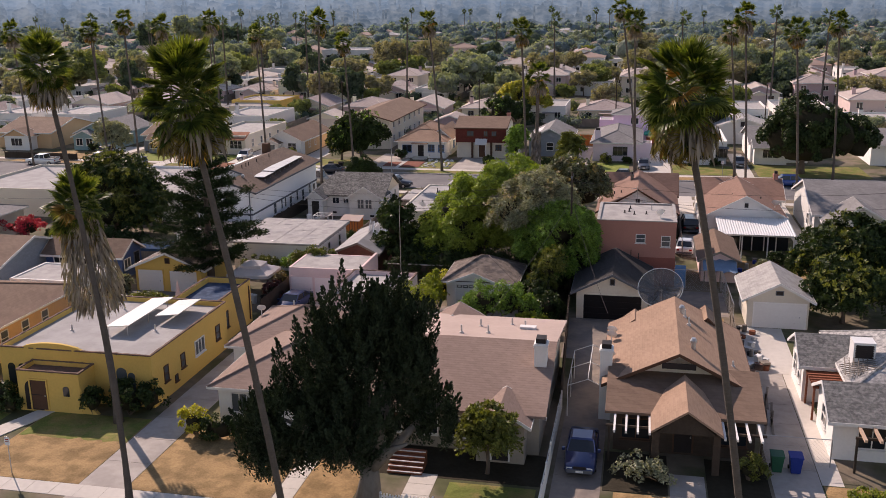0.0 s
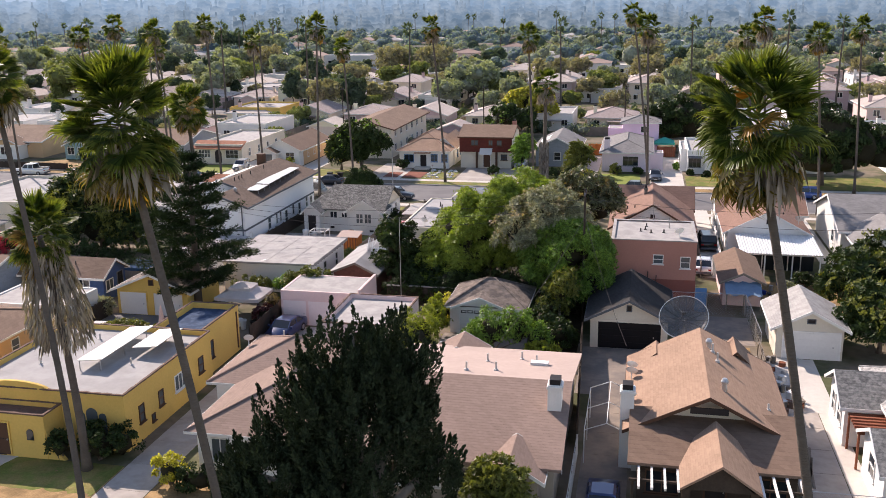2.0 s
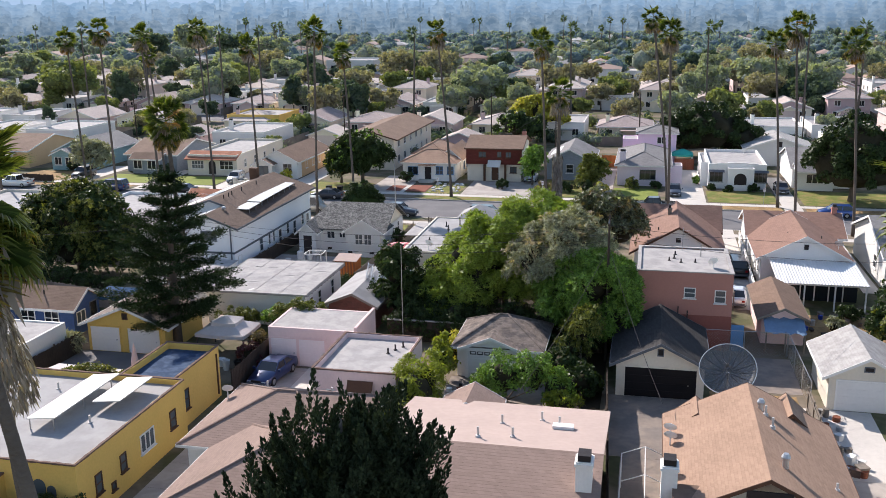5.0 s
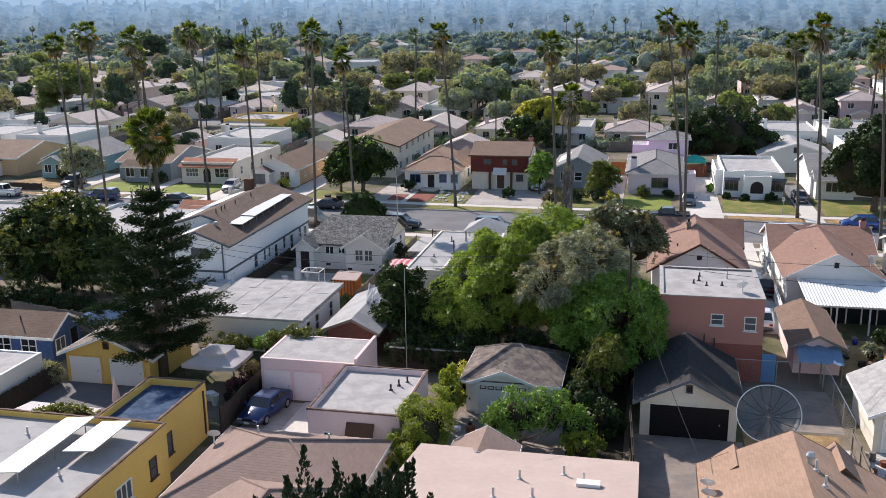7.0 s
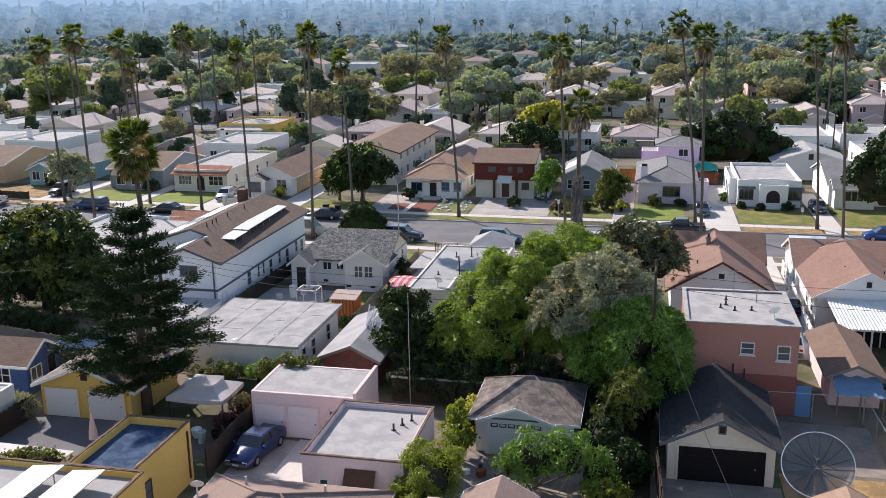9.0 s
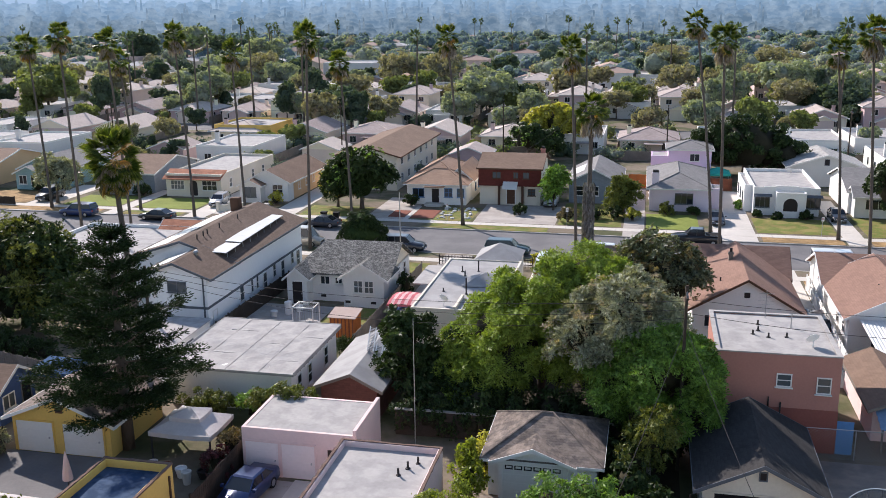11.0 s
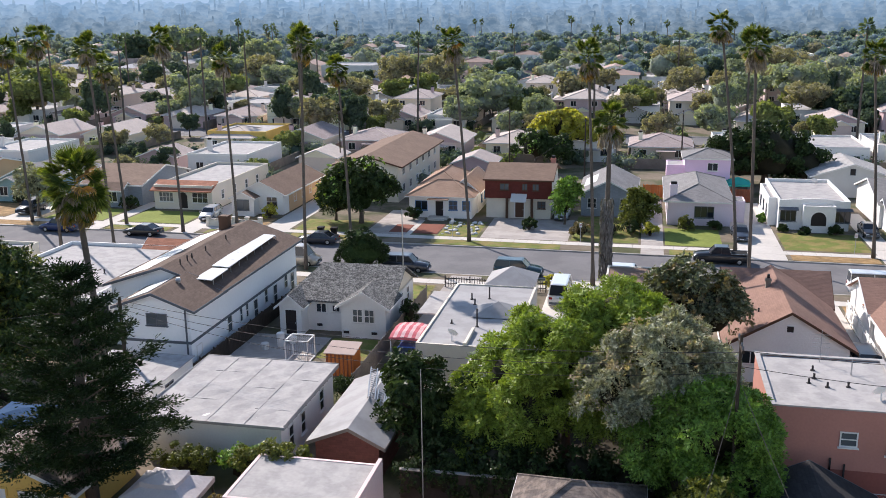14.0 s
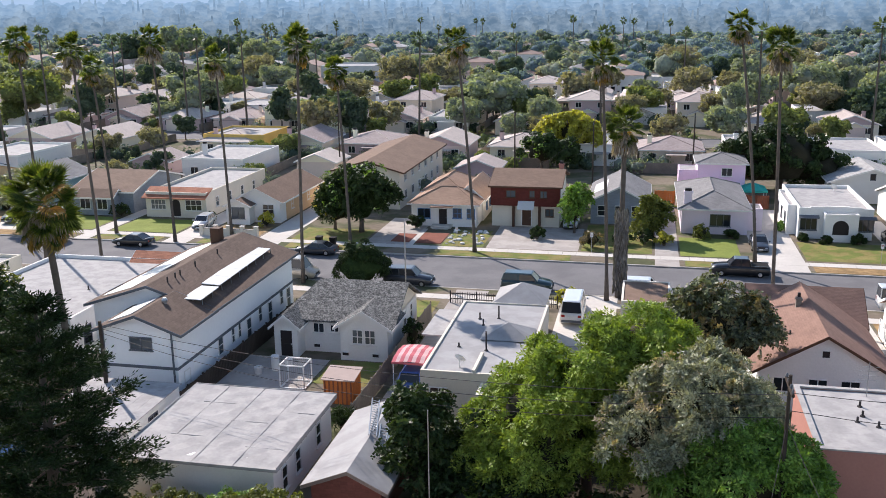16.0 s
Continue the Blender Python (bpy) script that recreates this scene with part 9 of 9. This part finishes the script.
mat("far_wall", (0.72, 0.59, 0.52), 0.9, 0.06, 0.3, 3.0, 0.0, rnd=0.28, hue=0.16)
mat("far_wall_white", (0.78, 0.75, 0.71), 0.9, 0.06, 0.3, 3.0, 0.0, rnd=0.12, hue=0.05)
mat("far_roof", (0.42, 0.35, 0.32), 0.9, 0.15, 0.5, 4.0, 0.1, rnd=0.35, rows=0.1, hue=0.05)


def template(kind):
    """A small house to repeat, built round the origin with its front to -y."""
    w, d, h = ((4.6, 6.2, 2.9), (4.2, 7.0, 3.3), (5.0, 5.6, 2.9), (4.5, 6.4, 5.4), (3.2, 3.4, 2.5), (5.2, 7.5, 3.4))[kind]
    H = house(("stucco bungalow with gabled brown roof", "stucco house with flat pale roof", "low house with hipped roof", "two-storey house with hipped roof", "small back garage with gabled roof", "long flat-roofed stucco house")[kind],
              -w, -d, w, d, h, "far_wall" if kind not in (1, 5) else "far_wall_white", "garage" if kind == 4 else "house", "garage" if kind == 4 else "house", "houses of the blocks beyond")
    if kind in (0, 4):
        gable(H, "y", 1.7 if kind == 0 else 1.2, "far_roof", 0.45)
    elif kind in (1, 5):
        flat(H, "roll_roof_pale", 0.35, None)
    else:
        hip(H, 1.6, "far_roof", 0.5)
    if kind != 4:
        for x in (-w * 0.55, w * 0.55):
            opening(H, "S", x, 1.7, 1.6, 1.2, "trim_white", "glass_dark", (2, 1), False)
            if h > 5:
                opening(H, "S", x, 4.2, 1.2, 1.1, "trim_white", "glass_dark", (2, 1))
        door(H, "S", 0.2, 1.0, 2.05, "door_dark")
        for y in (-d * 0.5, d * 0.2):
            opening(H, "E", y, 1.7, 0.9, 1.2, "trim_white", "glass_dark", (1, 1), False)
        for x in (-w * 0.6, w * 0.6):
            opening(H, "N", x, 1.7, 1.2, 1.15, "trim_white", "glass_dark", (2, 1), False)
            if h > 5:
                opening(H, "N", x, 4.2, 1.1, 1.1, "trim_white", "glass_dark", (2, 1), False)
        part("back_porch", boxes((-w * 0.5, d, 2.25, w * 0.15, d + 2.2, 2.36)), "roll_roof" if kind % 2 else "far_roof", H["o"])
        chimney(H, w * 0.7, d * 0.3, h, h + 1.9, 0.7, 0.6, H["wall"])
        K = wing(H, -w * 0.5, -d - 1.6, w * 0.4, -d, 2.5, H["wall"])
        (gable(K, "y", 0.9, "far_roof", 0.4) if kind != 1 else flat(K, "roll_roof", 0.25, None))
    else:
        door(H, "S", 0, 3.6, 2.05, "trim_white", "trim_white", 0.02, "garage_door", 3)
    return H["o"]


TPL = [template(k) for k in range(6)]
rs = random.Random(31)


def heart(y):
    return 1 - 0.2135 * y, 0.50 * y + 22


used, places = set(), []
for y, flip in ((187, 1), (209, 1), (246, 0), (267, 0), (291, 1), (313, 1)):
    c, half = heart(y)
    x = c - half
    while x < c + half:
        yy = y + rs.uniform(-2, 2)
        busy = (y == 187 and (-9 < x < 26 or -57 < x < -40 or -35 < x < -18))
        if not busy and rs.random() < 0.93:
            k = 4 if y in (187, 268, 292) and rs.random() < 0.6 else rs.choice((0, 1, 1, 2, 5, 3, 5, 0) if y not in (187, 211) else (1, 0, 5, 5))
            places.append((k, x + rs.uniform(-0.7, 0.7), yy, 180 if flip else 0))
        x += rs.uniform(12.0, 14.5)
for k, x, y, a in places:
    if k in used:
        copy_thing(TPL[k], pose(x, y, 0, 0, 0, a))
    else:
        TPL[k].matrix_basis = pose(x, y, 0, 0, 0, a)
        used.add(k)
# named landmarks among them
H = house("ochre two-tone flat building", -92, 205, -80, 218, 3.6, "stucco_yellow")
flat(H, "roll_roof_pale", 0.4, None)
H = house("grey two-storey flat-roofed apartment block", -118, 345, -100, 365, 7.5, "stucco_grey", "apartment_house", "apartments")
flat(H, "roll_roof", 0.5, None)
for x in (-115, -110, -105):
    for z in (1.8, 5.2):
        opening(H, "S", x, z, 2.4, 1.6, "trim_slate", "glass_dark", (2, 1))

# far houses as one joined field
V, F, MI = [], [], []


def quad(a, b, c, d, m):
    k = len(V)
    V.extend((a, b, c, d))
    F.append((k, k + 1, k + 2, k + 3))
    MI.append(m)


FAR = ("far_house_white", "far_house_pink", "far_house_tan", "far_roof_brown", "far_roof_grey", "far_roof_pale", "glass_dark")
mat("far_house_white", (0.74, 0.72, 0.69), 0.9, 0.06, 0.3, 2.0, 0)
mat("far_house_pink", (0.64, 0.49, 0.45), 0.9, 0.06, 0.3, 2.0, 0)
mat("far_house_tan", (0.50, 0.44, 0.36), 0.9, 0.06, 0.3, 2.0, 0)
mat("far_roof_brown", (0.34, 0.25, 0.21), 0.9, 0.1, 0.3, 2.0, 0, island=0.3)
mat("far_roof_grey", (0.36, 0.35, 0.35), 0.9, 0.1, 0.3, 2.0, 0, island=0.3)
mat("far_roof_pale", (0.55, 0.53, 0.51), 0.9, 0.08, 0.3, 2.0, 0, island=0.2)
y = 342.0
while y < 700:
    c, half = heart(y)
    x = c - half
    while x < c + half:
        if rs.random() < (0.92 if y < 600 else 0.85):
            w, d, h = rs.uniform(4, 6), rs.uniform(5, 8), rs.choice((2.9, 3.2, 3.2, 3.4, 5.6))
            X, Y, m = x + rs.uniform(-2, 2), y + rs.uniform(-3, 3), rs.choice((0, 0, 1, 2))
            P = [(X - w, Y - d), (X + w, Y - d), (X + w, Y + d), (X - w, Y + d)]
            for i in range(4):
                a, b = P[i], P[(i + 1) % 4]
                quad((*a, -0.1), (*b, -0.1), (*b, h), (*a, h), m)
            t = rs.random()
            if t < 0.4:
                quad((*P[0], h), (*P[1], h), (*P[2], h), (*P[3], h), 5)
                for i in range(4):
                    a, b = P[i], P[(i + 1) % 4]
                    quad((*a, h), (*b, h), (*b, h + 0.4), (*a, h + 0.4), m)
            else:
                rm, rr = rs.choice((3, 3, 4)), rs.uniform(1.4, 2.0)
                e, f = (X - w - 0.4, X + w + 0.4), (Y - d - 0.3, Y + d + 0.3)
                if t < 0.7:
                    quad((e[0], f[0], h), (X, f[0], h + rr), (X, f[1], h + rr), (e[0], f[1], h), rm)
                    quad((X, f[0], h + rr), (e[1], f[0], h), (e[1], f[1], h), (X, f[1], h + rr), rm)
                    quad((X - w, Y - d, h), (X + w, Y - d, h), (X, Y - d, h + rr), (X, Y - d, h + rr), m)
                else:
                    q0, q1 = (X, Y - d + w, h + rr), (X, Y + d - w, h + rr)
                    quad((e[0], f[0], h), (e[1], f[0], h), q0, q0, rm)
                    quad((e[1], f[0], h), (e[1], f[1], h), q1, q0, rm)
                    quad((e[1], f[1], h), (e[0], f[1], h), q1, q1, rm)
                    quad((e[0], f[1], h), (e[0], f[0], h), q0, q1, rm)
            for u in (-0.55, 0.0, 0.55):
                quad((X + u * w - 0.6, Y - d - 0.04, 0.9), (X + u * w + 0.6, Y - d - 0.04, 0.9), (X + u * w + 0.6, Y - d - 0.04, 2.2), (X + u * w - 0.6, Y - d - 0.04, 2.2), 6)
        x += rs.uniform(13, 16)
    y += rs.choice((22, 24, 34))
me = bpy.data.meshes.new("far_houses")
me.from_pydata(V, [], F)
for nm in FAR:
    me.materials.append(MATS[nm])
me.polygons.foreach_set("material_index", MI)
me.update()
tagged(new("far_houses", me), "distant low stucco houses with mixed roofs", "houses", kind="stuff")

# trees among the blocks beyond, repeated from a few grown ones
# paler, greyer, bluer than the near leaves: distance haze mixed into the leaf colour
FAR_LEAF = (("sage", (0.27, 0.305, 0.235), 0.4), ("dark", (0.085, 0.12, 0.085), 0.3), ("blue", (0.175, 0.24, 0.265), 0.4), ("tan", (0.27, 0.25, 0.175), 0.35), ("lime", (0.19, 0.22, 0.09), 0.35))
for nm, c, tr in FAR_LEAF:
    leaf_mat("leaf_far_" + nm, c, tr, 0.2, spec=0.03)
    # inner mass: the same leaf colour darkened, shade between the leaves painted in
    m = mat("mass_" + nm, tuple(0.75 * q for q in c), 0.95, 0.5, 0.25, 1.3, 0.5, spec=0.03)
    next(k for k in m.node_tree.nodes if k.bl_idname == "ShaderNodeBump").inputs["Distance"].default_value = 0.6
T = []
KINDS = (("leaf_far_dark", 0.95, 1.0, 186, "dark green garden tree among the houses beyond"), ("leaf_far_sage", 1.1, 1.1, 161, "grey-green garden tree among the houses beyond"),
         ("leaf_far_tan", 1.15, 1.2, 124, "thin tan half-bare tree among the houses beyond"), ("leaf_far_lime", 0.8, 1.0, 161, "yellow-green garden tree among the houses beyond"),
         ("leaf_far_sage", 1.3, 0.85, 173, "tall grey-green tree among the houses beyond"), ("leaf_far_tan", 0.9, 1.0, 136, "olive-tan garden tree among the houses beyond"),
         ("leaf_far_dark", 1.25, 0.55, 148, "narrow dark tree among the houses beyond"), ("leaf_far_lime", 1.1, 1.15, 173, "broad yellow-green tree among the houses beyond"))
for i, (m, s, wide, dens, lb) in enumerate(KINDS):
    r2 = random.Random(400 + i)
    bl = [(0, 0, 4.6 * s, 2.6 * s * wide, 2.5 * s * wide, 2.2 * s)]
    for k in range(8):
        a = k * 0.8 + r2.uniform(-0.4, 0.4)
        q = r2.uniform(0.9, 1.7) * s
        bl.append((math.cos(a) * 2.3 * s * wide * r2.uniform(0.6, 1.1), math.sin(a) * 2.2 * s * wide * r2.uniform(0.6, 1.1), r2.uniform(3.0, 6.6) * s, q * wide, q * wide, q * 0.85))
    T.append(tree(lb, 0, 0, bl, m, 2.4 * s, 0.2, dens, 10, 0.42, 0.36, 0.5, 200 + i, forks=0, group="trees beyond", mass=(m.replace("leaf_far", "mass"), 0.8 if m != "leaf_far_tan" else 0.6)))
seen = set()
for y in (176, 182, 199, 203, 222, 229, 243, 257, 261, 279, 302, 325, 336):
    c, half = heart(y)
    for _ in range(int(half / (9 if y < 250 else 8.0))):
        x = rs.uniform(c - half, c + half)
        if y < 185 and any(abs(x - hx) < 4.5 for hx in (-36.5, -25.5, -14, -3, 9, 17)):
            continue
        if y < 185 and -46 < x < 26 and rs.random() < 0.3:
            continue
        k = rs.choice((0, 1, 1, 2, 2, 3, 4, 4, 5, 5, 6, 7))
        s = rs.uniform(0.55, 1.15) * (0.55 if y < 205 else 1.15)
        m = pose(x, y + rs.uniform(-5, 5), 0, 0, 0, rs.uniform(0, 360)) @ Matrix.Diagonal((s, s, s * rs.uniform(0.85, 1.15), 1))
        if k in seen:
            o = copy_thing(T[k], m)
            o.matrix_basis = m
        else:
            T[k].matrix_basis = m
            seen.add(k)

# larger trees that stand out among them
for x, y, k, s in ((-79.3, 242, 0, 1.3), (-119.6, 256, 1, 1.6), (-129.7, 255, 0, 1.0), (-177.4, 320, 0, 1.15), (-153.8, 241, 7, 1.9), (-76.6, 286, 3, 1.4), (-67.4, 273, 0, 1.0), (-162, 400, 1, 2.0), (-42.7, 243, 1, 1.6), (-27.0, 277, 5, 1.7), (-12.0, 267, 3, 1.4),
                   (-19.1, 372, 3, 1.4), (-1.3, 373, 2, 1.7), (13.5, 362, 0, 1.6), (26.3, 282, 1, 1.7), (25.6, 260, 2, 1.25), (34.7, 251, 0, 1.4), (35.0, 374, 2, 1.6), (-10.7, 385, 6, 0.9), (-58.6, 370, 0, 1.4), (-240, 440, 0, 2.4), (-228, 460, 1, 2.6), (-200, 445, 0, 2.2), (-248, 362, 3, 1.9)):
    o = copy_thing(T[k], pose(x, y, 0, 0, 0, rs.uniform(0, 360)))
    o.matrix_basis = pose(x, y, 0, 0, 0, rs.uniform(0, 360)) @ Matrix.Diagonal((s, s, s * 0.9, 1))

# far canopy, one joined field a kind
rn = np.random.RandomState(77)
# near and far share: more blue leaves with distance, haze imitated by colour
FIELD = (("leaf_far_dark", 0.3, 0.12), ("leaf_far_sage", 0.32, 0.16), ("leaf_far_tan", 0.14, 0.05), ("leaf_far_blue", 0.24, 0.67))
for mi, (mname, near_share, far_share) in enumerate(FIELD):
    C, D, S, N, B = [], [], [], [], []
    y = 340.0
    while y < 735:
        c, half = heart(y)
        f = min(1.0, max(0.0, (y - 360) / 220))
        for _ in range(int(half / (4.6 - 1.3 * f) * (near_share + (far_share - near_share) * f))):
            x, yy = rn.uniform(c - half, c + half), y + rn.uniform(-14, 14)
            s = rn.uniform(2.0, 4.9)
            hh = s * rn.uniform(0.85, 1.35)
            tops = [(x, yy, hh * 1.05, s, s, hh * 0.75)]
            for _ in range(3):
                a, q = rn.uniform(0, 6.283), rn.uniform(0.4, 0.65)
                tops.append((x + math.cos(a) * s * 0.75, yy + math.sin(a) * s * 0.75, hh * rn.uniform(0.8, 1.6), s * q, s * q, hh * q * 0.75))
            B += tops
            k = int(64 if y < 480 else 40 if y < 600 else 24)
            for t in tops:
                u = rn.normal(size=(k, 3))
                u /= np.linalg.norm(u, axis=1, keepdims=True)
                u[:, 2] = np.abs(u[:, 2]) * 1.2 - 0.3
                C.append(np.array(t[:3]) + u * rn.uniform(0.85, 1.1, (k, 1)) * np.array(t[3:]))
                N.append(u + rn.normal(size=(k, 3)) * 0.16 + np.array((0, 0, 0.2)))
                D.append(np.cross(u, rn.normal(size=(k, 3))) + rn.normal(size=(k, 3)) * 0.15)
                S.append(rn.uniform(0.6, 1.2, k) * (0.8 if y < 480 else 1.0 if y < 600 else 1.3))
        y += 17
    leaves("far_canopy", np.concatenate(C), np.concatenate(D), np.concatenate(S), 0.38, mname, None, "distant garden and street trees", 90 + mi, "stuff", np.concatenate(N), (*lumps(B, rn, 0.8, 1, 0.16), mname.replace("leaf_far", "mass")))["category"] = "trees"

# low shrubs and board fences of the back yards beyond
rn = np.random.RandomState(79)
for mi, mname in enumerate(("leaf_far_dark", "leaf_far_sage", "leaf_far_lime")):
    B, C, D, S, N = [], [], [], [], []
    for _ in range((190, 150, 60)[mi]):
        y = rn.choice((176, 181, 197, 200, 203, 220, 224, 240, 257, 260, 281, 303, 322)) + rn.uniform(-3, 3)
        c, half = heart(y)
        x = rn.uniform(c - half, c + half)
        if y < 186 and -30 < x < 26:
            continue
        for _ in range(rn.randint(1, 5)):
            q = rn.uniform(0.6, 1.7)
            t = (x + rn.uniform(-3, 3), y + rn.uniform(-0.8, 0.8), q * rn.uniform(0.5, 1.0), q * rn.uniform(0.8, 1.4), q, q)
            B.append(t)
            u = rn.normal(size=(90, 3))
            u /= np.linalg.norm(u, axis=1, keepdims=True)
            C.append(np.maximum(np.array(t[:3]) + u * rn.uniform(0.85, 1.15, (90, 1)) * np.array(t[3:]), (-999, -999, 0.05)))
            N.append(u + rn.normal(size=(90, 3)) * 0.2)
            D.append(np.cross(u, rn.normal(size=(90, 3))) + u * 0.3)
            S.append(rn.uniform(0.25, 0.5, 90))
    leaves("yard_shrubs", np.concatenate(C), np.concatenate(D), np.concatenate(S), 0.35, mname, None, "low shrubs and hedges of distant back yards", 96 + mi, "stuff", np.concatenate(N), (*lumps(B, rn, 0.8, 1, 0.16), mname.replace("leaf_far", "mass")))["category"] = "shrubs"
bm = bmesh.new()
for k, x, y, a in places:
    if k == 4:
        continue
    e = x + 6.4 + rn.uniform(-0.4, 0.4)
    box(bm, e, y - 9, 0, e + 0.08, y + 12, rn.uniform(1.5, 1.9))
    if rn.rand() < 0.6:
        box(bm, x - 6, y + (12 if a == 0 else -12) , 0, x + 6, y + (12.08 if a == 0 else -11.92), rn.uniform(1.5, 1.9))
tagged(part("yard_fences", bm, "wood_grey"), "weathered board fences between distant yards", "fences", kind="stuff")

# far palms standing above the canopy
rn = np.random.RandomState(78)
bm = bmesh.new()
C, D, S = [], [], []
FP = [(-113, 240, 19), (-95, 232, 21), (-128, 236, 20), (-58, 236, 20), (-82, 229, 22), (-104, 229, 21), (-20, 233, 21), (10, 234, 21), (30, 231, 22), (42, 236, 21), (-140, 228, 22)]
for _ in range(42):
    y = rn.uniform(300, 690)
    c, half = heart(y)
    FP.append((rn.uniform(c - half, c + half), y, rn.uniform(13, 20)))
for x, y, h in FP:
    tube(bm, [(x, y, 0), (x + rn.uniform(-0.6, 0.6), y, h)], [0.26, 0.16], 5, False)
    k = 60
    u = rn.normal(size=(k, 3))
    u /= np.linalg.norm(u, axis=1, keepdims=True)
    C.append(np.array((x, y, h)) + u * np.array((0.5, 0.5, 0.7)))
    D.append(u * np.array((1, 1, 1.1)) + np.array((0, 0, -0.1)))
    S.append(rn.uniform(0.9, 1.5, k) * (1 if y < 500 else 1.3))
tagged(part("far_palm_trunks", bm, "bark_palm"), "slim trunks of distant palms", "palm trunks", kind="stuff")
leaves("far_palm_crowns", np.concatenate(C), np.concatenate(D), np.concatenate(S), 0.2, "leaf_far_dark", None, "small crowns of distant palms", 95, "stuff")["category"] = "palm crowns"

# distance: glowing backdrop strips of treelines and hills, very far off, haze painted in
def horizon(name, dist, low, high, col, col2, seed, crown=0.0):
    """A far glowing strip cut as tree crowns of radius crown, or as hills where crown is zero."""
    m = bpy.data.materials.new(name)
    m.use_nodes = True
    n, l = m.node_tree.nodes, m.node_tree.links
    n.remove(n["Principled BSDF"])
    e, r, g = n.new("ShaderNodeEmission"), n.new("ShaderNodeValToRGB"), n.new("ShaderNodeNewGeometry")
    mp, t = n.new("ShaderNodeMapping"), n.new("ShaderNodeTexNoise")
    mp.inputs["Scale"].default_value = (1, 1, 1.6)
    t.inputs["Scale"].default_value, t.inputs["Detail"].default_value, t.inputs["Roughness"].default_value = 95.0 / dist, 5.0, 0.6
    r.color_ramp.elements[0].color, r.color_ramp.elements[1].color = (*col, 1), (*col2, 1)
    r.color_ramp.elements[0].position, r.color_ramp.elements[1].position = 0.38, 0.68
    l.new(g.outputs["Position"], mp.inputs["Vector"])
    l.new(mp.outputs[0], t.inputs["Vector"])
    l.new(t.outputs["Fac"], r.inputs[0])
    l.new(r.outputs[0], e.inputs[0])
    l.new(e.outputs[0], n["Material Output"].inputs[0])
    rr = random.Random(seed)
    k = 2600
    tops = [low] * (k + 1)
    step = radians(100) * dist / k
    if crown:
        i = 0.0
        while i < k:
            rad = crown * rr.uniform(0.5, 1.5)
            peak = low + (high - low) * rr.random() ** 1.3
            w = max(1, int(rad / step))
            for j in range(max(0, int(i) - w), min(k, int(i) + w) + 1):
                f = (j - i) * step / rad
                tops[j] = max(tops[j], peak - rad * 0.9 * (1 - math.sqrt(max(0.0, 1 - f * f))) + rr.uniform(-0.05, 0.05) * rad)
            i += rad / step * rr.uniform(0.4, 2.4)
        for _ in range(46):
            j = rr.randrange(4, k - 4)
            h = high + rr.uniform(0.3, 0.9) * crown
            for d in (-1, 0, 1):
                tops[j + d] = max(tops[j + d], h)
    else:
        tops = [low + (high - low) * (0.5 + 0.7 * noise.noise(Vector((i * 0.006, seed, 0))) + 0.2 * noise.noise(Vector((i * 0.03, seed, 4)))) for i in range(k + 1)]
    V, F = [], []
    for i in range(k + 1):
        a = radians(52 + 100 * i / k)
        x, y = dist * math.cos(a), dist * math.sin(a)
        V += [(x, y, -2), (x, y, tops[i])]
        if i:
            F.append((2 * i - 2, 2 * i, 2 * i + 1, 2 * i - 1))
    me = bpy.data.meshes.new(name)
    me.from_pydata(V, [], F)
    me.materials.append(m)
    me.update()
    tagged(new(name, me), "backdrop strip at the horizon with blue-grey haze painted in", "backdrop", kind="structure")


# fourth value: how much haze is mixed into the glowing colour
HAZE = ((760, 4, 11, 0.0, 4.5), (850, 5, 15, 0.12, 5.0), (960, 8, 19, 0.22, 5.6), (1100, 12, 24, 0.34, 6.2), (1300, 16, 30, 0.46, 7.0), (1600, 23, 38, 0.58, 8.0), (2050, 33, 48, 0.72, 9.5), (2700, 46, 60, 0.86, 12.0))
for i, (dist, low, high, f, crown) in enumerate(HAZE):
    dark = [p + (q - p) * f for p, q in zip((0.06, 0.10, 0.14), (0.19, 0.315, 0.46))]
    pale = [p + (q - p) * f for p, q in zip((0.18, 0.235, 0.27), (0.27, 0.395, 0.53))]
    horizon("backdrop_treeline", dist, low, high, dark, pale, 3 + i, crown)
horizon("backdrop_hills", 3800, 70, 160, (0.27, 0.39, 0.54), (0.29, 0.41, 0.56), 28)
